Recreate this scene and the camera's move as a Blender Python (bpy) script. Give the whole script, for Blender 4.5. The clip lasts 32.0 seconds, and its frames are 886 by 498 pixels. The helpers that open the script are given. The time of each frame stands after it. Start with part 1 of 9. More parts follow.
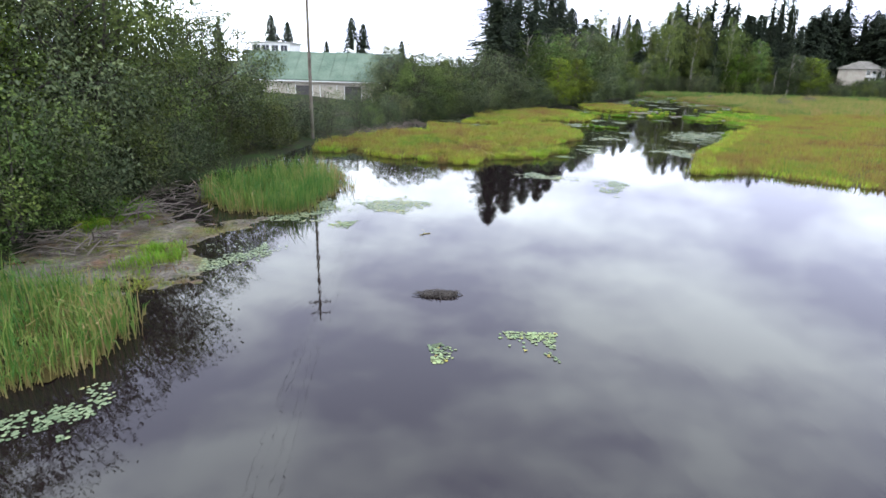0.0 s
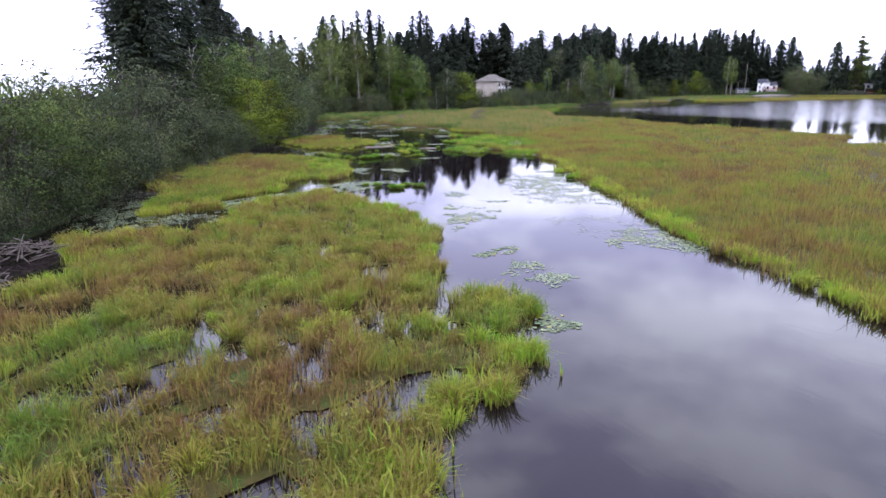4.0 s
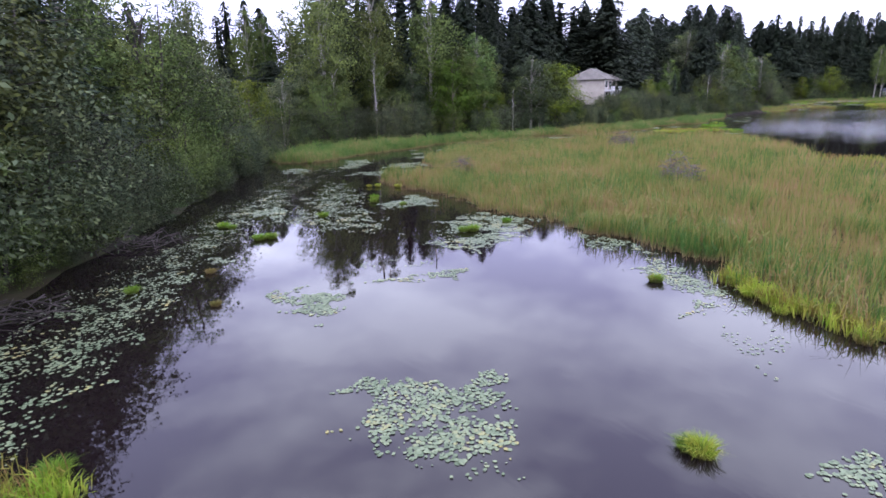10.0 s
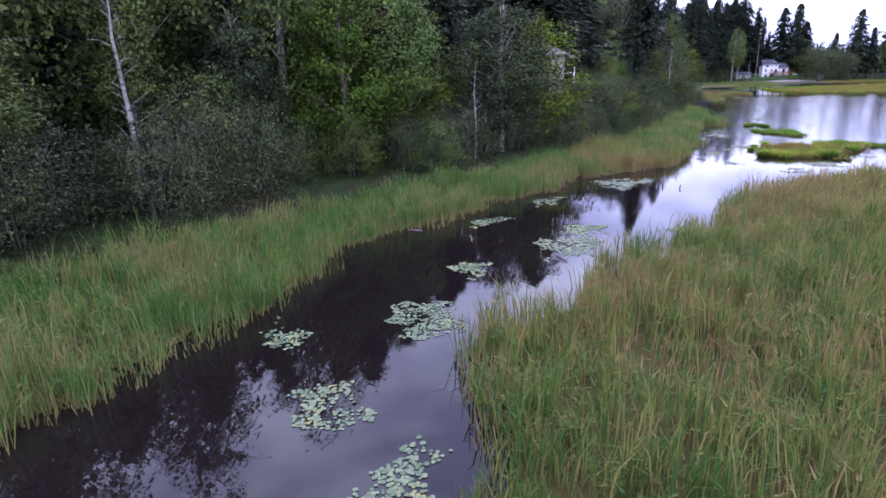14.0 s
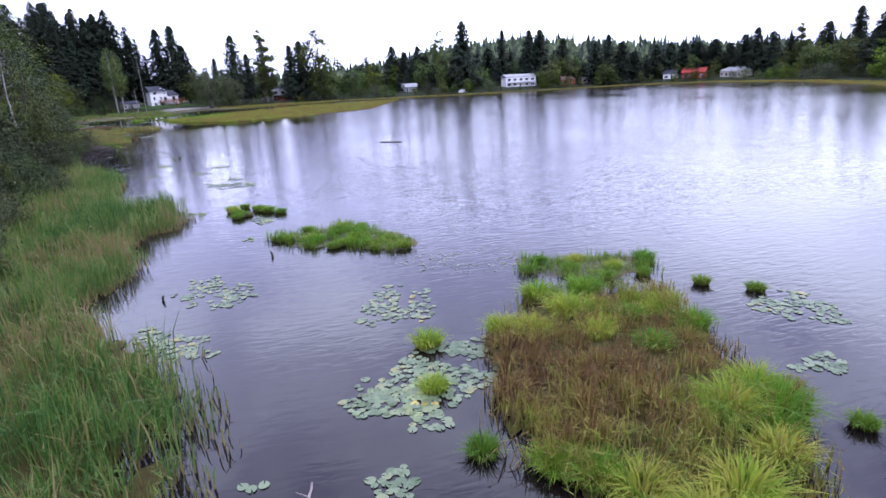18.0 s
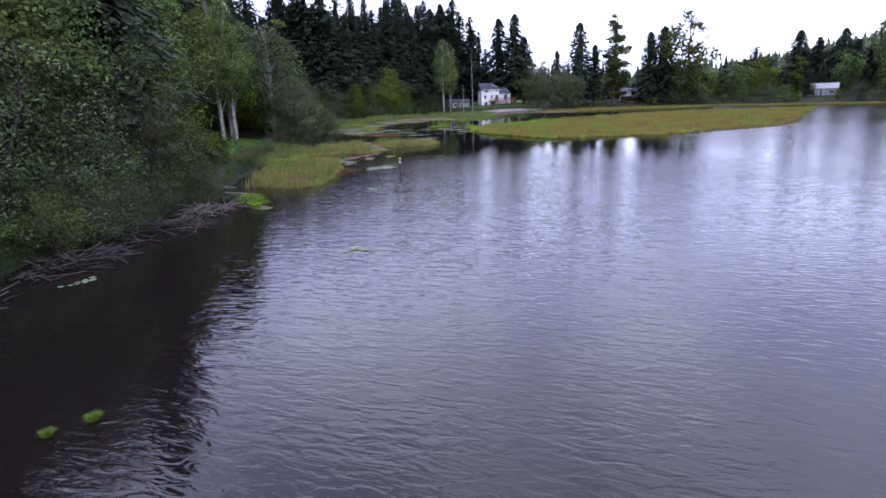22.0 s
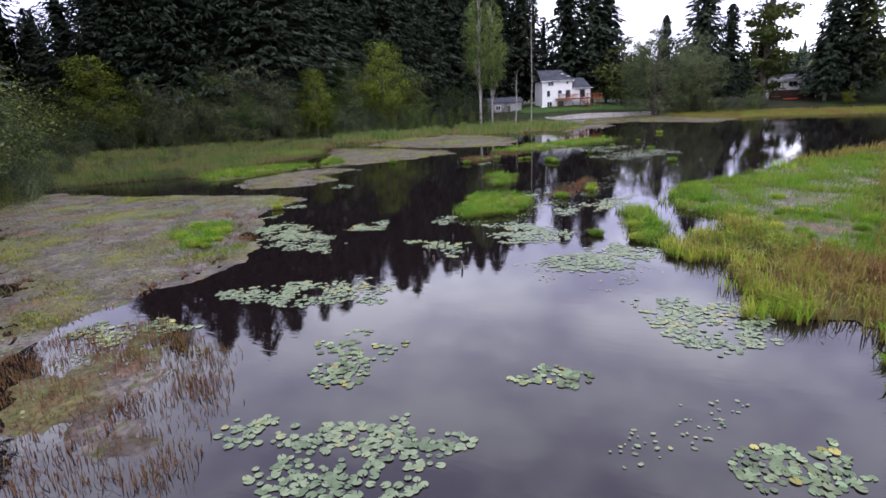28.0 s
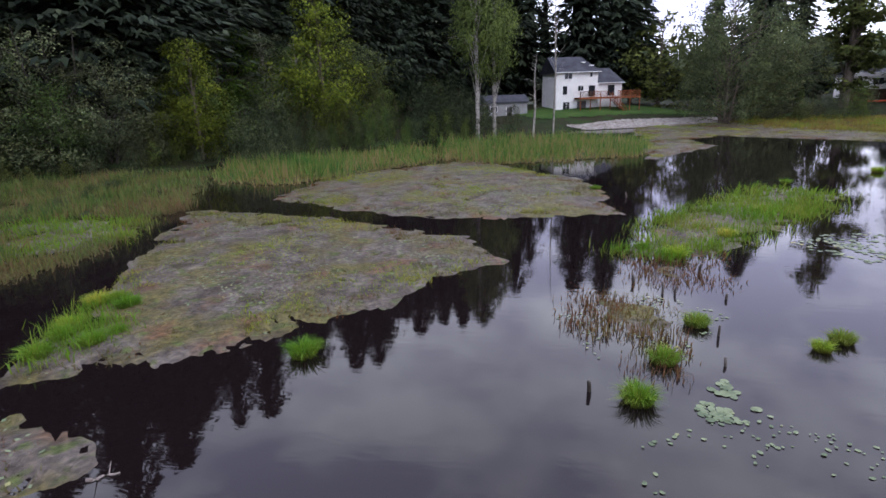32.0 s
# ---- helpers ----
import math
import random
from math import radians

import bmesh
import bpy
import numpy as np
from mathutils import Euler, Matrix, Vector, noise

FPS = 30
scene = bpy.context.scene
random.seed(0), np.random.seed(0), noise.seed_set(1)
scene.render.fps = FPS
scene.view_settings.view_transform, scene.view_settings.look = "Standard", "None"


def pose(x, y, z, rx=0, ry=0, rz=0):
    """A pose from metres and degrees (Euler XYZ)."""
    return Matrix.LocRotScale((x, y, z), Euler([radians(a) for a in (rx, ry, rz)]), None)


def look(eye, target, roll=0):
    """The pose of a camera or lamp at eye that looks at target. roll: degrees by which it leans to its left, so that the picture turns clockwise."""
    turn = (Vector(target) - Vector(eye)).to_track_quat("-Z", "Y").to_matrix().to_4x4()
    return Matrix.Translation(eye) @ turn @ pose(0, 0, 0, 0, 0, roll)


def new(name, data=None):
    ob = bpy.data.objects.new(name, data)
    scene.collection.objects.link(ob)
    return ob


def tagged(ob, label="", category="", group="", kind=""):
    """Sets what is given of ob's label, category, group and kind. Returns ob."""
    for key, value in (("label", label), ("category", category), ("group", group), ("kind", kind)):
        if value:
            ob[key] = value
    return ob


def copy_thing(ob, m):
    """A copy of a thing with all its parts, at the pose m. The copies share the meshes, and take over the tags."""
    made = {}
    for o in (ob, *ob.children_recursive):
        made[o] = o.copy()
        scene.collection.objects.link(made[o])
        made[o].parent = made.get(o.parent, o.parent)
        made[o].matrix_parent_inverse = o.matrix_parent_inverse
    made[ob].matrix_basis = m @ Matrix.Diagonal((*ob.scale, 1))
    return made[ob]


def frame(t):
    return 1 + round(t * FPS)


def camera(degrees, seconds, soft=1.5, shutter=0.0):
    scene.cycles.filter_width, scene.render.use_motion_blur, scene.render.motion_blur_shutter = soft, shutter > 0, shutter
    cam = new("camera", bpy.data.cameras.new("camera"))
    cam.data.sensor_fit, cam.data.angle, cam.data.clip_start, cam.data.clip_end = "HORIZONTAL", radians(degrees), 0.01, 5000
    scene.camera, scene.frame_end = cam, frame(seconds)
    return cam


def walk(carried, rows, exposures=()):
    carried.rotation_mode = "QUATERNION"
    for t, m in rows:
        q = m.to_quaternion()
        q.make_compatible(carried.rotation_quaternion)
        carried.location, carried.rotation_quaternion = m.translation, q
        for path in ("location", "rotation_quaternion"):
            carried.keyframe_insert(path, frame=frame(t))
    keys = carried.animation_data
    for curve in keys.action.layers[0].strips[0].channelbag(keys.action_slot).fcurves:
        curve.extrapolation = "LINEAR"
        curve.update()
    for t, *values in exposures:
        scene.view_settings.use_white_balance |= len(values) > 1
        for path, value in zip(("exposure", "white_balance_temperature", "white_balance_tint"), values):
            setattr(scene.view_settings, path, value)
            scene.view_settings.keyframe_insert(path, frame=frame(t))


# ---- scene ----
cam = camera(77.23, 32.0, soft=1.6)
PATH = [
    (0.0, pose(-0.00, 0.00, 8.05, 71.67, -1.63, 0.54)),
    (0.5, pose(-3.54, 3.85, 7.81, 72.46, -1.56, -13.35)),
    (1.0, pose(-6.08, 7.88, 7.86, 72.88, -0.78, -26.03)),
    (1.5, pose(-7.76, 12.12, 7.87, 73.20, -0.43, -32.02)),
    (2.0, pose(-8.35, 16.92, 7.78, 73.47, -0.20, -33.43)),
    (2.5, pose(-8.18, 21.53, 7.81, 73.60, 0.08, -33.78)),
    (4.5, pose(0.02, 47.68, 8.42, 74.00, 0.99, -36.39)),
    (5.0, pose(2.66, 53.85, 8.56, 74.01, 1.12, -36.51)),
    (5.5, pose(5.67, 60.26, 8.69, 74.06, 1.34, -36.84)),
    (6.0, pose(9.45, 67.45, 8.60, 74.12, 1.27, -37.14)),
    (6.5, pose(13.07, 73.93, 8.62, 74.13, 1.44, -37.36)),
    (7.0, pose(16.94, 80.07, 8.60, 74.18, 1.62, -37.48)),
    (7.5, pose(20.94, 86.34, 8.63, 74.20, 1.62, -37.58)),
    (8.0, pose(25.64, 93.71, 8.56, 74.25, 1.74, -37.67)),
    (8.5, pose(30.34, 100.61, 8.50, 74.27, 1.85, -37.74)),
    (9.0, pose(35.07, 107.37, 8.53, 74.38, 1.83, -34.18)),
    (9.5, pose(39.76, 114.46, 8.48, 74.43, 1.45, -33.04)),
    (10.0, pose(44.48, 121.77, 8.45, 74.39, 1.29, -32.17)),
    (10.5, pose(49.02, 128.87, 8.44, 74.37, 1.04, -30.13)),
    (11.0, pose(53.60, 136.20, 8.42, 74.36, 0.84, -26.64)),
    (11.5, pose(57.60, 143.18, 8.57, 74.14, 0.91, -23.92)),
    (12.0, pose(61.39, 150.82, 8.87, 73.72, 0.84, -24.14)),
    (12.5, pose(65.13, 158.56, 9.03, 73.39, 0.97, -24.61)),
    (13.0, pose(68.87, 166.48, 9.05, 73.08, 0.94, -26.47)),
    (13.5, pose(73.05, 174.68, 8.79, 72.99, 0.89, -36.47)),
    (14.0, pose(77.44, 182.98, 8.56, 72.64, 1.52, -49.73)),
    (14.5, pose(83.43, 190.22, 8.47, 72.31, 1.67, -66.21)),
    (15.0, pose(89.68, 196.11, 8.27, 71.88, 1.24, -89.07)),
    (15.5, pose(96.40, 200.29, 8.32, 71.70, 1.57, -104.87)),
    (17.5, pose(125.95, 201.63, 8.15, 72.82, 2.51, -110.15)),
    (18.0, pose(134.48, 200.13, 7.96, 73.12, 2.82, -106.41)),
    (18.5, pose(143.27, 198.47, 7.78, 73.51, 2.94, -100.30)),
    (19.0, pose(151.85, 197.13, 7.64, 74.00, 2.56, -92.61)),
    (19.5, pose(160.63, 196.14, 7.45, 74.25, 2.49, -86.87)),
    (20.0, pose(169.17, 195.68, 7.41, 74.44, 2.27, -81.92)),
    (20.5, pose(177.56, 196.07, 7.53, 74.48, 2.05, -79.22)),
    (21.0, pose(186.20, 197.15, 7.65, 74.52, 1.76, -75.15)),
    (21.5, pose(195.78, 199.18, 7.50, 74.52, 1.65, -73.51)),
    (22.0, pose(204.64, 200.98, 7.34, 74.62, 1.93, -72.92)),
    (22.5, pose(213.21, 203.36, 7.30, 74.68, 1.98, -71.20)),
    (23.0, pose(221.56, 205.94, 7.30, 74.65, 1.96, -70.85)),
    (23.5, pose(230.53, 209.29, 7.21, 74.63, 2.04, -70.89)),
    (24.0, pose(239.38, 212.71, 7.03, 74.64, 2.18, -70.87)),
    (24.5, pose(247.78, 215.95, 6.84, 74.67, 2.24, -70.72)),
    (25.0, pose(255.90, 219.14, 6.66, 74.65, 2.50, -72.22)),
    (25.5, pose(264.20, 222.48, 6.54, 74.36, 2.21, -76.30)),
    (27.5, pose(296.07, 232.33, 7.10, 74.36, 2.35, -71.79)),
    (28.0, pose(303.20, 234.16, 7.19, 74.50, 2.44, -70.51)),
    (28.5, pose(309.27, 235.80, 7.36, 74.77, 2.16, -65.21)),
    (29.0, pose(314.41, 237.47, 7.31, 74.99, 2.27, -63.01)),
    (29.5, pose(319.04, 239.46, 7.32, 74.89, 2.15, -64.14)),
    (30.0, pose(323.57, 241.43, 7.31, 74.79, 2.23, -64.63)),
    (30.5, pose(328.79, 244.00, 7.24, 74.55, 1.81, -65.02)),
    (31.0, pose(334.21, 246.69, 7.22, 74.44, 1.64, -65.24)),
    (31.5, pose(341.00, 250.03, 7.15, 74.28, 1.56, -67.87)),
    (32.0, pose(347.96, 253.11, 7.17, 73.99, 1.80, -74.97)),
]
EXPOSURES = [(0.0, 0.46, 7000, -8), (2.0, 0.40, 6900, -2), (5.0, 0.24, 6300, 10), (8.0, 0.24, 6250, 10), (10.0, 0.34, 6250, 12), (12.0, 0.36, 5950, 17), (14.0, 0.16, 5700, 19), (15.5, 0.14, 5700, 16),
             (18.0, 0.03, 5900, 13), (21.0, -0.05, 5900, 12), (24.0, -0.14, 6350, 7), (25.0, -0.12, 6400, 7), (28.0, 0.06, 6750, 8), (30.0, -0.02, 6500, 10), (32.0, -0.2, 6750, 4)]
walk(cam, PATH, EXPOSURES)

# ---------------------------------------------------------------- light
world = bpy.data.worlds.new("overcast_sky")
scene.world = world
world.use_nodes = True
wn, wl = world.node_tree.nodes, world.node_tree.links
wn.clear()
w_out = wn.new("ShaderNodeOutputWorld")
w_bg = wn.new("ShaderNodeBackground")
w_sky = wn.new("ShaderNodeTexSky")
w_sky.sky_type = 'NISHITA'
w_sky.sun_disc = False
w_sky.sun_elevation = radians(44)
w_sky.sun_rotation = radians(223)
w_co = wn.new("ShaderNodeTexCoord")
w_map = wn.new("ShaderNodeMapping")
w_map.inputs["Scale"].default_value = (1.0, 1.0, 2.6)
w_noise = wn.new("ShaderNodeTexNoise")
w_noise.inputs["Scale"].default_value = 2.7
w_noise.inputs["Detail"].default_value = 5.0
w_noise.inputs["Roughness"].default_value = 0.57
w_ramp = wn.new("ShaderNodeValToRGB")
w_ramp.color_ramp.elements[0].position, w_ramp.color_ramp.elements[0].color = 0.39, (1.55, 1.55, 2.42, 1)
w_ramp.color_ramp.elements[1].position, w_ramp.color_ramp.elements[1].color = 0.60, (3.05, 3.12, 3.95, 1)
w_mix = wn.new("ShaderNodeMix")
w_mix.data_type = 'RGBA'
w_mix.inputs[0].default_value = 0.95
w_bright = wn.new("ShaderNodeMix")
w_bright.data_type, w_bright.blend_type = 'RGBA', 'MULTIPLY'
w_bright.inputs[0].default_value = 1.0
w_bright.inputs[7].default_value = (0.12, 0.12, 0.12, 1)
wl.new(w_co.outputs["Generated"], w_map.inputs["Vector"])
wl.new(w_map.outputs["Vector"], w_noise.inputs["Vector"])
wl.new(w_noise.outputs[0], w_ramp.inputs[0])
wl.new(w_sky.outputs[0], w_bright.inputs[6])
wl.new(w_bright.outputs[2], w_mix.inputs[6])
wl.new(w_ramp.outputs[0], w_mix.inputs[7])
wl.new(w_mix.outputs[2], w_bg.inputs[0])
w_bg.inputs[1].default_value = 1.0
wl.new(w_bg.outputs[0], w_out.inputs[0])

sun = new("sun", bpy.data.lights.new("sun", 'SUN'))
sun.data.energy, sun.data.angle, sun.data.color = 0.8, radians(30), (1.0, 0.98, 0.97)
sun.matrix_world = look((-70, -75, 100), (0, 0, 0))


# ---------------------------------------------------------------- materials
def material(name, rough=0.8, metallic=0.0):
    m = bpy.data.materials.new(name)
    m.use_nodes = True
    b = m.node_tree.nodes["Principled BSDF"]
    b.inputs["Roughness"].default_value = rough
    b.inputs["Metallic"].default_value = metallic
    return m, m.node_tree.nodes, m.node_tree.links, b


def ramp_node(nodes, stops):
    r = nodes.new("ShaderNodeValToRGB")
    e = r.color_ramp.elements
    while len(e) < len(stops):
        e.new(0.5)
    for el, (p, c) in zip(e, stops):
        el.position, el.color = p, (*c, 1)
    return r


def noise_node(nodes, links, scale, detail=3.0, stretch=None):
    n = nodes.new("ShaderNodeTexNoise")
    n.inputs["Scale"].default_value = scale
    n.inputs["Detail"].default_value = detail
    g = nodes.new("ShaderNodeNewGeometry")
    if stretch:
        mp = nodes.new("ShaderNodeMapping")
        mp.inputs["Scale"].default_value = stretch
        links.new(g.outputs["Position"], mp.inputs["Vector"])
        links.new(mp.outputs["Vector"], n.inputs["Vector"])
    else:
        links.new(g.outputs["Position"], n.inputs["Vector"])
    return n


def mix_node(nodes, links, fac, a, b, blend='MIX'):
    m = nodes.new("ShaderNodeMix")
    m.data_type, m.blend_type = 'RGBA', blend
    for slot, v in ((0, fac), (6, a), (7, b)):
        if isinstance(v, (int, float)):
            m.inputs[slot].default_value = v
        elif isinstance(v, tuple):
            m.inputs[slot].default_value = (*v, 1)
        else:
            links.new(v, m.inputs[slot])
    return m.outputs[2]


def bump_node(nodes, links, bsdf, height, strength, distance):
    b = nodes.new("ShaderNodeBump")
    b.inputs["Strength"].default_value = strength
    b.inputs["Distance"].default_value = distance
    links.new(height, b.inputs["Height"])
    links.new(b.outputs[0], bsdf.inputs["Normal"])


def surface(name, c1, c2, scale, fine, rough=0.85, bump=0.3, depth=0.02, c3=None, metallic=0.0, c3scale=2.7):
    """A two-scale mottled surface: broad stains of c1 and c2, fine grain of c3."""
    m, n, l, b = material(name, rough, metallic)
    if rough >= 0.7:
        b.inputs["Specular IOR Level"].default_value = 0.12
    big = noise_node(n, l, scale, 4)
    small = noise_node(n, l, fine, 4)
    r1 = ramp_node(n, [(0.35, c1), (0.65, c2)])
    l.new(big.outputs[0], r1.inputs[0])
    g = ramp_node(n, [(0.3, (0.65, 0.65, 0.65)), (0.7, (1.2, 1.2, 1.2))])
    l.new(small.outputs[0], g.inputs[0])
    col = mix_node(n, l, 0.7, r1.outputs[0], g.outputs[0], 'MULTIPLY')
    if c3:
        k = ramp_node(n, [(0.52, (0, 0, 0)), (0.62, (1, 1, 1))])
        o = noise_node(n, l, scale * c3scale, 5)
        l.new(o.outputs[0], k.inputs[0])
        col = mix_node(n, l, k.outputs[0], col, c3)
    l.new(col, b.inputs["Base Color"])
    if bump:
        bump_node(n, l, b, small.outputs[0], bump, depth)
    return m


def leafy(name, colours, patch=0.08, rough=0.6, trans=0.42, island=0.3, base=None, tussock=0.55):
    """Foliage: colours picked blade by blade and drifting in patches over the ground."""
    m, n, l, b = material(name, rough)
    b.inputs["Specular IOR Level"].default_value = 0.25
    g = n.new("ShaderNodeNewGeometry")
    big = noise_node(n, l, patch, 4)
    add = n.new("ShaderNodeMath")
    add.operation = 'MULTIPLY_ADD'
    sub = n.new("ShaderNodeMath")
    sub.operation = 'SUBTRACT'
    l.new(g.outputs["Random Per Island"], sub.inputs[0])
    sub.inputs[1].default_value = 0.5
    l.new(sub.outputs[0], add.inputs[0])
    add.inputs[1].default_value = island
    l.new(big.outputs[0], add.inputs[2])
    # tussock by tussock, a metre or so across
    mid = noise_node(n, l, 0.85, 3)
    tus = n.new("ShaderNodeMath")
    tus.operation = 'MULTIPLY_ADD'
    l.new(mid.outputs[0], tus.inputs[0])
    tus.inputs[1].default_value = tussock
    l.new(add.outputs[0], tus.inputs[2])
    off = n.new("ShaderNodeMath")
    off.operation = 'SUBTRACT'
    l.new(tus.outputs[0], off.inputs[0])
    off.inputs[1].default_value = tussock * 0.5
    r = ramp_node(n, colours)
    l.new(off.outputs[0], r.inputs[0])
    col = r.outputs[0]
    if base:
        sep = n.new("ShaderNodeSeparateXYZ")
        l.new(g.outputs["Position"], sep.inputs[0])
        mr = n.new("ShaderNodeMapRange")
        mr.inputs["From Min"].default_value, mr.inputs["From Max"].default_value = base[0], base[1]
        l.new(sep.outputs[2], mr.inputs["Value"])
        col = mix_node(n, l, mr.outputs[0], base[2], col)
    l.new(col, b.inputs["Base Color"])
    if trans:
        t = n.new("ShaderNodeBsdfTranslucent")
        l.new(col, t.inputs[0])
        s = n.new("ShaderNodeMixShader")
        s.inputs[0].default_value = trans
        out = n["Material Output"]
        l.new(b.outputs[0], s.inputs[1])
        l.new(t.outputs[0], s.inputs[2])
        l.new(s.outputs[0], out.inputs[0])
    return m


def tree_leaf(name, dark, light, trans=0.2):
    """Leaves of one tree: shades vary leaf by leaf and from tree to tree."""
    m, n, l, b = material(name, 0.75)
    b.inputs["Specular IOR Level"].default_value = 0.1
    g = n.new("ShaderNodeNewGeometry")
    oi = n.new("ShaderNodeObjectInfo")
    r = ramp_node(n, [(0.0, dark), (1.0, light)])
    l.new(g.outputs["Random Per Island"], r.inputs[0])
    hs = n.new("ShaderNodeHueSaturation")
    mr = n.new("ShaderNodeMapRange")
    mr.inputs["To Min"].default_value, mr.inputs["To Max"].default_value = 0.475, 0.525
    l.new(oi.outputs["Random"], mr.inputs["Value"])
    l.new(mr.outputs[0], hs.inputs["Hue"])
    mv = n.new("ShaderNodeMapRange")
    mv.inputs["To Min"].default_value, mv.inputs["To Max"].default_value = 0.62, 1.5
    mul = n.new("ShaderNodeMath")
    mul.operation = 'FRACT'
    m7 = n.new("ShaderNodeMath")
    m7.operation = 'MULTIPLY'
    m7.inputs[1].default_value = 7.31
    l.new(oi.outputs["Random"], m7.inputs[0])
    l.new(m7.outputs[0], mul.inputs[0])
    l.new(mul.outputs[0], mv.inputs["Value"])
    l.new(mv.outputs[0], hs.inputs["Value"])
    l.new(r.outputs[0], hs.inputs["Color"])
    # tone varies by noise, spray by spray: darker and cooler to lighter and warmer
    spray = noise_node(n, l, 0.55, 3)
    tone = ramp_node(n, [(0.32, (0.5, 0.52, 0.55)), (0.5, (1.0, 1.0, 1.0)), (0.68, (1.55, 1.45, 1.2))])
    l.new(spray.outputs[0], tone.inputs[0])
    leaf = mix_node(n, l, 0.85, hs.outputs[0], tone.outputs[0], 'MULTIPLY')
    l.new(leaf, b.inputs["Base Color"])
    t = n.new("ShaderNodeBsdfTranslucent")
    l.new(leaf, t.inputs[0])
    s = n.new("ShaderNodeMixShader")
    s.inputs[0].default_value = trans
    l.new(b.outputs[0], s.inputs[1])
    l.new(t.outputs[0], s.inputs[2])
    l.new(s.outputs[0], n["Material Output"].inputs[0])
    return m


def water_material():
    m, n, l, b = material("lake_water", 0.03)
    b.inputs["Base Color"].default_value = (0.007, 0.0045, 0.005, 1)
    b.inputs["IOR"].default_value = 1.333
    b.inputs["Specular IOR Level"].default_value = 0.7
    g = n.new("ShaderNodeNewGeometry")
    # wind ripples on the open lake, still water in the sheltered ponds
    mp = n.new("ShaderNodeMapping")
    mp.inputs["Rotation"].default_value = (0, 0, radians(-14))
    mp.inputs["Scale"].default_value = (2.6, 0.8, 1.0)
    l.new(g.outputs["Position"], mp.inputs["Vector"])
    n1 = n.new("ShaderNodeTexNoise")
    n1.inputs["Scale"].default_value, n1.inputs["Detail"].default_value = 1.35, 2.0
    n1.inputs["Distortion"].default_value = 0.9
    l.new(mp.outputs[0], n1.inputs["Vector"])
    n2 = noise_node(n, l, 0.35, 2)
    n3 = noise_node(n, l, 0.03, 3)
    # wind mask: open lake lies beyond a slanting line east of the reeds
    sep = n.new("ShaderNodeSeparateXYZ")
    l.new(g.outputs["Position"], sep.inputs[0])
    mx = n.new("ShaderNodeMapRange")
    mx.interpolation_type = 'SMOOTHSTEP'
    mx.inputs["From Min"].default_value, mx.inputs["From Max"].default_value = 128.0, 175.0
    l.new(sep.outputs[0], mx.inputs["Value"])
    me = n.new("ShaderNodeMapRange")
    me.interpolation_type = 'SMOOTHSTEP'
    me.inputs["From Min"].default_value, me.inputs["From Max"].default_value = 292.0, 262.0
    l.new(sep.outputs[0], me.inputs["Value"])
    my = n.new("ShaderNodeMapRange")
    my.interpolation_type = 'SMOOTHSTEP'
    my.inputs["From Min"].default_value, my.inputs["From Max"].default_value = 205.0, 175.0
    l.new(sep.outputs[1], my.inputs["Value"])
    mxm = n.new("ShaderNodeMath")
    mxm.operation = 'MAXIMUM'
    l.new(me.outputs[0], mxm.inputs[0])
    l.new(my.outputs[0], mxm.inputs[1])
    mul = n.new("ShaderNodeMath")
    mul.operation = 'MULTIPLY'
    l.new(mx.outputs[0], mul.inputs[0])
    l.new(mxm.outputs[0], mul.inputs[1])
    # lee of the wooded north bank
    lee = n.new("ShaderNodeMath")
    lee.operation = 'MULTIPLY_ADD'
    l.new(sep.outputs[0], lee.inputs[0])
    lee.inputs[1].default_value = -0.3
    l.new(sep.outputs[1], lee.inputs[2])
    ml = n.new("ShaderNodeMapRange")
    ml.interpolation_type = 'SMOOTHSTEP'
    ml.inputs["From Min"].default_value, ml.inputs["From Max"].default_value = 158.0, 133.0
    ml.inputs["To Min"].default_value = 0.4
    l.new(lee.outputs[0], ml.inputs["Value"])
    mul0 = n.new("ShaderNodeMath")
    mul0.operation = 'MULTIPLY'
    l.new(mul.outputs[0], mul0.inputs[0])
    l.new(ml.outputs[0], mul0.inputs[1])
    mul = mul0
    gust = n.new("ShaderNodeMapRange")
    gust.inputs["From Min"].default_value, gust.inputs["From Max"].default_value = 0.35, 0.6
    gust.inputs["To Min"].default_value = 0.55
    l.new(n3.outputs[0], gust.inputs["Value"])
    mul2 = n.new("ShaderNodeMath")
    mul2.operation = 'MULTIPLY'
    l.new(mul.outputs[0], mul2.inputs[0])
    l.new(gust.outputs[0], mul2.inputs[1])
    st = n.new("ShaderNodeMapRange")
    st.inputs["To Min"].default_value, st.inputs["To Max"].default_value = 0.010, 0.27
    l.new(mul2.outputs[0], st.inputs["Value"])
    hsum = n.new("ShaderNodeMath")
    hsum.operation = 'MULTIPLY_ADD'
    l.new(n2.outputs[0], hsum.inputs[0])
    hsum.inputs[1].default_value = 0.6
    l.new(n1.outputs[0], hsum.inputs[2])
    bp = n.new("ShaderNodeBump")
    bp.inputs["Distance"].default_value = 0.16
    l.new(st.outputs[0], bp.inputs["Strength"])
    l.new(hsum.outputs[0], bp.inputs["Height"])
    l.new(bp.outputs[0], b.inputs["Normal"])
    rg = n.new("ShaderNodeMapRange")
    rg.inputs["To Min"].default_value, rg.inputs["To Max"].default_value = 0.02, 0.045
    l.new(mul2.outputs[0], rg.inputs["Value"])
    # fine chop far out on the lake
    mo = n.new("ShaderNodeMapRange")
    mo.interpolation_type = 'SMOOTHSTEP'
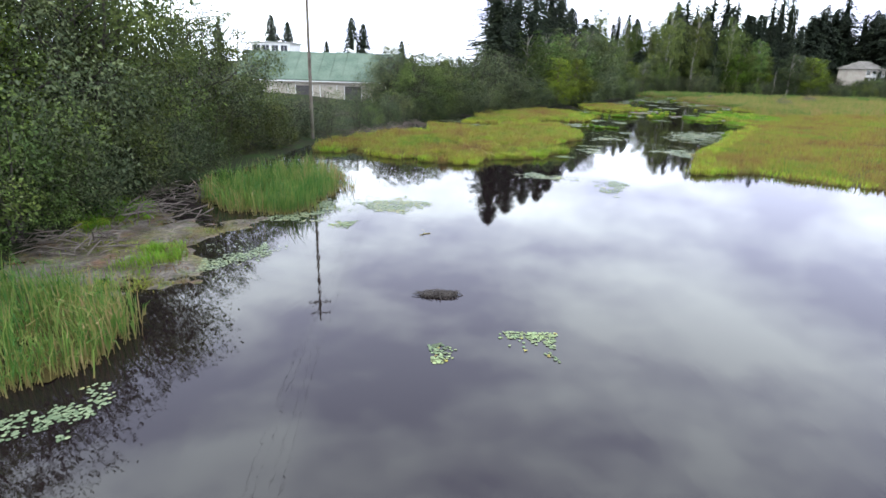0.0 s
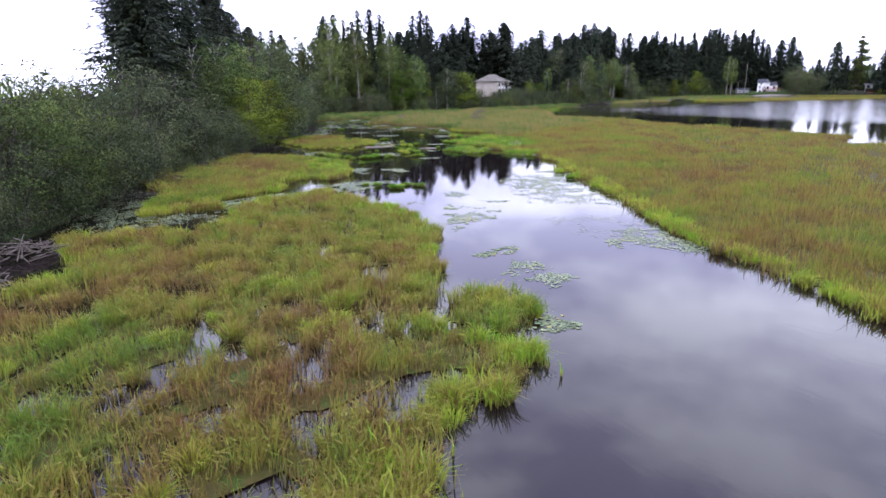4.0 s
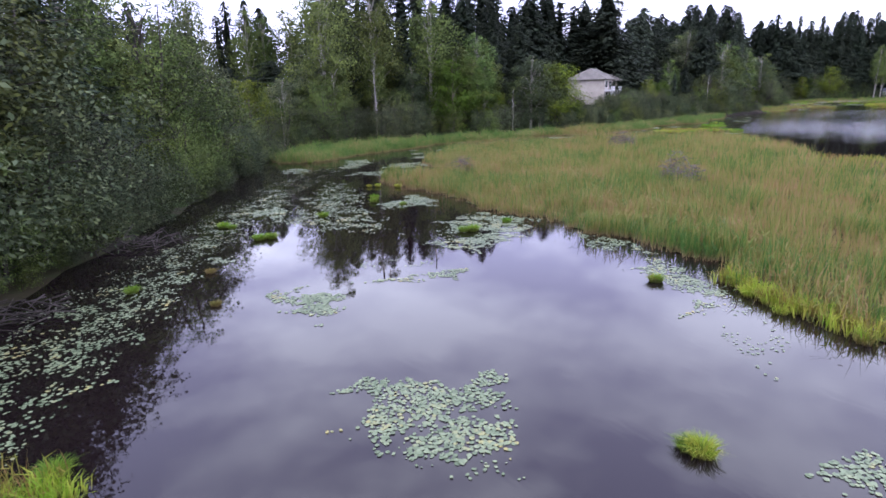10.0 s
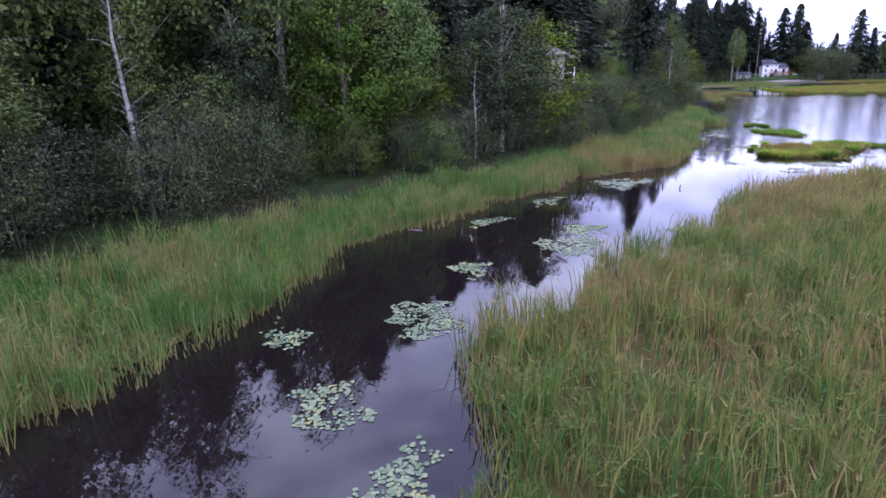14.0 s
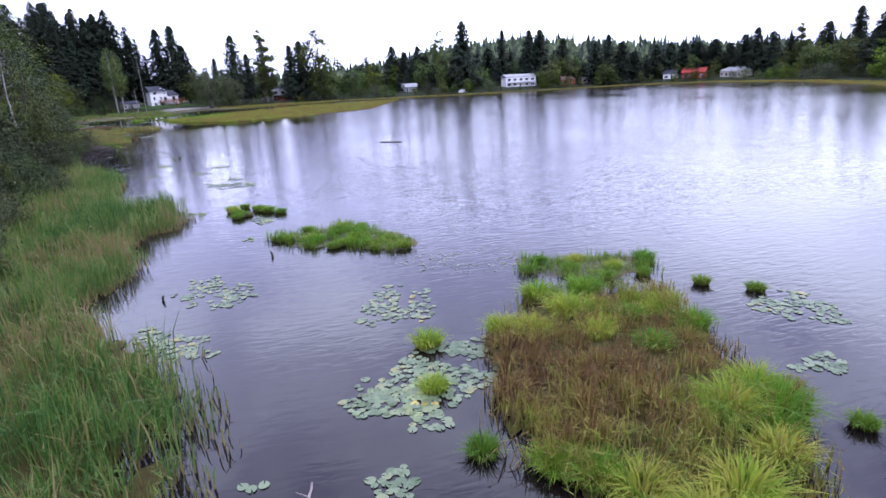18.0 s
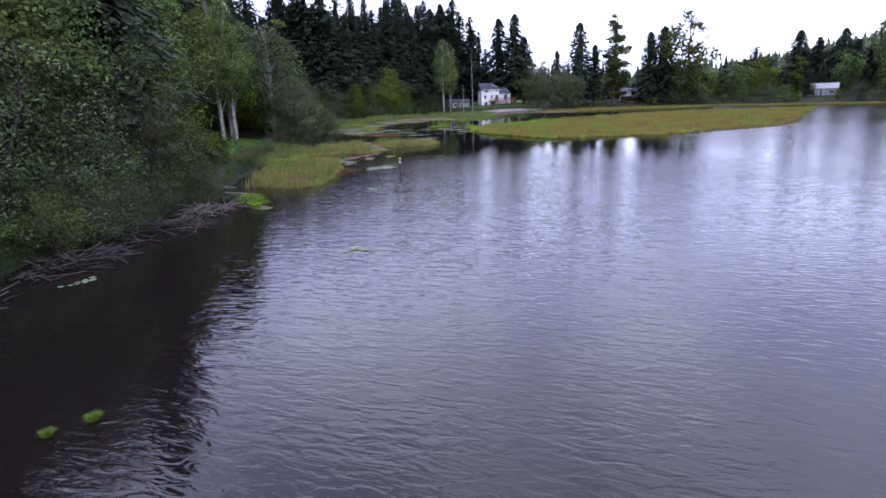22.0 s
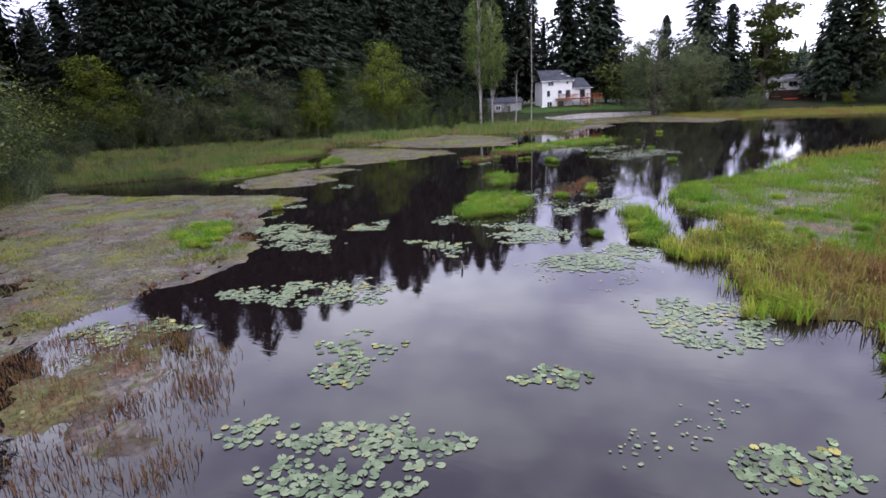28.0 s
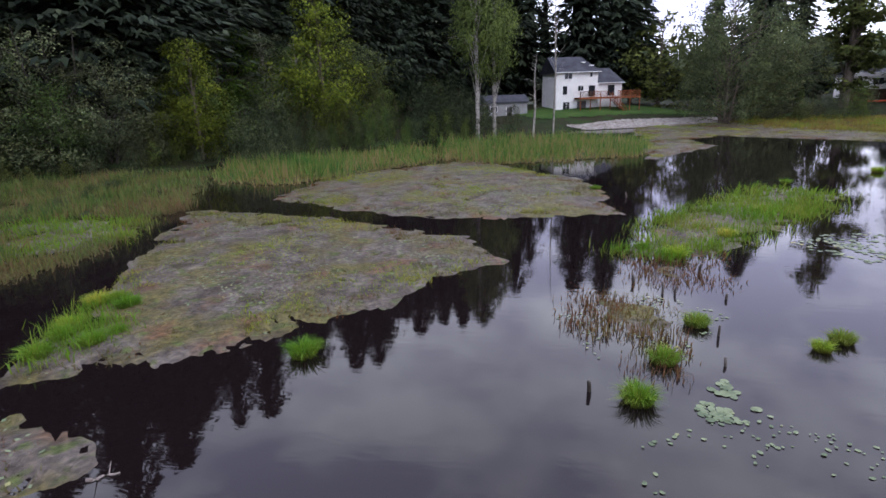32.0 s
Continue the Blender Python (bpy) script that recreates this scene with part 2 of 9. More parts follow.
    mo.inputs["From Min"].default_value, mo.inputs["From Max"].default_value = 140.0, 95.0
    mo.inputs["To Min"].default_value, mo.inputs["To Max"].default_value = 0.0, 0.085
    l.new(lee.outputs[0], mo.inputs["Value"])
    chop = n.new("ShaderNodeMath")
    chop.operation = 'MULTIPLY_ADD'
    l.new(mul2.outputs[0], chop.inputs[0])
    l.new(mo.outputs[0], chop.inputs[1])
    l.new(rg.outputs[0], chop.inputs[2])
    l.new(chop.outputs[0], b.inputs["Roughness"])
    return m


def mud_material():
    """Drying mud: grey-brown silt with rusty film, olive algae and a litter of small leaves."""
    m, n, l, b = material("wet_mud", 0.65)
    b.inputs["Specular IOR Level"].default_value = 0.2
    silt = ramp_node(n, [(0.34, (0.040, 0.029, 0.022)), (0.66, (0.118, 0.102, 0.089))])
    l.new(noise_node(n, l, 0.8, 5).outputs[0], silt.inputs[0])
    col = silt.outputs[0]
    for scale, lo, hi, tint in ((0.28, 0.48, 0.6, (0.085, 0.075, 0.020)), (0.45, 0.56, 0.68, (0.10, 0.052, 0.028)), (1.7, 0.55, 0.66, (0.055, 0.075, 0.018))):
        k = ramp_node(n, [(lo, (0, 0, 0)), (hi, (0.85, 0.85, 0.85))])
        l.new(noise_node(n, l, scale, 6).outputs[0], k.inputs[0])
        col = mix_node(n, l, k.outputs[0], col, tint)
    grain = noise_node(n, l, 5.0, 5)
    g = ramp_node(n, [(0.3, (0.35, 0.35, 0.35)), (0.5, (0.95, 0.95, 0.95)), (0.7, (1.7, 1.65, 1.5))])
    l.new(grain.outputs[0], g.inputs[0])
    col = mix_node(n, l, 0.8, col, g.outputs[0], 'MULTIPLY')
    l.new(col, b.inputs["Base Color"])
    bump_node(n, l, b, grain.outputs[0], 1.0, 0.14)
    return m


M_WATER = water_material()
M_GROUND = surface("bank_soil_grass", (0.014, 0.022, 0.007), (0.026, 0.022, 0.011), 0.12, 4.0, c3=(0.018, 0.034, 0.008))
M_LAWN = surface("lawn_grass", (0.028, 0.062, 0.012), (0.045, 0.080, 0.018), 0.3, 9.0)
M_MUD = mud_material()
M_THATCH = surface("sedge_thatch", (0.045, 0.045, 0.012), (0.065, 0.048, 0.016), 0.5, 7.0, bump=0.6, depth=0.05, c3=(0.04, 0.06, 0.012))
M_GMAT = surface("green_thatch", (0.030, 0.045, 0.010), (0.045, 0.040, 0.012), 0.6, 7.0, bump=0.6, depth=0.05)
M_WMAT = surface("weed_mat", (0.05, 0.026, 0.018), (0.08, 0.04, 0.024), 0.8, 8.0, bump=0.6, depth=0.04, c3=(0.05, 0.045, 0.016))
M_SEDGE = leafy("sedge_blades", [(0.28, (0.10, 0.18, 0.022)), (0.43, (0.23, 0.25, 0.035)), (0.56, (0.24, 0.18, 0.045)), (0.70, (0.16, 0.085, 0.035))], 0.14, base=(0.0, 0.4, (0.13, 0.10, 0.035)))
M_REED = leafy("cattail_blades", [(0.26, (0.055, 0.125, 0.024)), (0.42, (0.15, 0.185, 0.042)), (0.57, (0.225, 0.215, 0.058)), (0.72, (0.27, 0.175, 0.08))], 0.12, island=0.5, base=(0.0, 0.4, (0.25, 0.175, 0.09)), tussock=0.8)
M_REEDG = leafy("green_reed_blades", [(0.26, (0.045, 0.115, 0.022)), (0.46, (0.10, 0.18, 0.034)), (0.62, (0.17, 0.205, 0.05)), (0.78, (0.26, 0.19, 0.09))], 0.14, island=0.5, base=(0.0, 0.35, (0.22, 0.17, 0.07)), tussock=0.75)
M_MIXED = leafy("mixed_marsh_blades", [(0.25, (0.045, 0.09, 0.022)), (0.42, (0.10, 0.15, 0.036)), (0.56, (0.15, 0.165, 0.05)), (0.72, (0.17, 0.11, 0.055))], 0.2, base=(0.0, 0.3, (0.10, 0.08, 0.035)))
M_BRIGHT = leafy("bright_grass_blades", [(0.2, (0.065, 0.18, 0.012)), (0.5, (0.13, 0.26, 0.02)), (0.72, (0.22, 0.26, 0.04)), (0.88, (0.20, 0.13, 0.05))], 0.3, base=(0.0, 0.3, (0.11, 0.13, 0.02)))
M_FRINGE = leafy("waterside_blades", [(0.3, (0.15, 0.30, 0.018)), (0.5, (0.27, 0.36, 0.035)), (0.7, (0.36, 0.34, 0.055))], 0.2, base=(0.0, 0.2, (0.18, 0.17, 0.035)))
M_WEED = leafy("red_weed_stems", [(0.2, (0.105, 0.042, 0.026)), (0.5, (0.15, 0.075, 0.034)), (0.8, (0.12, 0.11, 0.03))], 0.3)
M_PAD_ONE = tree_leaf("lily_leaf", (0.095, 0.13, 0.072), (0.155, 0.19, 0.105), 0.0)
M_PAD_YELLOW = tree_leaf("yellowing_lily_leaf", (0.22, 0.20, 0.06), (0.27, 0.235, 0.075), 0.0)
M_PAD = leafy("lily_pad_leaf", [(0.15, (0.07, 0.10, 0.05)), (0.42, (0.12, 0.155, 0.085)), (0.72, (0.165, 0.20, 0.11)), (0.95, (0.25, 0.215, 0.065))], 0.4, rough=0.5, trans=0.0, island=0.6)
M_CONIFER = tree_leaf("fir_needles", (0.011, 0.017, 0.012), (0.047, 0.062, 0.041), 0.1)
M_DECID = tree_leaf("alder_leaves", (0.042, 0.062, 0.018), (0.112, 0.148, 0.044))
M_YELLOW = tree_leaf("bright_maple_leaves", (0.045, 0.075, 0.009), (0.13, 0.175, 0.022))
M_WILLOW = tree_leaf("willow_leaves", (0.034, 0.048, 0.024), (0.105, 0.125, 0.066))
M_WILLOW_PALE = tree_leaf("pale_willow_leaves", (0.055, 0.068, 0.030), (0.165, 0.185, 0.088))
M_BARK = surface("bark", (0.07, 0.055, 0.045), (0.13, 0.11, 0.09), 1.2, 14.0, bump=0.6, depth=0.03)
M_BIRCH = surface("pale_birch_bark", (0.20, 0.19, 0.175), (0.34, 0.32, 0.29), 1.5, 9.0, bump=0.3, depth=0.01, c3=(0.09, 0.075, 0.065))
M_DEAD = surface("weathered_wood", (0.16, 0.13, 0.12), (0.28, 0.24, 0.22), 1.5, 16.0, bump=0.5, depth=0.01)
M_STICK = surface("brown_grey_sticks", (0.085, 0.07, 0.06), (0.16, 0.135, 0.12), 1.5, 14.0, bump=0.4, depth=0.01)
M_TWIG = surface("dark_twigs", (0.035, 0.03, 0.026), (0.07, 0.06, 0.055), 1.5, 14.0, bump=0.4, depth=0.01)
M_DARKWOOD = surface("wet_dark_wood", (0.03, 0.025, 0.02), (0.07, 0.055, 0.045), 2.0, 14.0, rough=0.5)


# ---------------------------------------------------------------- mesh helpers
rng = np.random.default_rng(7)


def mesh_np(name, verts, quads=None, tris=None, mats=(), index=None, smooth=False, normals=None):
    """One mesh from arrays of corners, quads and triangles."""
    me = bpy.data.meshes.new(name)
    verts = np.asarray(verts, np.float32).reshape(-1, 3)
    q = np.asarray(quads if quads is not None else np.zeros((0, 4)), np.int32).reshape(-1, 4)
    t = np.asarray(tris if tris is not None else np.zeros((0, 3)), np.int32).reshape(-1, 3)
    loops = np.concatenate([q.ravel(), t.ravel()])
    sizes = np.concatenate([np.full(len(q), 4), np.full(len(t), 3)]).astype(np.int32)
    me.vertices.add(len(verts))
    me.vertices.foreach_set("co", verts.ravel())
    me.loops.add(len(loops))
    me.loops.foreach_set("vertex_index", loops)
    me.polygons.add(len(sizes))
    me.polygons.foreach_set("loop_start", np.concatenate([[0], np.cumsum(sizes)[:-1]]).astype(np.int32))
    for m in mats:
        me.materials.append(m)
    if index is not None:
        me.polygons.foreach_set("material_index", np.asarray(index, np.int32))
    if smooth:
        me.polygons.foreach_set("use_smooth", np.ones(len(sizes), bool))
    me.update(calc_edges=True)
    if normals is not None:
        me.normals_split_custom_set_from_vertices(np.asarray(normals, np.float32))
    return me


def part(name, data, parent=None, m=None):
    ob = new(name, data)
    if parent is not None:
        ob.parent = parent
    if m is not None:
        ob.matrix_basis = m
    return ob


def bm_mesh(name, bm, mat):
    me = bpy.data.meshes.new(name)
    bm.to_mesh(me)
    bm.free()
    me.materials.append(mat)
    return me


def tube(points, radii, sides=6):
    """Corners and quads of a tapered, bent tube."""
    pts = [Vector(p) for p in points]
    vs, qs = [], []
    for i, p in enumerate(pts):
        d = (pts[min(i + 1, len(pts) - 1)] - pts[max(i - 1, 0)]).normalized()
        a = d.orthogonal().normalized()
        c = d.cross(a)
        for k in range(sides):
            an = 2 * math.pi * k / sides
            vs.append(p + (a * math.cos(an) + c * math.sin(an)) * radii[i])
    for i in range(len(pts) - 1):
        for k in range(sides):
            k2 = (k + 1) % sides
            qs.append((i * sides + k, i * sides + k2, (i + 1) * sides + k2, (i + 1) * sides + k))
    return [tuple(v) for v in vs], qs


def join_tubes(tubes):
    vs, qs, o = [], [], 0
    for v, q in tubes:
        vs += v
        qs += [tuple(i + o for i in f) for f in q]
        o += len(v)
    return vs, qs


def inside(P, x, y):
    r = np.zeros(np.shape(x), bool)
    px = [p[0] for p in P]
    py = [p[1] for p in P]
    near = (x > min(px)) & (x < max(px)) & (y > min(py)) & (y < max(py))
    if not near.any():
        return r
    u, v = x[near], y[near]
    s = np.zeros(u.shape, bool)
    for i in range(len(P)):
        (ax, ay), (bx, by) = P[i], P[i - 1]
        if ay == by:
            continue
        s ^= ((ay > v) != (by > v)) & (u < (bx - ax) * (v - ay) / (by - ay) + ax)
    r[near] = s
    return r


def edge_distance(P, x, y):
    """Distance from points to the outline P."""
    best = np.full(x.shape, 1e9)
    for i in range(len(P)):
        ax, ay = P[i - 1]
        bx, by = P[i]
        ux, uy = bx - ax, by - ay
        k = np.clip(((x - ax) * ux + (y - ay) * uy) / (ux * ux + uy * uy + 1e-9), 0, 1)
        best = np.minimum(best, np.hypot(x - ax - k * ux, y - ay - k * uy))
    return best


# ---------------------------------------------------------------- plan of the wetland
LAND = [(-70, -80), (-30, -20), (-18, 8), (-16.5, 24), (-17, 38), (-14, 55), (-8, 72), (4, 99), (20, 121), (34, 141),
        (47, 163), (58, 186), (65, 202), (74, 212), (90, 213), (106, 213), (117, 209), (133, 212), (160, 211), (184, 219),
        (200, 222), (212, 226), (224, 228), (240, 233), (250, 236), (262, 241), (276, 246), (292, 250), (306, 254),
        (322, 272)]
LAND += [(338, 290), (354, 310), (372, 322), (394, 296), (412, 288), (428, 277), (438, 265), (446, 255),
         (450, 246), (454, 239), (460, 231), (468, 222), (472, 205), (470, 190), (466, 160), (450, 120), (436, 85),
        (436, 60), (434, 20), (440, -10), (400, -40), (330, -30), (260, 5), (225, 40), (190, 30), (150, -30), (60, -70)]
# the middle of the open waterway, where the plants are seen closest
CHANNEL = [(0, 0), (-8, 18), (0, 48), (20, 86), (40, 115), (57, 143), (69, 168), (88, 195), (130, 202), (180, 197),
           (220, 206), (264, 222), (300, 233), (348, 254)]
SEDGE = []
SEDGE.append([(2.0, 84.0), (10.8, 82.2), (17.4, 83.0), (16.6, 96.0), (7.2, 94.7)])
SEDGE.append([(-2.3, 79.8), (0.6, 78.8), (4.5, 76.7), (7.5, 78.0), (8.1, 82.2), (15.1, 83.1), (16.6, 79.5), (17.2, 72.0), (15.4, 66.7), (13.3, 64.0), (10.4, 61.7), (8.0, 59.8), (4.8, 57.6), (4.0, 57.2), (-1.9, 61.7)])
SEDGE.append([(-12.2, 52.1), (-9.0, 52.2), (-3.9, 49.0), (0.5, 47.3), (2.0, 47.0), (4.4, 51.2), (8.4, 50.8), (10.4, 54.6), (8.0, 56.0), (14.1, 65.4), (14.9, 72.1), (6.4, 77.4), (-6.1, 68.8), (-11.1, 63.9), (-12.7, 58.8)])
SEDGE.append([(26.2, 57.8), (20.6, 45.7), (26.0, 47.0), (30.6, 42.6), (41.9, 39.5), (49.5, 35.4), (99.1, 52.8), (90.5, 72.5), (125.3, 136.5), (116.6, 165.9), (50.5, 112.9), (44.8, 84.0), (31.2, 64.7)])
SEDGE.append([(4.9, 100.0), (6.2, 87.6), (12.7, 89.1), (21.6, 90.7), (26.7, 101.4), (20.4, 112.2), (8.3, 109.7)])
SEDGE.append([(5.1, 56.3), (6.5, 57.3), (8.5, 56.6), (10.2, 58.0), (11.6, 57.7), (12.3, 56.4), (11.7, 55.0), (10.8, 54.2), (8.6, 53.6)])
SEDGE.append([(72.2, 165.2), (65.1, 125.0), (47.5, 92.9), (37.6, 75.3), (33.6, 67.3), (32.8, 62.2), (28.4, 60.7), (28.1, 58.9), (27.7, 55.7), (27.9, 54.4), (105.6, 77.1), (114.3, 116.8), (125.6, 182.8)])
SEDGE.append([(7.6, 87.7), (11.2, 88.4), (14.2, 88.7), (14.4, 91.2), (17.7, 92.7), (20.0, 90.7), (22.4, 92.7), (26.0, 100.7), (25.3, 107.6), (18.4, 118.7), (13.0, 106.4), (7.5, 105.2)])
SEDGE.append([(8.3, 81.5), (8.9, 82.3), (10.2, 82.1), (10.8, 83.5), (13.0, 83.1), (14.3, 83.0), (16.7, 80.9), (16.8, 78.3), (16.2, 77.5), (15.1, 78.1), (14.3, 77.2), (14.1, 76.8)])
SEDGE.append([(15.3, 75.8), (16.5, 76.0), (17.6, 74.8), (17.3, 74.3)])
SEDGE.append([(30.8, 132.5), (30.1, 119.2), (35.0, 116.7), (42.4, 123.8), (45.7, 132.1), (37.6, 141.0)])
SEDGE.append([(53.9, 119.0), (55.0, 110.6), (52.0, 99.8), (52.4, 93.1), (46.7, 85.0), (42.3, 79.4), (42.1, 77.5), (37.8, 75.3), (39.0, 74.2), (110.1, 94.0), (111.0, 127.0), (108.2, 171.0)])
SEDGE.append([(32.5, 122.0), (31.8, 133.4), (34.2, 136.8), (35.8, 136.5), (39.4, 134.6), (41.8, 133.6), (40.4, 129.3), (39.0, 128.3), (40.2, 126.7), (41.5, 125.7), (42.4, 121.7), (42.0, 121.0), (40.3, 120.9), (39.4, 118.9), (38.1, 117.8)])
SEDGE.append([(144.3, 196.2), (141.0, 195.2), (140.1, 194.2), (139.9, 192.5), (140.9, 190.9), (143.7, 189.0), (147.4, 188.0), (151.3, 187.0), (152.6, 191.7), (149.0, 194.8)])
SEDGE.append([(321.6, 230.5), (308.8, 220.2), (299.3, 209.6), (305.0, 194.1), (324.9, 170.7), (414.5, 141.3), (403.1, 188.4), (359.4, 223.1)])
SEDGE.append([(329.7, 233.1), (315.3, 227.2), (309.8, 223.7), (306.0, 218.5), (299.7, 213.3), (298.2, 211.1), (300.1, 205.8), (398.4, 162.9), (382.2, 204.6), (345.9, 221.0)])
SEDGE.append([(322.3, 230.0), (321.6, 229.0), (321.8, 227.1), (327.8, 225.2), (326.0, 228.9)])
SEDGE.append([(255.8, 230.9), (257.0, 231.3), (258.7, 231.6), (261.0, 231.8), (264.2, 233.8), (266.4, 234.9), (265.6, 238.8), (267.5, 243.8), (267.7, 249.2)])
SEDGE.append([(337.4, 289.9), (341.2, 288.1), (347.4, 298.1), (348.7, 278.1), (359.5, 278.5), (378.9, 279.7), (385.5, 288.0), (370.2, 302.5), (351.8, 320.3)])
SEDGE.append([(350.1, 280.3), (352.8, 275.9), (359.8, 278.0), (366.3, 276.1), (374.4, 278.0), (377.9, 286.2), (371.8, 294.9), (362.8, 304.4)])
SEDGE.append([(333.0, 282.0), (337.4, 288.5), (342.7, 286.5), (348.0, 281.0), (352.0, 276.5), (366.0, 278.5), (382.0, 281.0), (393.0, 288.0), (396.0, 299.0), (384.0, 314.0), (372.0, 324.0), (356.0, 314.0), (338.0, 293.0)])
REED = []
REED.append([(-10.7, 11.6), (-10.2, 12.1), (-9.3, 13.1), (-9.8, 16.2), (-11.7, 17.4), (-15.5, 17.8)])
REED.append([(-6.0, 34.8), (-6.7, 30.8), (-9.4, 29.2), (-12.4, 29.7), (-15.3, 33.5), (-14.6, 38.5), (-9.9, 42.1), (-7.0, 41.0)])
REED.append([(68.9, 172.7), (66.8, 154.0), (67.1, 142.4), (69.5, 138.3), (66.5, 129.6), (68.9, 126.3), (68.4, 122.0), (64.2, 119.7), (62.1, 115.1), (114.0, 132.5), (111.7, 149.1), (132.9, 173.1), (145.5, 217.3), (89.4, 192.1)])
REED.append([(70.0, 173.9), (70.2, 159.8), (69.1, 155.7), (71.0, 150.5), (70.1, 146.2), (71.3, 142.5), (70.7, 139.1), (70.5, 136.3), (123.6, 158.5), (141.4, 180.3), (130.5, 191.1), (106.8, 197.6), (77.7, 181.6)])
REED.append([(65.7, 196.1), (68.8, 193.9), (72.7, 195.1), (75.9, 197.4), (81.0, 199.7), (87.1, 201.9), (95.0, 203.2), (105.8, 204.3), (121.4, 204.5), (140.1, 199.9), (148.4, 204.3), (116.1, 207.3), (105.8, 212.6), (87.7, 214.5), (72.7, 211.5), (68.7, 206.4), (65.6, 200.0)])
REED.append([(84.1, 188.7), (80.7, 183.4), (79.1, 180.0), (79.9, 177.6), (79.2, 175.4), (78.0, 173.4), (82.1, 171.3), (115.0, 187.9), (102.3, 190.5), (85.8, 188.7)])
REED.append([(79.2, 199.8), (81.3, 199.3), (84.1, 199.8), (87.2, 200.7), (90.9, 202.7), (95.1, 205.4), (100.5, 205.7), (110.5, 205.1), (128.2, 199.9), (176.0, 208.2), (179.0, 213.5), (127.5, 211.1), (106.4, 212.4), (90.1, 207.5), (81.7, 209.4)])
REED.append([(91.6, 194.1), (89.6, 192.7), (87.2, 190.1), (85.4, 188.5), (90.4, 182.2), (126.0, 184.5), (112.6, 190.5), (98.4, 192.5), (92.6, 194.3)])
REED.append([(108.3, 206.5), (110.1, 204.5), (112.5, 204.2), (114.1, 203.2), (120.4, 204.3), (128.7, 200.3), (138.9, 200.4), (162.7, 206.1), (176.6, 207.8), (180.0, 217.0), (133.1, 211.2), (115.5, 207.4), (111.0, 207.8), (107.9, 207.0)])
REED.append([(121.6, 190.7), (115.5, 191.8), (111.0, 191.0), (109.5, 190.3), (107.1, 191.8), (105.0, 191.7), (103.2, 191.2), (102.8, 189.8), (119.8, 168.7), (123.4, 179.4), (126.4, 186.4), (123.3, 189.9)])
REED.append([(135.4, 200.3), (136.5, 200.6), (139.4, 201.8), (142.9, 203.0), (146.9, 203.4), (149.5, 203.5), (154.2, 206.6), (157.5, 209.1), (160.1, 207.6), (171.3, 206.6), (176.9, 208.0), (179.5, 212.2), (186.5, 214.6), (191.0, 217.0), (191.2, 223.9), (138.5, 207.5)])
REED.append([(165.1, 208.5), (169.4, 208.9), (173.1, 206.4), (177.0, 207.6), (178.7, 209.1), (178.9, 215.2), (178.4, 217.6)])
REED.append([(183.5, 220.5), (185.7, 213.8), (194.3, 215.2), (201.4, 218.3), (200.1, 223.4), (196.9, 230.6)])
REED.append([(200.5, 218.3), (204.5, 221.6), (210.1, 223.5), (217.1, 225.8), (217.9, 226.8), (215.6, 230.2), (207.1, 226.7)])
REED.append([(276.5, 240.1), (277.3, 237.7), (278.2, 235.2), (280.2, 235.5), (282.6, 237.2), (293.2, 244.1), (289.5, 243.0), (281.5, 245.7)])
REED.append([(289.8, 238.9), (285.0, 234.2), (284.6, 232.2), (286.4, 229.3), (289.8, 228.2), (293.1, 229.6), (294.3, 235.0), (293.2, 240.4)])
REED.append([(246.2, 232.1), (246.8, 225.6), (259.7, 229.8), (267.6, 235.0), (261.9, 240.2)])
REED.append([(268.2, 240.7), (271.7, 240.0), (274.7, 236.9), (276.8, 233.5), (284.4, 237.4), (279.5, 239.8), (272.9, 244.8)])
REED.append([(389.2, 285.1), (388.0, 277.5), (401.3, 269.6), (417.6, 273.7), (405.6, 282.0), (399.5, 291.2)])
REED.append([(405.7, 269.1), (401.2, 261.7), (408.5, 248.2), (424.6, 247.6), (432.0, 259.3), (421.9, 272.8)])
GRASS = []
GRASS.append([(-17.1, 25.2), (-14.9, 26.8), (-16.5, 30.5), (-19.8, 32.2), (-19.7, 28.8)])
GRASS.append([(-12.8, 20.3), (-11.5, 19.7), (-10.8, 21.7), (-11.8, 23.3), (-13.2, 22.0)])
GRASS.append([(43.1, 104.1), (44.0, 97.6), (48.6, 100.9), (47.6, 106.6)])
GRASS.append([(46.5, 95.2), (47.3, 91.2), (52.6, 94.9), (49.9, 97.5)])
GRASS.append([(59.4, 124.4), (61.6, 124.6), (59.9, 120.9), (57.4, 119.8), (57.7, 121.6)])
GRASS.append([(53.0, 114.6), (56.7, 115.0), (57.1, 113.4), (51.3, 111.5), (52.9, 113.2)])
GRASS.append([(59.4, 117.7), (59.9, 116.0), (62.9, 117.3), (61.5, 118.5)])
GRASS.append([(165.3, 200.8), (163.1, 198.9), (161.3, 195.9), (161.0, 194.4), (163.4, 194.3), (167.2, 196.9)])
GRASS.append([(154.3, 191.2), (152.0, 186.3), (154.6, 185.1), (156.7, 190.1)])
GRASS.append([(165.5, 201.2), (162.8, 199.3), (162.3, 199.1), (162.4, 198.0), (161.6, 197.0), (161.0, 196.3), (160.7, 194.7), (161.0, 194.4), (162.1, 195.2), (162.6, 195.9), (164.8, 195.8), (165.9, 196.9), (166.9, 199.6), (166.4, 201.1)])
GRASS.append([(333.8, 234.9), (328.7, 233.0), (327.9, 232.5), (334.2, 232.8), (338.4, 235.3)])
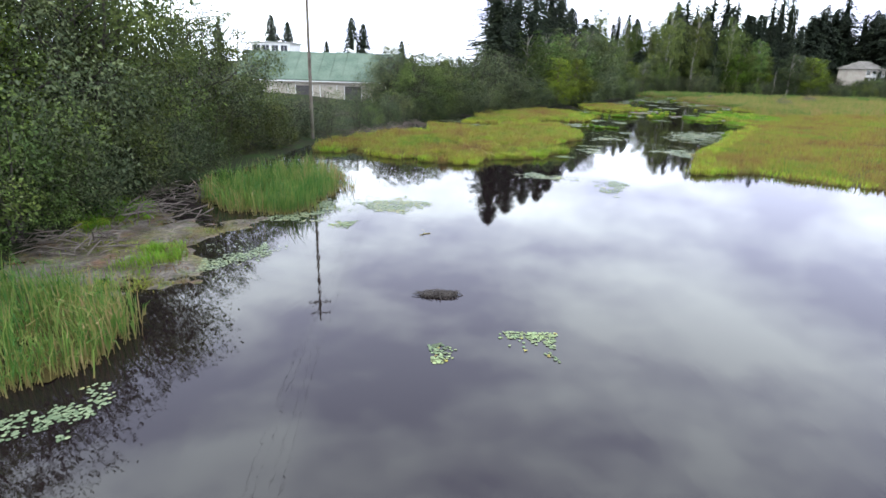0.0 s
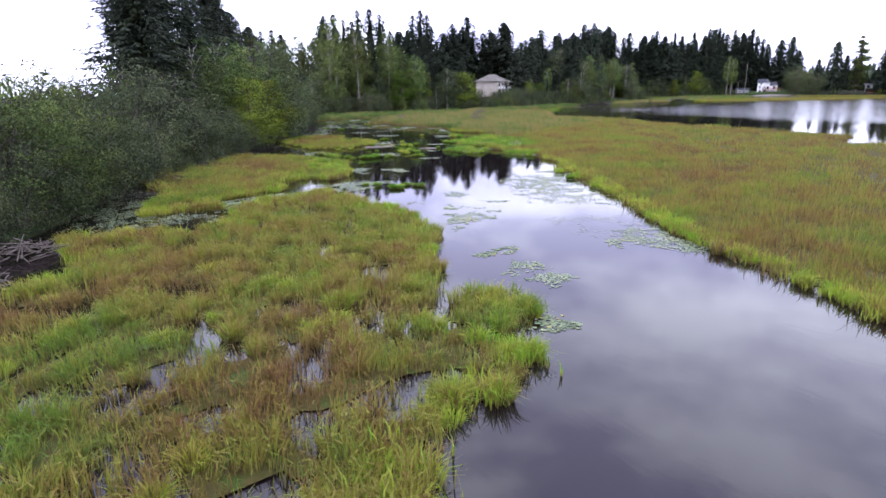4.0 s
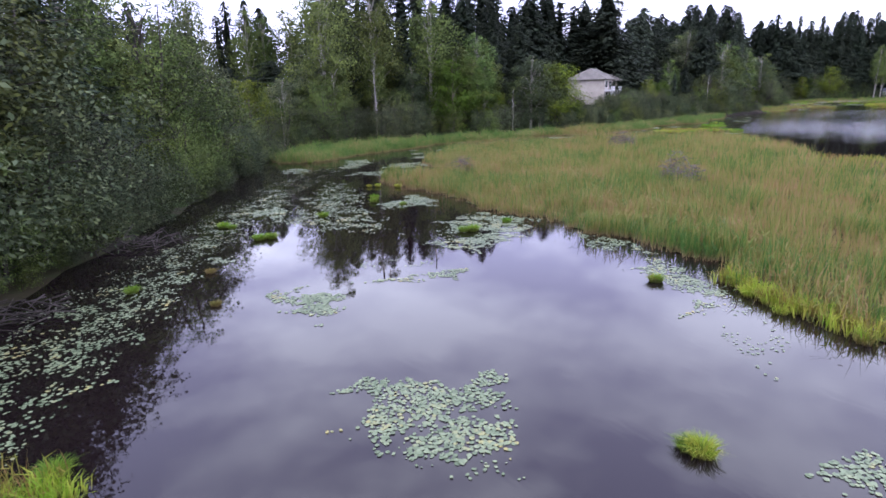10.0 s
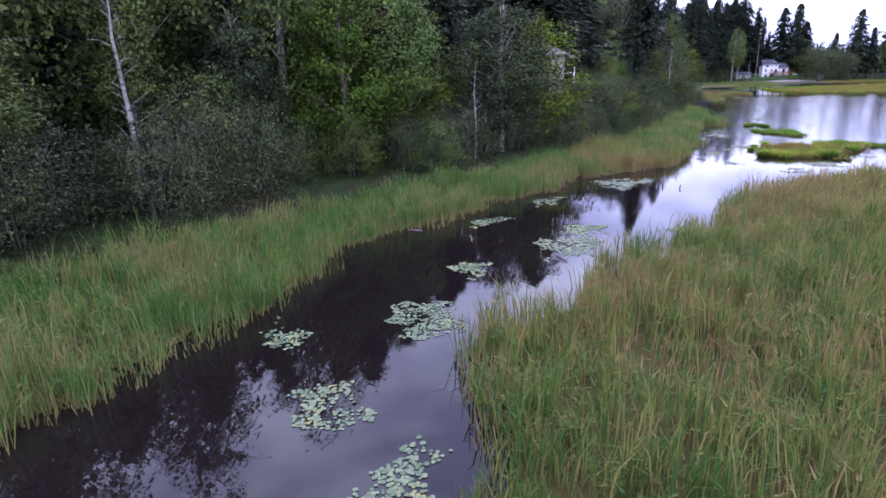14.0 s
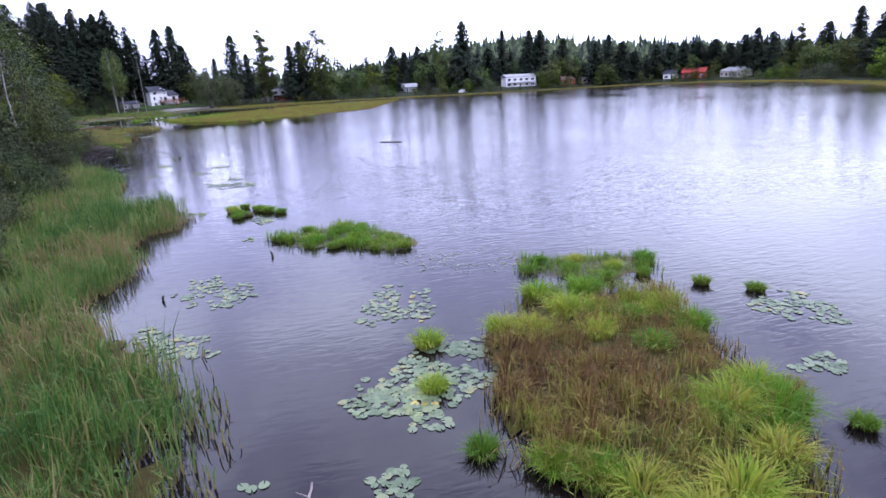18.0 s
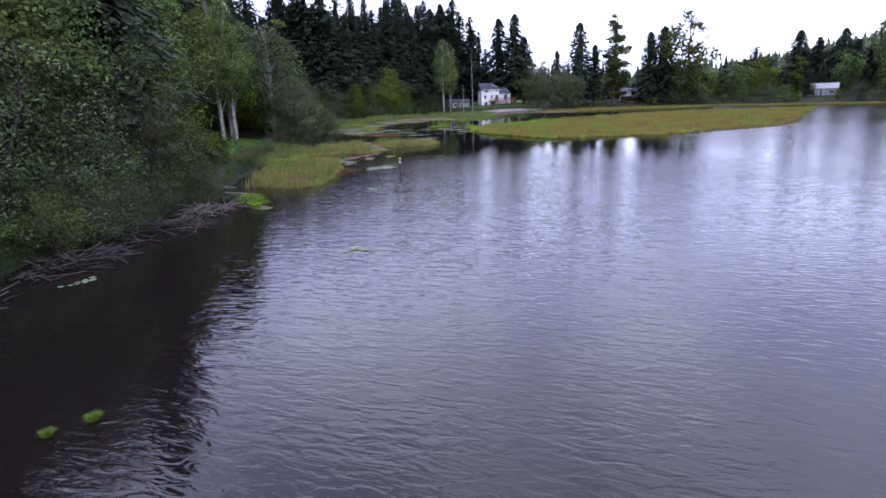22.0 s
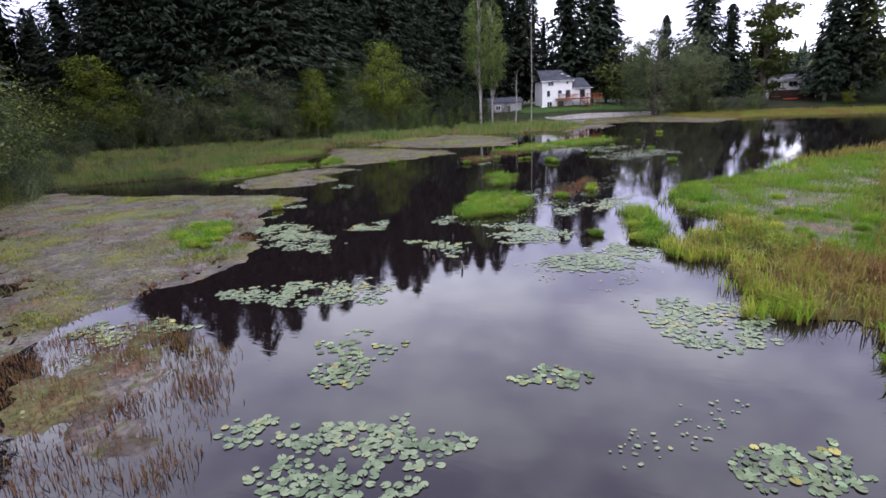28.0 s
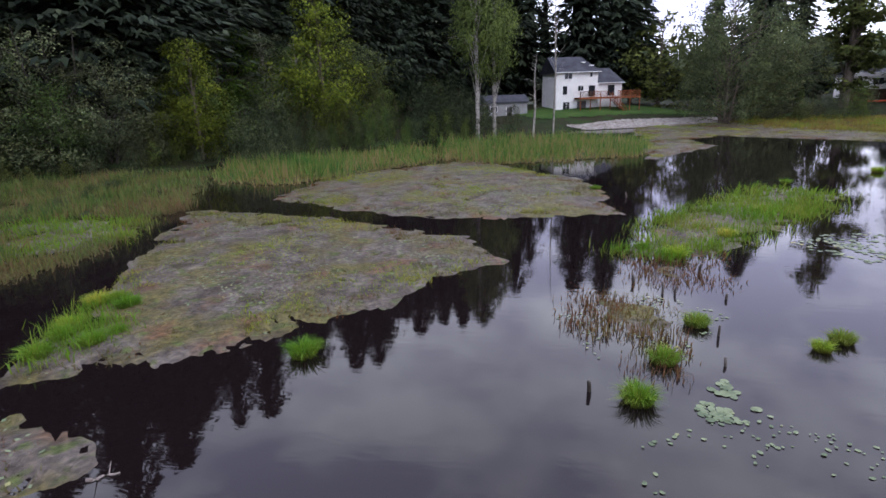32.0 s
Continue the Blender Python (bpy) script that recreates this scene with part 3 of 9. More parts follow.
GRASS.append([(340.5, 232.6), (335.4, 229.4), (329.7, 227.6), (329.9, 224.5), (366.8, 212.7), (360.3, 221.7), (345.9, 231.7)])
GRASS.append([(335.3, 244.9), (338.5, 241.1), (342.6, 242.1), (342.2, 245.4)])
GRASS.append([(326.4, 259.2), (325.0, 254.6), (330.1, 257.8), (330.3, 261.6)])
GRASS.append([(366.2, 279.5), (368.2, 278.5), (371.7, 277.4), (375.5, 279.7), (375.6, 284.7), (372.8, 288.2)])
GRASS.append([(372.4, 252.3), (371.6, 249.6), (375.2, 246.3), (386.9, 238.6), (390.8, 241.7), (380.8, 249.1)])
GRASS.append([(238.9, 227.8), (238.2, 224.9), (241.3, 226.7), (242.2, 229.7)])
GRASS.append([(323.8, 256.3), (325.2, 255.4), (327.6, 255.8), (330.1, 260.2), (326.7, 258.8)])
GRASS.append([(334.9, 244.7), (334.2, 243.3), (336.2, 241.8), (338.6, 241.0), (341.5, 241.8), (338.8, 245.0)])
GRASS.append([(335.2, 235.1), (336.0, 233.7), (338.4, 233.4), (338.2, 234.8)])
GRASS.append([(331.2, 234.6), (329.7, 233.7), (333.0, 233.1), (332.6, 234.0)])
GRASS.append([(346.6, 273.6), (348.8, 272.1), (353.5, 270.3), (357.1, 268.8), (359.2, 271.5), (356.6, 277.2), (349.4, 278.9)])
GRASS.append([(358.0, 268.3), (360.7, 266.8), (364.6, 270.5), (362.5, 270.8)])
GRASS.append([(375.2, 248.7), (374.9, 245.9), (383.9, 240.3), (388.2, 240.7), (382.3, 246.7)])
GRASS.append([(349.5, 247.2), (349.1, 246.2), (349.1, 245.4), (346.2, 245.5), (346.0, 245.1), (348.1, 244.4), (349.9, 244.6), (351.8, 244.6), (351.8, 246.1), (350.4, 247.2)])
GRASS.append([(51.1, 115.1), (55.7, 116.0), (65.9, 118.3), (65.0, 111.6), (62.1, 105.3), (59.5, 101.4), (50.4, 99.0), (51.9, 102.0), (51.0, 104.9), (49.6, 107.2), (51.3, 109.5)])
GRASS.append([(268.7, 236.8), (271.0, 234.0), (269.7, 233.6), (268.1, 235.5)])
GRASS.append([(264.4, 234.0), (265.5, 234.5), (266.1, 235.6), (265.8, 236.1)])
GRASS.append([(21.1, 98.4), (23.2, 103.1), (25.1, 102.7), (24.2, 96.9), (22.7, 95.1), (21.7, 95.5)])
MUD = []
MUD.append([(-14.1, 16.1), (-11.7, 18.1), (-9.6, 19.4), (-11.6, 23.3), (-9.6, 28.8), (-12.4, 26.8), (-17.1, 29.8), (-18.1, 21.2)])
MUD.append([(417.8, 248.2), (432.2, 237.1), (422.7, 221.3), (434.0, 216.6), (462.3, 231.6), (457.3, 243.8)])
MUD.append([(321.5, 255.9), (323.6, 253.1), (325.8, 253.1), (328.3, 254.8), (334.4, 259.3), (338.6, 258.3), (339.7, 261.9), (338.7, 271.0), (332.1, 278.6)])
MUD.append([(342.6, 265.9), (344.0, 264.0), (345.7, 262.1), (348.2, 261.1), (350.3, 263.7), (355.3, 263.5), (356.1, 265.9), (351.7, 269.4), (346.6, 269.7), (344.3, 269.1)])
MUD.append([(357.8, 268.1), (359.5, 265.1), (363.7, 261.4), (370.6, 257.3), (373.9, 259.8), (377.0, 267.9), (378.0, 278.1), (367.7, 272.9)])
MUD.append([(382.8, 275.2), (378.4, 262.2), (381.1, 251.6), (391.7, 253.9), (404.7, 265.4), (392.7, 275.6)])
MUD.append([(433.6, 247.3), (440.0, 234.2), (464.1, 233.4), (452.4, 246.6)])
MUD.append([(406.6, 247.6), (418.7, 240.3), (428.0, 242.7), (422.7, 247.2)])
MUD.append([(37.6, 116.0), (40.1, 117.3), (43.5, 118.5), (41.6, 115.2), (38.8, 114.9)])
MUD.append([(45.8, 106.9), (48.0, 105.9), (50.4, 102.3), (48.7, 100.5), (47.5, 101.5), (46.3, 103.8)])
MUD.append([(43.3, 109.7), (44.7, 108.9), (44.0, 108.1), (42.7, 108.8)])
MUD.append([(263.1, 232.1), (265.3, 234.0), (266.4, 232.2), (267.9, 233.9), (271.0, 233.8), (273.1, 232.9), (278.0, 233.4), (282.7, 234.1), (293.3, 240.8), (295.9, 244.3), (283.9, 236.2), (276.9, 234.5), (271.0, 234.0), (268.4, 235.9), (265.3, 235.3)])
MUD.append([(313.0, 252.2), (315.9, 253.1), (318.9, 253.0), (323.4, 252.5), (327.9, 254.4), (333.9, 261.4), (337.5, 273.2), (338.3, 284.1), (334.1, 285.2)])
WEED = []
WEED.append([(342.7, 240.5), (345.4, 237.2), (351.0, 238.5)])
WEED.append([(266.1, 239.5), (269.8, 238.2), (273.8, 235.9), (276.4, 233.3), (273.2, 231.9), (269.1, 235.0), (265.9, 236.1)])
WEED.append([(257.4, 229.9), (257.4, 226.4), (258.8, 227.0), (260.1, 229.7), (258.7, 230.4)])
WEED.append([(341.7, 240.5), (341.8, 238.8), (344.6, 238.7), (345.5, 240.2)])
WEED.append([(364.1, 253.9), (362.5, 250.6), (366.6, 250.6), (367.9, 253.4)])
WEED.append([(368.4, 251.5), (368.6, 248.3), (374.4, 247.6), (374.4, 251.6)])
WEED.append([(361.6, 252.1), (363.8, 251.3), (363.6, 250.5), (361.2, 250.9)])
WEED.append([(265.6, 235.7), (268.8, 236.4), (271.5, 234.5), (274.3, 234.4), (277.9, 234.0), (279.3, 235.5), (276.1, 239.6), (270.0, 242.2)])
WEED.append([(308.8, 245.6), (313.0, 252.2), (315.2, 252.2), (316.8, 249.4), (315.5, 245.8), (312.8, 243.7), (311.1, 243.0), (309.9, 242.0)])
PADS = []
PADS.append([(-10.0, 10.9), (-8.6, 9.8), (-7.7, 11.4), (-8.4, 12.4), (-9.5, 12.1)])
PADS.append([(-0.4, 15.1), (1.1, 15.5), (0.5, 14.1), (-0.1, 13.9)])
PADS.append([(2.0, 16.0), (3.7, 16.1), (3.5, 14.3), (2.5, 14.4)])
PADS.append([(-10.4, 21.2), (-8.0, 24.5), (-7.3, 22.9), (-9.7, 20.0)])
PADS.append([(-10.1, 29.3), (-7.6, 33.9), (-6.5, 33.2), (-5.9, 31.0), (-6.7, 28.8), (-8.7, 28.0)])
PADS.append([(-5.4, 33.3), (-2.5, 34.5), (-0.7, 33.3), (-2.0, 30.2), (-3.7, 30.2), (-5.5, 31.0)])
PADS.append([(-5.8, 28.8), (-4.5, 28.3), (-4.8, 26.7), (-5.8, 27.1)])
PADS.append([(5.9, 44.5), (11.2, 43.6), (9.2, 40.8), (5.5, 42.5)])
PADS.append([(10.9, 42.1), (14.4, 41.5), (11.4, 36.1), (10.5, 37.3)])
PADS.append([(15.0, 60.8), (16.4, 60.1), (16.2, 56.0), (13.9, 56.2), (14.0, 57.3), (14.2, 59.3)])
PADS.append([(13.7, 62.9), (18.2, 62.2), (17.0, 61.1), (14.7, 61.4)])
PADS.append([(19.0, 71.7), (22.8, 70.1), (21.3, 68.2), (16.8, 66.8)])
PADS.append([(11.8, 55.0), (12.6, 53.9), (12.2, 52.8), (10.4, 52.9), (10.4, 53.7)])
PADS.append([(21.7, 59.8), (22.5, 58.2), (24.7, 53.4), (26.7, 54.0), (26.8, 61.6), (25.1, 61.2)])
PADS.append([(35.1, 83.1), (41.0, 77.8), (30.5, 65.4), (26.5, 70.7)])
PADS.append([(-2.4, 88.1), (4.1, 94.5), (9.6, 85.2), (7.4, 79.8), (2.3, 78.8), (-2.3, 80.3)])
PADS.append([(18.2, 88.4), (20.8, 88.4), (23.2, 86.9), (25.4, 86.0), (19.1, 83.3), (16.6, 84.7)])
PADS.append([(32.4, 81.1), (35.9, 79.7), (37.3, 75.8), (33.3, 72.7), (27.8, 71.1), (29.3, 72.6), (29.7, 75.7)])
PADS.append([(23.8, 78.2), (25.3, 77.5), (25.4, 75.3), (23.8, 75.5), (23.1, 77.0)])
PADS.append([(19.4, 76.5), (21.3, 76.5), (20.7, 75.4), (19.6, 74.6), (19.9, 75.5), (19.1, 76.0)])
PADS.append([(21.6, 73.9), (22.5, 72.4), (21.8, 71.9), (20.3, 72.0), (20.3, 72.8)])
PADS.append([(24.3, 73.7), (26.0, 71.9), (25.4, 71.7), (24.1, 72.4)])
PADS.append([(22.0, 71.6), (22.9, 71.0), (22.1, 71.0)])
PADS.append([(7.6, 86.1), (9.7, 86.8), (13.7, 86.6), (15.6, 85.3), (15.3, 83.6), (11.6, 83.7), (8.5, 82.3), (7.7, 82.2)])
PADS.append([(18.0, 81.0), (18.7, 79.5), (18.3, 79.0), (17.2, 79.8)])
PADS.append([(39.7, 82.6), (43.0, 79.7), (40.2, 77.8), (37.8, 80.6)])
PADS.append([(40.6, 121.0), (43.3, 122.1), (45.3, 122.7), (44.4, 119.3), (42.4, 118.5), (41.2, 118.5)])
PADS.append([(42.7, 117.1), (45.8, 117.4), (44.7, 116.1), (42.3, 115.7)])
PADS.append([(57.4, 126.8), (61.2, 125.0), (58.0, 122.5), (55.3, 123.6)])
PADS.append([(47.3, 114.2), (48.1, 113.0), (49.0, 111.2), (48.3, 111.0), (47.4, 112.0), (46.8, 113.4)])
PADS.append([(35.4, 141.4), (40.7, 146.3), (52.0, 164.0), (58.6, 175.9), (58.7, 168.6), (51.7, 159.6), (43.5, 140.3), (40.0, 135.1), (36.4, 138.1)])
PADS.append([(53.9, 159.7), (59.6, 151.8), (64.7, 169.2), (65.2, 177.0)])
PADS.append([(69.5, 145.6), (70.0, 141.7), (68.3, 138.2), (66.7, 134.8), (62.7, 133.1), (64.0, 135.4), (66.7, 139.3)])
PADS.append([(49.9, 143.5), (51.8, 145.6), (52.5, 144.0), (52.2, 142.1), (50.2, 142.2)])
PADS.append([(64.2, 154.3), (67.9, 154.1), (70.5, 150.8), (66.3, 147.1), (65.0, 147.6), (62.8, 151.0)])
PADS.append([(53.9, 145.2), (59.3, 143.9), (58.5, 142.4), (54.7, 144.3)])
PADS.append([(70.6, 187.6), (73.3, 193.7), (77.3, 191.5), (75.8, 188.8), (71.9, 184.8), (69.3, 185.2)])
PADS.append([(74.0, 183.6), (76.0, 185.3), (81.1, 185.1), (79.4, 180.7), (76.6, 180.1), (74.5, 181.6)])
PADS.append([(68.2, 179.4), (71.1, 181.2), (74.1, 180.6), (77.7, 178.3), (76.2, 175.0), (71.3, 176.9)])
PADS.append([(62.7, 188.8), (65.9, 189.6), (66.5, 185.1), (63.5, 184.6)])
PADS.append([(82.5, 191.2), (87.0, 191.8), (84.1, 187.7), (81.2, 189.3)])
PADS.append([(86.1, 199.8), (88.0, 200.5), (87.8, 198.3), (85.8, 197.6)])
PADS.append([(91.1, 197.6), (93.1, 196.4), (91.5, 194.2), (89.8, 194.9), (89.4, 196.2)])
PADS.append([(96.1, 199.3), (98.4, 197.6), (95.6, 196.2)])
PADS.append([(85.1, 195.8), (86.7, 194.2), (85.7, 192.7), (84.0, 193.8)])
PADS.append([(102.5, 198.6), (107.1, 196.1), (104.1, 194.4), (99.2, 195.0)])
PADS.append([(103.5, 203.7), (106.0, 201.2), (101.8, 201.6)])
PADS.append([(118.4, 202.8), (124.0, 198.5), (116.7, 199.2)])
PADS.append([(120.0, 203.1), (123.0, 199.9), (116.6, 198.7), (116.8, 201.0)])
PADS.append([(112.3, 203.3), (112.9, 201.9), (110.0, 201.1), (109.0, 202.0), (110.0, 202.9)])
PADS.append([(109.4, 193.1), (109.9, 192.0), (108.5, 191.4), (107.7, 193.3)])
PADS.append([(106.4, 197.9), (107.4, 196.1), (105.9, 195.3), (104.7, 196.5), (105.5, 198.9)])
PADS.append([(141.1, 200.7), (142.0, 199.6), (141.0, 198.2), (139.6, 198.1), (139.0, 199.5), (140.0, 200.4)])
PADS.append([(139.1, 190.2), (139.4, 187.7), (136.7, 187.8), (135.7, 190.1), (137.0, 190.8)])
PADS.append([(134.3, 191.2), (133.9, 189.9), (132.4, 189.3), (131.4, 190.9), (132.1, 192.5)])
PADS.append([(134.9, 196.7), (135.0, 195.5), (134.0, 195.1), (133.5, 195.7), (134.0, 197.0)])
PADS.append([(148.2, 199.5), (148.3, 196.5), (145.7, 197.2), (146.2, 198.9)])
PADS.append([(137.2, 186.2), (135.4, 184.9), (135.4, 187.6)])
PADS.append([(188.8, 207.6), (186.5, 206.8), (184.7, 205.3), (184.8, 202.1), (186.5, 202.1), (188.9, 205.3)])
PADS.append([(195.4, 213.8), (197.8, 213.6), (198.2, 212.5), (196.0, 212.9)])
PADS.append([(189.4, 205.3), (189.3, 203.9), (190.4, 203.7), (190.9, 205.3)])
PADS.append([(205.5, 214.9), (206.6, 213.0), (204.7, 212.1), (204.2, 213.8)])
PADS.append([(199.6, 215.3), (201.2, 217.6), (203.6, 218.6), (204.2, 219.0), (199.7, 214.9)])
PADS.append([(260.1, 226.8), (262.1, 226.2), (262.5, 224.5), (261.0, 224.2), (259.4, 225.8)])
PADS.append([(170.9, 203.1), (172.1, 201.9), (170.5, 200.6), (169.2, 201.7)])
PADS.append([(175.3, 206.9), (175.8, 205.6), (173.0, 205.7)])
PADS.append([(166.3, 202.9), (166.9, 202.1), (165.6, 202.2)])
PADS.append([(205.0, 214.6), (206.6, 214.4), (206.1, 212.6), (204.6, 212.6)])
PADS.append([(200.1, 207.9), (201.6, 207.5), (201.4, 206.2), (199.8, 205.7), (199.4, 207.0)])
PADS.append([(196.1, 209.7), (197.3, 209.2), (196.9, 207.3), (195.9, 206.9), (195.1, 208.4)])
PADS.append([(198.5, 212.0), (199.8, 210.6), (198.9, 210.1), (198.3, 211.3)])
PADS.append([(199.6, 215.3), (200.2, 214.5), (199.0, 213.5)])
PADS.append([(205.8, 219.3), (207.2, 218.5), (206.5, 217.5)])
PADS.append([(196.7, 212.1), (196.8, 210.4), (195.6, 210.0)])
PADS.append([(260.7, 226.6), (262.3, 224.4), (259.7, 224.2)])
PADS.append([(247.2, 221.1), (248.7, 220.1), (246.3, 219.7)])
PADS.append([(228.4, 214.2), (229.7, 213.6), (229.5, 213.1), (228.8, 212.7)])
PADS.append([(272.4, 230.2), (273.2, 230.0), (273.9, 228.8), (272.5, 228.6), (271.6, 228.4), (271.6, 229.3)])
PADS.append([(270.5, 232.1), (271.1, 231.8), (271.6, 231.0), (270.7, 230.9)])
PADS.append([(272.8, 223.2), (272.9, 222.5), (272.7, 221.6), (272.3, 221.7), (272.1, 222.8)])
PADS.append([(301.0, 237.7), (306.1, 234.1), (293.9, 229.5), (295.3, 232.5)])
PADS.append([(306.0, 217.7), (303.5, 214.5), (303.1, 216.3)])
PADS.append([(311.9, 243.3), (313.1, 242.6), (313.0, 241.1), (314.2, 239.3), (313.5, 237.4), (312.6, 237.2), (311.1, 237.8), (310.2, 241.0)])
PADS.append([(315.3, 243.7), (316.8, 243.9), (317.6, 242.3), (317.1, 240.9), (315.4, 240.3), (314.3, 241.1)])
PADS.append([(315.9, 237.3), (317.1, 236.5), (317.2, 235.0), (316.3, 234.9), (315.5, 236.8)])
PADS.append([(321.8, 235.4), (322.7, 233.7), (323.8, 231.4), (322.9, 230.5), (319.1, 230.3), (319.0, 231.9), (320.1, 234.0)])
PADS.append([(314.3, 231.9), (315.4, 230.1), (314.4, 229.5), (313.5, 229.8), (312.7, 232.5)])
PADS.append([(329.7, 255.8), (330.0, 250.2), (325.6, 248.4), (325.9, 252.5)])
PADS.append([(319.2, 249.0), (322.0, 247.3), (322.5, 243.1), (320.1, 242.7), (319.0, 244.9), (318.4, 248.4)])
PADS.append([(328.8, 246.2), (329.0, 241.9), (327.1, 243.6)])
PADS.append([(332.6, 242.3), (334.4, 240.1), (332.1, 237.9), (329.3, 240.3)])
PADS.append([(327.6, 238.5), (329.6, 233.2), (326.9, 233.2), (325.3, 237.0)])
PADS.append([(315.0, 252.8), (317.2, 249.8), (316.7, 248.0), (314.5, 249.4)])
PADS.append([(329.0, 255.4), (330.2, 256.2), (331.3, 254.8), (329.8, 251.3), (328.6, 252.6), (328.1, 253.6)])
PADS.append([(330.4, 250.0), (332.0, 250.2), (332.2, 248.1), (331.2, 247.7), (330.1, 249.2)])
PADS.append([(332.5, 245.7), (334.2, 246.0), (335.2, 245.0), (333.6, 244.2), (332.0, 245.2)])
PADS.append([(337.8, 245.8), (338.6, 244.7), (337.8, 243.8), (336.7, 245.0)])
PADS.append([(339.3, 240.8), (339.9, 239.4), (337.5, 240.6)])
PADS.append([(337.2, 240.0), (338.7, 238.2), (337.4, 237.5), (335.8, 237.8), (335.7, 238.5)])
PADS.append([(335.8, 258.6), (337.0, 256.8), (335.7, 256.0), (335.2, 257.3)])
PADS.append([(332.3, 257.3), (333.7, 256.7), (332.4, 256.0)])
PADS.append([(342.0, 243.2), (344.0, 240.5), (341.7, 241.3)])
PADS.append([(365.7, 240.1), (374.6, 234.8), (372.7, 229.9), (367.8, 231.0), (362.5, 236.8)])
PADS.append([(360.3, 250.4), (361.8, 249.6), (360.4, 249.0), (359.7, 249.5)])
PADS.append([(331.1, 241.8), (333.4, 240.8), (333.8, 239.0), (331.1, 237.2), (330.1, 237.0), (329.0, 238.4), (329.3, 240.7)])
PADS.append([(326.0, 238.4), (328.3, 237.3), (330.6, 234.9), (328.4, 233.9), (325.6, 234.4), (324.9, 236.0), (325.3, 237.6)])
PADS.append([(328.5, 245.9), (328.5, 243.7), (328.1, 241.7), (326.9, 241.3), (326.5, 242.4), (327.7, 244.6)])
PADS.append([(329.3, 255.7), (331.5, 255.0), (329.7, 250.2), (327.6, 249.2), (327.8, 251.4)])
PADS.append([(331.3, 250.5), (333.1, 248.5), (331.3, 247.7), (330.1, 249.2)])
PADS.append([(319.6, 249.9), (320.6, 249.7), (321.8, 247.4), (321.3, 246.2), (320.0, 247.4), (319.2, 249.0)])
PADS.append([(341.0, 237.2), (344.1, 234.1), (338.5, 235.0), (336.4, 238.6)])
PADS.append([(343.9, 258.9), (345.8, 259.3), (345.7, 257.5), (344.2, 257.1), (343.6, 257.9)])
PADS.append([(376.9, 244.5), (378.2, 235.7), (370.7, 237.4), (370.9, 241.8)])
PADS.append([(23.9, 108.4), (24.6, 109.5), (25.9, 109.2), (27.4, 107.7), (27.4, 106.3), (27.0, 105.9)])
PADS.append([(25.7, 112.7), (27.0, 114.5), (28.4, 116.4), (29.9, 115.8), (30.3, 114.1), (28.5, 113.2), (27.1, 111.6)])
PADS.append([(33.2, 107.2), (34.7, 107.8), (36.1, 107.8), (37.0, 105.4), (36.1, 103.8), (35.0, 104.2), (33.2, 105.5)])
PADS.append([(36.3, 100.2), (37.6, 99.4), (37.6, 98.6), (38.2, 97.3), (38.3, 96.5), (35.6, 98.7)])
PADS.append([(49.6, 137.1), (54.3, 134.1), (52.2, 130.4), (48.7, 131.8)])
PADS.append([(29.9, 123.1), (31.8, 123.2), (31.0, 121.0), (29.8, 121.2)])
PADS.append([(42.2, 106.3), (43.5, 105.5), (42.0, 104.4), (41.2, 105.1)])
PADS.append([(47.7, 114.6), (49.9, 112.4), (48.4, 111.6), (46.9, 113.4)])
PADS.append([(49.7, 146.5), (53.5, 143.9), (50.4, 140.6)])
PADS.append([(157.9, 205.4), (160.2, 204.7), (159.6, 202.5), (157.0, 201.6), (156.0, 202.9), (156.4, 204.6)])
PADS.append([(153.3, 206.8), (155.2, 205.8), (154.0, 204.1), (153.1, 203.0), (151.9, 203.1), (151.6, 204.9)])
PADS.append([(153.1, 198.3), (156.2, 196.7), (154.8, 195.1), (152.5, 195.5), (151.4, 197.2)])
PADS.append([(147.9, 199.9), (148.7, 199.2), (149.3, 197.8), (149.5, 196.2), (150.1, 194.7), (148.1, 194.7), (145.7, 196.4), (145.0, 197.4), (145.7, 198.9), (147.0, 199.6)])
PADS.append([(149.4, 196.6), (150.5, 194.9), (149.7, 194.2), (147.8, 194.8), (147.9, 196.0)])
PADS.append([(144.4, 200.4), (144.6, 199.4), (144.7, 198.2), (143.9, 198.0), (143.6, 198.4), (144.1, 199.9)])
PADS.append([(145.0, 202.3), (145.2, 201.8), (145.0, 201.2), (144.6, 201.3)])
PADS.append([(149.0, 185.9), (149.4, 182.7), (147.4, 182.2), (146.5, 183.6), (147.6, 185.1)])
PADS.append([(145.3, 187.5), (145.3, 185.9), (144.1, 186.3), (144.3, 187.6)])
PADS.append([(360.3, 250.4), (361.8, 249.6), (360.4, 249.0), (359.7, 249.5), (359.6, 250.4)])
PADS.append([(263.6, 231.7), (264.9, 231.7), (265.5, 230.5), (264.0, 230.2), (263.4, 230.6)])
PADS.append([(262.3, 226.3), (262.9, 226.1), (263.1, 225.1), (262.8, 224.4)])
PADS.append([(269.0, 231.3), (270.5, 232.0), (271.0, 230.9), (268.8, 229.8)])
PADS.append([(271.7, 230.1), (273.4, 229.6), (272.9, 228.5), (271.2, 228.8)])
PADS.append([(221.2, 223.6), (223.1, 223.7), (222.5, 222.8), (220.7, 222.4)])
PADS.append([(261.2, 228.1), (263.8, 225.1), (259.9, 224.2), (258.9, 226.4)])
PADS.append([(63.2, 161.7), (67.6, 164.0), (68.8, 161.6), (66.8, 158.6), (63.2, 159.4)])
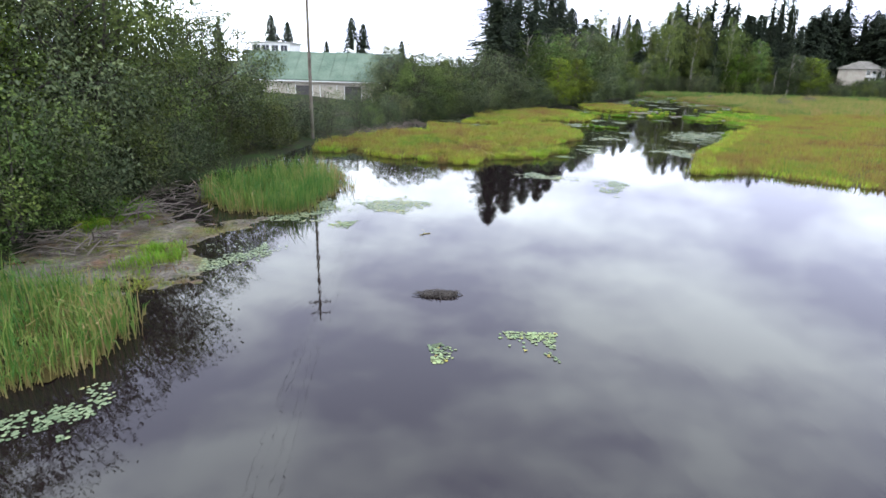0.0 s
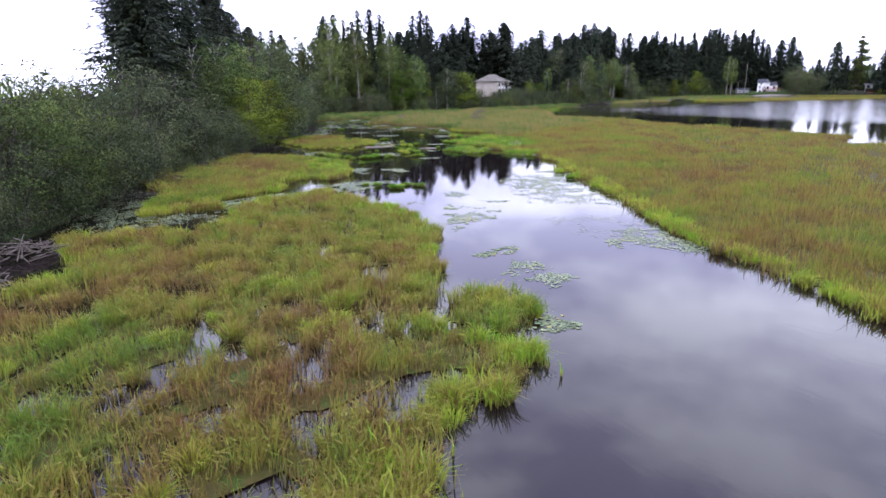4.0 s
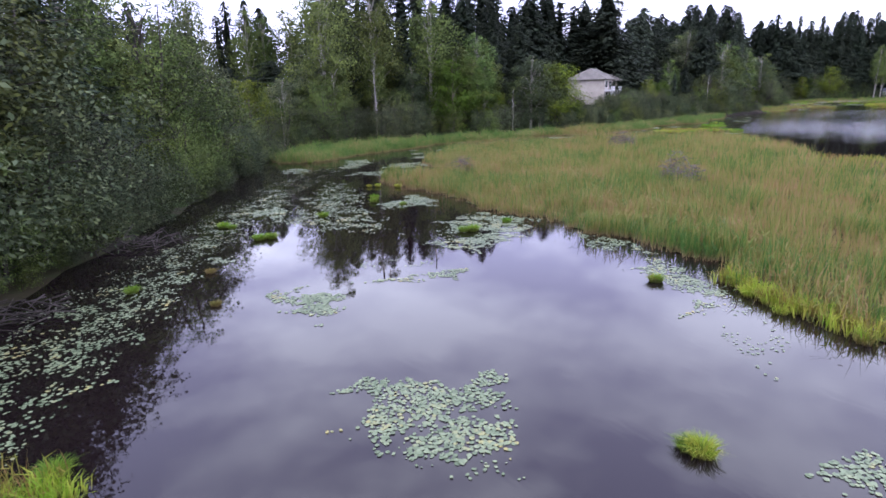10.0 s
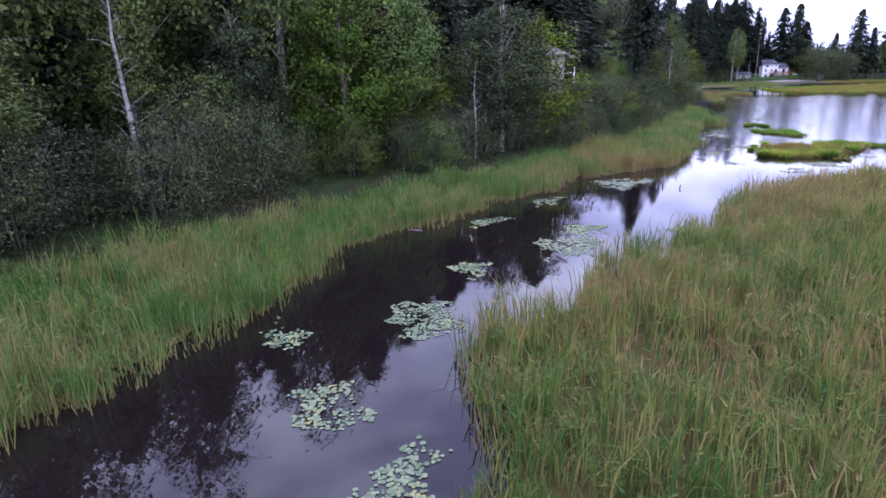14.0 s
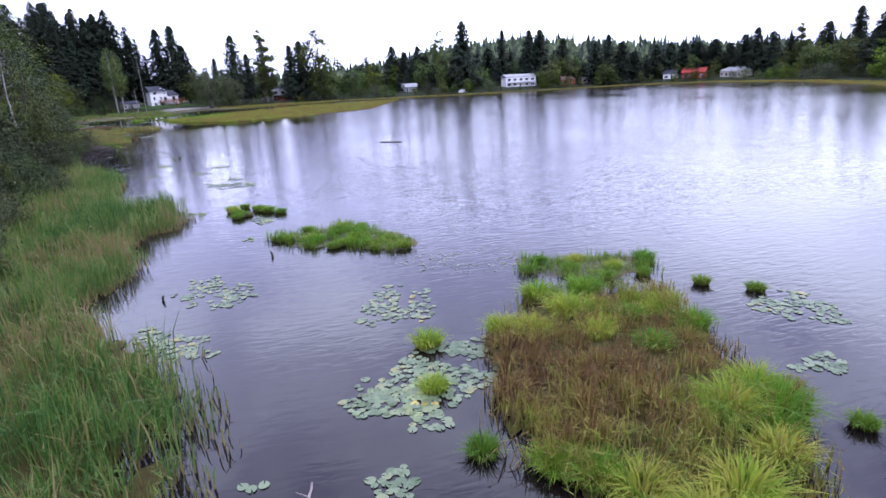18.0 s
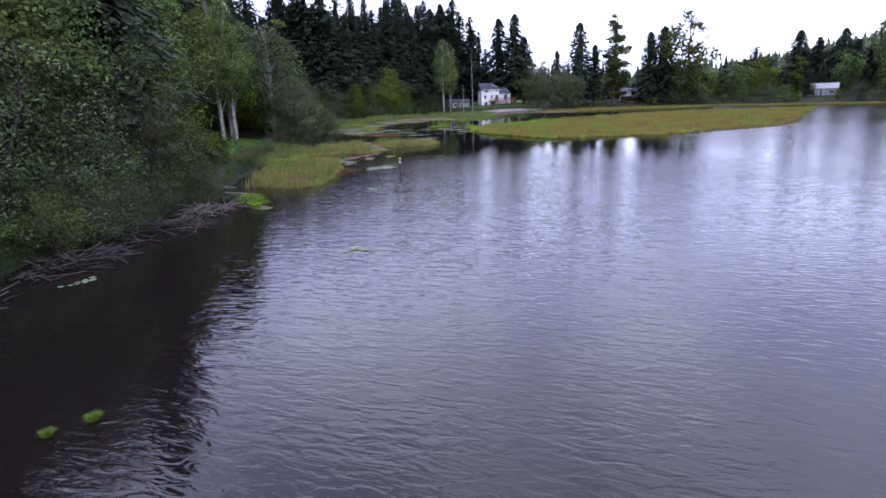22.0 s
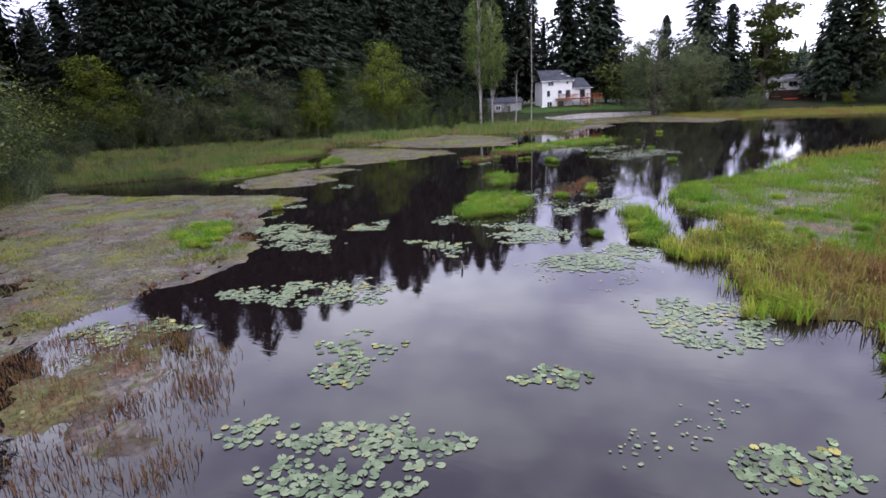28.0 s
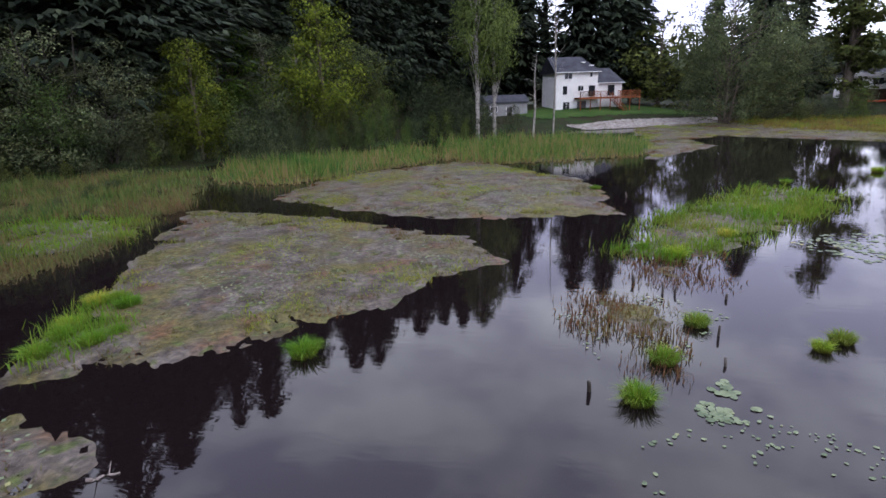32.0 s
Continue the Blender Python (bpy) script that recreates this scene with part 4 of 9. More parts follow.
PADS.append([(59.9, 148.8), (62.5, 149.6), (65.6, 148.4), (67.1, 147.0), (64.3, 146.7), (61.4, 145.8), (61.0, 147.2)])
PADS.append([(69.2, 154.0), (71.1, 153.2), (70.5, 150.7), (69.1, 151.8)])
PADS.append([(69.9, 146.4), (69.0, 144.3), (69.2, 142.3), (67.4, 141.4), (67.4, 143.2), (68.7, 145.5)])
PADS.append([(53.8, 164.9), (56.6, 166.0), (56.6, 162.3), (54.5, 160.9)])
PADS.append([(48.6, 153.8), (50.3, 153.2), (50.9, 151.9), (49.4, 151.9), (48.9, 152.5)])
PADS.append([(23.8, 95.3), (25.6, 96.6), (26.8, 95.5), (25.6, 93.6), (24.0, 93.1), (23.4, 94.1)])
PADS.append([(27.4, 93.9), (29.0, 94.0), (29.0, 91.7), (29.2, 90.0), (27.5, 89.6), (26.7, 91.7)])
PADS.append([(23.8, 93.3), (25.0, 92.7), (25.2, 91.3), (24.0, 91.9)])
PADS.append([(359.8, 250.7), (361.1, 250.1), (361.9, 249.1), (360.4, 248.8), (359.6, 249.5)])
BITS = []
BITS.append([(33.0, 137.5), (38.4, 145.7), (46.9, 158.4), (53.2, 170.3), (55.1, 168.2), (45.2, 144.5), (40.2, 134.7), (35.2, 135.8)])
BITS.append([(23.9, 108.4), (23.9, 114.3), (26.2, 120.6), (29.7, 123.3), (29.5, 117.7), (27.0, 114.0), (24.6, 109.5)])
BITS.append([(159.3, 196.1), (159.6, 190.3), (155.1, 188.9), (156.1, 194.8)])
BITS.append([(356.8, 252.6), (358.4, 252.0), (359.8, 250.5), (360.4, 248.6), (359.5, 247.2), (358.4, 247.7), (357.3, 250.5)])
BITS.append([(364.9, 254.2), (367.6, 251.0), (366.0, 248.6), (362.5, 250.7), (362.1, 252.8)])
BITS.append([(367.4, 263.0), (371.8, 262.1), (371.3, 259.2), (368.8, 259.0), (367.0, 261.5)])
BITS.append([(313.9, 234.7), (316.0, 233.7), (316.4, 231.4), (314.1, 232.7), (312.9, 234.2)])
BITS.append([(313.3, 251.1), (317.0, 250.9), (316.8, 247.6), (314.3, 246.0), (312.2, 247.7)])
BITS.append([(337.1, 245.6), (341.8, 243.7), (348.2, 240.2), (356.2, 233.5), (336.7, 237.6), (333.6, 240.5), (332.4, 243.4), (333.2, 245.0)])
BITS.append([(325.6, 239.4), (328.1, 235.8), (326.2, 233.0), (323.1, 234.7), (323.7, 237.6)])
BITS.append([(38.9, 122.7), (43.9, 123.9), (48.4, 122.9), (51.8, 120.2), (48.1, 118.3), (42.2, 118.0), (39.4, 118.9)])
BITS.append([(23.5, 66.2), (28.9, 63.5), (27.6, 59.6), (23.3, 58.4), (21.3, 62.2)])
BITS.append([(47.8, 158.0), (50.8, 163.8), (56.8, 175.7), (65.6, 186.0), (74.3, 188.6), (65.8, 179.6), (57.6, 168.6), (54.1, 160.4), (49.8, 154.5), (48.6, 153.8)])
BITS.append([(54.9, 146.9), (56.5, 147.9), (59.2, 145.7), (58.6, 145.0)])
BITS.append([(-10.0, 29.1), (-8.4, 32.9), (-7.6, 34.3), (-3.5, 34.9), (-0.8, 33.4), (-2.3, 30.4), (-5.6, 30.4), (-7.5, 27.6)])
BITS.append([(-9.9, 19.9), (-10.7, 23.9), (-9.3, 24.9), (-6.9, 24.1), (-8.0, 21.1), (-8.7, 19.7)])
BITS.append([(15.5, 83.0), (17.8, 87.2), (21.2, 89.6), (23.8, 86.4), (19.5, 81.8), (17.4, 81.4)])
BITS.append([(7.7, 82.5), (7.6, 86.1), (11.4, 87.4), (14.7, 86.9), (14.7, 84.1), (10.7, 82.9)])
BITS.append([(32.3, 106.7), (34.6, 109.1), (37.8, 107.4), (37.0, 104.9), (34.9, 104.1)])
BITS.append([(23.9, 108.9), (26.3, 109.0), (28.8, 106.5), (28.3, 105.3)])
BITS.append([(36.2, 100.3), (38.5, 98.9), (38.2, 97.3), (35.9, 98.9)])
BITS.append([(48.3, 134.5), (52.0, 134.9), (53.0, 133.4), (52.4, 129.3), (50.3, 130.5), (49.4, 132.6)])
BITS.append([(67.5, 138.4), (69.5, 136.9), (62.4, 129.0), (60.2, 128.8), (63.3, 133.4)])
BITS.append([(60.3, 149.2), (64.8, 153.1), (69.6, 153.4), (67.1, 146.8), (62.4, 145.6)])
BITS.append([(54.8, 147.4), (56.7, 147.8), (58.5, 145.9), (58.7, 145.3)])
BITS.append([(69.2, 178.4), (71.9, 181.5), (75.6, 184.3), (79.8, 183.9), (78.1, 180.5), (74.7, 178.0), (73.3, 176.3)])
BITS.append([(319.3, 249.2), (321.0, 248.8), (321.8, 247.0), (321.3, 245.2)])
BITS.append([(328.3, 254.1), (329.7, 255.9), (331.1, 255.2), (330.5, 251.7), (329.6, 251.0)])
OPEN_WATER = []
OPEN_WATER.append([(-12.1, 50.6), (-9.1, 50.5), (-4.1, 48.0), (0.1, 46.0), (3.9, 50.1), (9.0, 51.8), (15.5, 58.6), (24.6, 56.7), (19.4, 44.5), (24.1, 45.3), (28.6, 41.2), (46.1, 34.3), (4.0, 19.7), (-7.8, 27.4), (-6.9, 35.3), (-8.7, 46.2)])
OPEN_WATER.append([(22.2, 92.3), (30.0, 100.5), (38.7, 108.5), (49.7, 114.1), (51.0, 106.8), (49.5, 97.9), (49.1, 91.1), (44.4, 83.9), (40.6, 78.8), (40.5, 76.9), (36.6, 74.9), (38.2, 74.0), (22.9, 69.8), (17.4, 74.2), (17.7, 74.8), (16.5, 76.1), (16.3, 77.4), (16.9, 78.4), (16.8, 81.0), (16.1, 83.5), (19.4, 89.6)])
OPEN_WATER.append([(7.6, 85.9), (9.7, 86.6), (14.0, 87.9), (14.5, 90.4), (17.4, 91.9), (19.6, 90.0), (16.4, 84.3), (13.1, 83.4), (10.9, 83.8), (10.2, 82.4), (8.9, 82.4), (8.3, 81.5), (7.7, 82.0)])
OPEN_WATER.append([(41.7, 133.2), (46.8, 145.1), (55.4, 160.5), (66.7, 167.0), (65.8, 152.5), (66.2, 141.4), (68.6, 137.4), (65.8, 129.1), (68.2, 125.9), (67.8, 121.7), (63.2, 119.3), (61.4, 114.8), (48.2, 110.4), (38.2, 117.8), (39.4, 118.9), (40.3, 120.9), (42.1, 120.9), (42.5, 121.9), (41.6, 125.8), (40.2, 126.8), (39.1, 128.3), (40.4, 129.3)])
OPEN_WATER.append([(69.0, 171.8), (69.4, 158.6), (68.4, 154.8), (70.4, 149.8), (69.6, 145.7), (70.8, 142.2), (70.2, 138.9), (70.1, 136.1), (62.0, 132.8), (48.8, 140.8), (51.4, 148.9), (58.5, 165.7), (65.1, 181.5)])
OPEN_WATER.append([(75.7, 196.6), (80.6, 198.8), (86.5, 200.8), (94.1, 201.9), (104.4, 202.8), (119.1, 202.8), (137.4, 198.5), (133.2, 196.5), (115.2, 199.9), (93.0, 196.3), (83.9, 188.3), (80.6, 183.4), (79.1, 180.0), (79.7, 177.5), (79.1, 175.3), (78.0, 173.4), (64.3, 180.5), (63.2, 186.1), (65.7, 195.0), (68.8, 193.3), (72.5, 194.4)])
OPEN_WATER.append([(79.2, 199.6), (81.2, 199.0), (84.0, 199.5), (86.9, 200.4), (90.5, 202.2), (94.6, 204.8), (99.7, 204.9), (109.2, 204.2), (125.9, 199.1), (148.3, 202.3), (161.9, 195.9), (170.1, 186.6), (146.8, 185.3), (120.2, 192.0), (102.6, 193.2), (95.4, 192.3), (91.5, 194.0), (89.5, 192.8), (87.1, 190.1), (85.4, 188.5), (78.6, 197.0)])
OPEN_WATER.append([(108.1, 206.4), (109.9, 204.4), (112.3, 204.1), (113.9, 203.1), (120.0, 204.1), (128.0, 200.2), (138.8, 200.1), (160.1, 205.7), (174.7, 194.5), (160.2, 167.9), (136.2, 147.2), (130.7, 154.2), (139.2, 180.5), (125.8, 189.2), (121.6, 190.7), (115.3, 191.9), (110.9, 191.1), (109.4, 190.4), (107.0, 191.9), (104.9, 191.8), (103.2, 191.3), (107.6, 206.2)])
OPEN_WATER.append([(135.4, 200.2), (136.5, 200.5), (139.4, 201.8), (142.9, 202.9), (146.9, 203.3), (149.1, 203.4), (153.8, 206.5), (157.1, 208.9), (159.7, 207.5), (170.8, 206.5), (180.3, 203.3), (201.8, 181.2), (164.3, 139.8), (131.4, 190.9)])
OPEN_WATER.append([(164.9, 208.3), (169.1, 208.6), (172.8, 206.1), (176.8, 207.4), (193.1, 214.5), (216.1, 218.0), (233.8, 200.7), (217.2, 141.1), (160.1, 188.9), (161.8, 206.1)])
OPEN_WATER.append([(198.9, 216.3), (203.9, 220.8), (209.3, 222.5), (216.2, 224.8), (221.3, 223.4), (239.0, 226.5), (251.7, 226.9), (281.1, 225.0), (293.4, 202.4), (353.7, 126.3), (196.9, 191.5), (193.1, 208.6)])
OPEN_WATER.append([(257.5, 226.0), (261.3, 228.5), (266.6, 231.8), (273.5, 231.6), (282.1, 231.7), (288.0, 227.5), (299.3, 229.3), (311.6, 227.2), (299.8, 213.8), (297.5, 204.9), (299.7, 198.0), (257.7, 211.7), (254.1, 223.7), (256.1, 224.6)])
OPEN_WATER.append([(279.2, 234.5), (283.7, 234.3), (284.2, 232.0), (286.0, 229.0), (289.5, 227.9), (301.1, 229.9), (313.0, 226.7), (304.5, 218.6), (299.0, 213.5), (297.6, 211.3), (299.4, 206.1), (273.1, 217.6), (270.5, 231.2), (272.9, 233.0), (275.1, 232.5)])
OPEN_WATER.append([(313.2, 244.3), (316.2, 246.1), (318.5, 244.6), (324.9, 242.8), (332.3, 244.2), (337.6, 240.7), (332.3, 236.4), (333.8, 235.4), (327.3, 233.0), (327.5, 230.4), (322.0, 230.1), (321.4, 229.1), (321.6, 227.2), (313.5, 229.8), (309.9, 242.0)])
OPEN_WATER.append([(329.2, 255.9), (331.3, 256.4), (334.3, 257.4), (337.8, 257.1), (341.6, 255.2), (347.1, 255.6), (353.6, 251.7), (347.4, 248.0), (337.3, 246.2), (331.9, 244.6), (328.1, 253.6)])


def land_mask(x, y):
    """True on firm land: outside the ring of shore."""
    return ~inside(LAND, x, y)


def ground_height(x, y):
    x, y = np.asarray(x, float), np.asarray(y, float)
    d = edge_distance(LAND, x, y)
    on = land_mask(x, y)
    knoll = 1.7 * np.exp(-((x - 463) ** 2 + (y - 255) ** 2) / 320.0) * np.clip(d / 8, 0, 1)
    knoll = knoll + 4.6 * np.exp(-((x - 173) ** 2 + (y - 238) ** 2) / 260.0) * np.clip((d - 4) / 10, 0, 1)
    up = 0.12 + knoll + np.minimum(d * 0.09, 2.6) + np.clip((d - 100) * 0.155, 0, 52) * np.clip((x - 250) / 200, 0, 1) * (0.22 + 0.65 * np.exp(-(((y + 110) / 150) ** 2)))
    return np.where(on, up, np.maximum(-0.12 - 0.12 * d, -0.7))


# ---------------------------------------------------------------- ground and water
gx = np.concatenate([np.array([-2500, -1500, -900, -500, -300, -200]), np.arange(-140, 620, 4.0), np.array([640, 680, 740, 820, 950, 1200, 1700, 2600])])
gy = np.concatenate([np.array([-2500, -1500, -900, -500, -300, -200]), np.arange(-140, 420, 4.0), np.array([440, 480, 540, 620, 750, 1000, 1500, 2600])])
GX, GY = np.meshgrid(gx, gy)
GZ = ground_height(GX, GY)
nx, ny = len(gx), len(gy)
ii, jj = np.meshgrid(np.arange(nx - 1), np.arange(ny - 1))
b0 = (jj * nx + ii).ravel()
ground = new("ground", mesh_np("ground", np.stack([GX, GY, GZ], -1).reshape(-1, 3), np.stack([b0, b0 + 1, b0 + nx + 1, b0 + nx], 1), None, [M_GROUND], smooth=True))
tagged(ground, "dark soil and rough grass of the lake shore", "ground", kind="structure")
water = new("water", mesh_np("water", [(-110, -110, 0), (520, -110, 0), (520, 350, 0), (-110, 350, 0)], [(0, 1, 2, 3)], None, [M_WATER]))
tagged(water, "dark still pond and rippled lake water under clouds", "water", kind="structure")


# ---------------------------------------------------------------- marsh plants
# fringe meadows along the far shores of the lake
SEDGE += [
    [(464, 162), (448, 122), (434, 86), (434, 60), (432, 20), (436, -8), (424, -2), (424, 20), (426, 60), (424, 86), (437, 123), (454, 163)],
    [(434, -8), (400, -38), (330, -28), (262, 7), (228, 42), (236, 50), (270, 20), (332, -16), (396, -24), (428, 0)],
    [(468, 230), (472, 218), (468, 206), (466, 190), (462, 162), (440, 176), (436, 200), (434, 216), (441, 227), (452, 229), (462, 230)],
]


def channel_distance(x, y):
    best = np.full(np.shape(x), 1e9)
    for (ax, ay), (bx, by) in zip(CHANNEL[:-1], CHANNEL[1:]):
        ux, uy = bx - ax, by - ay
        k = np.clip(((x - ax) * ux + (y - ay) * uy) / (ux * ux + uy * uy), 0, 1)
        best = np.minimum(best, np.hypot(x - ax - k * ux, y - ay - k * uy))
    return best


def scatter(P, density, keepouts=()):
    P2 = np.array(P)
    x0, y0 = P2.min(0)
    x1, y1 = P2.max(0)
    n = int((x1 - x0) * (y1 - y0) * density)
    if n < 1:
        return np.zeros((0, 2))
    x, y = rng.uniform(x0, x1, n), rng.uniform(y0, y1, n)
    k = inside(P, x, y)
    for Q in keepouts:
        k &= ~inside(Q, x, y)
    return np.stack([x[k], y[k]], 1)


def blade_data(pts, z0, h, w, lean, la=None, plain=False):
    """Blades as bent tapered strips: corners, quads, triangles."""
    n = len(pts)
    az = rng.uniform(0, 2 * math.pi, n)
    if la is None:
        la = rng.uniform(0, 2 * math.pi, n)
    sx, sy = np.cos(az) * w / 2, np.sin(az) * w / 2
    lx, ly = np.cos(la) * lean * h, np.sin(la) * lean * h
    base = np.stack([pts[:, 0], pts[:, 1], z0 * np.ones(n)], 1)
    side = np.stack([sx, sy, np.zeros(n)], 1)
    mid = base + np.stack([lx * 0.3, ly * 0.3, h * 0.62], 1)
    tip = base + np.stack([lx, ly, h * (1 - 0.42 * lean ** 1.5)], 1)
    v = np.stack([base - side, base + side, mid - side * 0.8, mid + side * 0.8, tip], 1).reshape(-1, 3)
    if plain:
        v = np.stack([base - side, base + side, tip], 1).reshape(-1, 3)
        o = np.arange(n) * 3
        return v, np.zeros((0, 4), int), np.stack([o, o + 1, o + 2], 1)
    o = np.arange(n) * 5
    q = np.stack([o, o + 1, o + 3, o + 2], 1)
    t = np.stack([o + 2, o + 3, o + 4], 1)
    return v, q, t


def fbm(x, y, s, seed):
    return np.array([noise.noise(Vector((u * s, v * s, seed))) + 0.5 * noise.noise(Vector((u * s * 2.3, v * s * 2.3, seed))) + 0.3 * noise.noise(Vector((u * s * 5.1, v * s * 5.1, seed))) for u, v in zip(x, y)])


def spaced(p, gap):
    """Drop points that lie closer than gap to an earlier one."""
    cells, keep = {}, []
    for i, (x, y) in enumerate(p):
        cx0, cy0 = int(x // gap), int(y // gap)
        near = [q for ix in (-1, 0, 1) for iy in (-1, 0, 1) for q in cells.get((cx0 + ix, cy0 + iy), ())]
        if all((x - u) ** 2 + (y - v) ** 2 > gap * gap for u, v in near):
            cells.setdefault((cx0, cy0), []).append((x, y))
            keep.append(i)
    return p[keep]


def thin_far(c, near, far, r0=10.0, r1=45.0):
    """Keep all points by the waterway and fewer far from it; also the width factor that makes up for it."""
    d = channel_distance(c[:, 0], c[:, 1])
    f = np.clip((d - r0) / (r1 - r0), 0, 1)
    keep = rng.uniform(0, 1, len(c)) < (1 - f) + f * far / near
    return c[keep], (1 + 2.2 * f)[keep]


def clumped(P, near, far, blades, spread, keepouts=()):
    c = scatter(P, near, keepouts)
    if P in GRASS and len(c):
        c = c[fbm(c[:, 0], c[:, 1], 0.6, 3.0) > -0.12]
    if P in SEDGE and len(c) and np.mean(P, 0)[0] < 25:
        c = c[fbm(c[:, 0], c[:, 1], 0.5, 17.0) > -0.32]
    if not len(c):
        return c, np.zeros(0), np.zeros(0), np.zeros(0), np.zeros(0)
    c, wf = thin_far(c, near, far)
    k = rng.integers(max(2, blades // 2), blades + blades // 2, len(c))
    hn = np.array([noise.noise(Vector((x * 0.22, y * 0.22, 3))) for x, y in c]) if len(c) else np.zeros(0)
    hn = hn + np.array([noise.noise(Vector((x * 0.8, y * 0.8, 6))) for x, y in c])
    f = np.repeat(rng.uniform(0.55, 1.2, len(c)) + 0.5 * hn, k)
    p = np.repeat(c, k, 0) + rng.normal(0, spread, (k.sum(), 2)) * np.repeat(wf, k)[:, None]
    sway = np.repeat(rng.uniform(0, 6.28, len(c)), k) + rng.normal(0, 0.9, k.sum())
    bend = np.repeat(rng.uniform(0.3, 1.5, len(c)), k)
    return p, f, np.repeat(wf, k), sway, bend


def rough_outline(P, step=1.0, amount=0.45, inset=0.0):
    cx, cy = np.mean(np.array(P), 0)
    out = []
    for i in range(len(P)):
        a, b = Vector((*P[i - 1], 0)), Vector((*P[i], 0))
        n = max(1, min(60, int((b - a).length / step)))
        for k in range(n):
            p = a.lerp(b, k / n)
            s = noise.noise_vector(p * 0.55) * amount + noise.noise_vector(p * 1.9) * amount * 0.5
            c = Vector((cx - p.x, cy - p.y, 0))
            q = p + s + (c.normalized() * min(inset, c.length * 0.3) if inset else Vector())
            out.append((q.x, q.y))
    return out


def ground_mat(name, P, keep, top, mat, cell):
    """A root mat: small uneven tiles of thatch that fill the bed but leave the open water free."""
    P2 = np.array(P)
    x0, y0 = P2.min(0) - cell
    x1, y1 = P2.max(0) + cell
    cell = max(cell, math.sqrt((x1 - x0) * (y1 - y0) / 40000))
    gx = np.arange(x0, x1 + cell, cell)
    gy = np.arange(y0, y1 + cell, cell)
    X, Y = np.meshgrid(gx, gy)
    X = X + rng.uniform(-0.35, 0.35, X.shape) * cell
    Y = Y + rng.uniform(-0.35, 0.35, Y.shape) * cell
    ok = inside(P, X, Y)
    for Q in keep:
        ok &= ~inside(Q, X, Y)
    if name == "root_mat" and P in SEDGE and np.mean(P, 0)[0] < 25:
        ok &= (fbm(X.ravel(), Y.ravel(), 0.5, 17.0) > -0.22).reshape(X.shape)
    Z = top + rng.uniform(-0.012, 0.03, X.shape)
    n = len(gx)
    j, i = np.nonzero(ok[:-1, :-1] & ok[1:, :-1] & ok[:-1, 1:] & ok[1:, 1:])
    q = np.stack([j * n + i, j * n + i + 1, (j + 1) * n + i + 1, (j + 1) * n + i], 1)
    if not len(q):
        return None
    used = np.unique(q)
    back = np.zeros(X.size, int)
    back[used] = np.arange(len(used))
    V = np.stack([X.ravel(), Y.ravel(), Z.ravel()], 1)[used]
    return mesh_np(name, V, back[q], None, [mat])


OPEN_WATER = [rough_outline(Q, 2.5, 0.9) for Q in OPEN_WATER]
ALL_BEDS = REED + GRASS + SEDGE


def rim_points(P, per_m, width, me_index):
    """Points along those rims of a bed that border water."""
    out = []
    cx, cy = np.mean(np.array(P), 0)
    others = [Q for Q in ALL_BEDS if Q is not P]
    wet = []
    for i in range(len(P)):
        a, b = np.array(P[i - 1], float), np.array(P[i], float)
        L = np.linalg.norm(b - a)
        if L < 0.2 or L > 45:
            continue
        d = (b - a) / L
        nr = np.array([-d[1], d[0]])
        mid = (a + b) / 2
        if inside(P, np.array([mid[0] + nr[0] * 0.05]), np.array([mid[1] + nr[1] * 0.05]))[0]:
            nr = -nr
        n = int(L * per_m)
        if not n:
            continue
        k = rng.uniform(0, 1, n)
        p = a + (b - a) * k[:, None]
        o = p + nr * 1.0
        ok = inside(LAND, o[:, 0], o[:, 1])
        for Q in others:
            ok &= ~inside(Q, o[:, 0], o[:, 1])
        ok &= channel_distance(p[:, 0], p[:, 1]) < 45
        for Q in (OPEN_WATER if P in SEDGE or P in REED else []):
            ok &= ~inside(Q, p[:, 0] - nr[0], p[:, 1] - nr[1])
        out.append(p[ok] + nr * rng.uniform(-width, 0.35, ok.sum())[:, None])
    return np.concatenate(out) if out else np.zeros((0, 2))


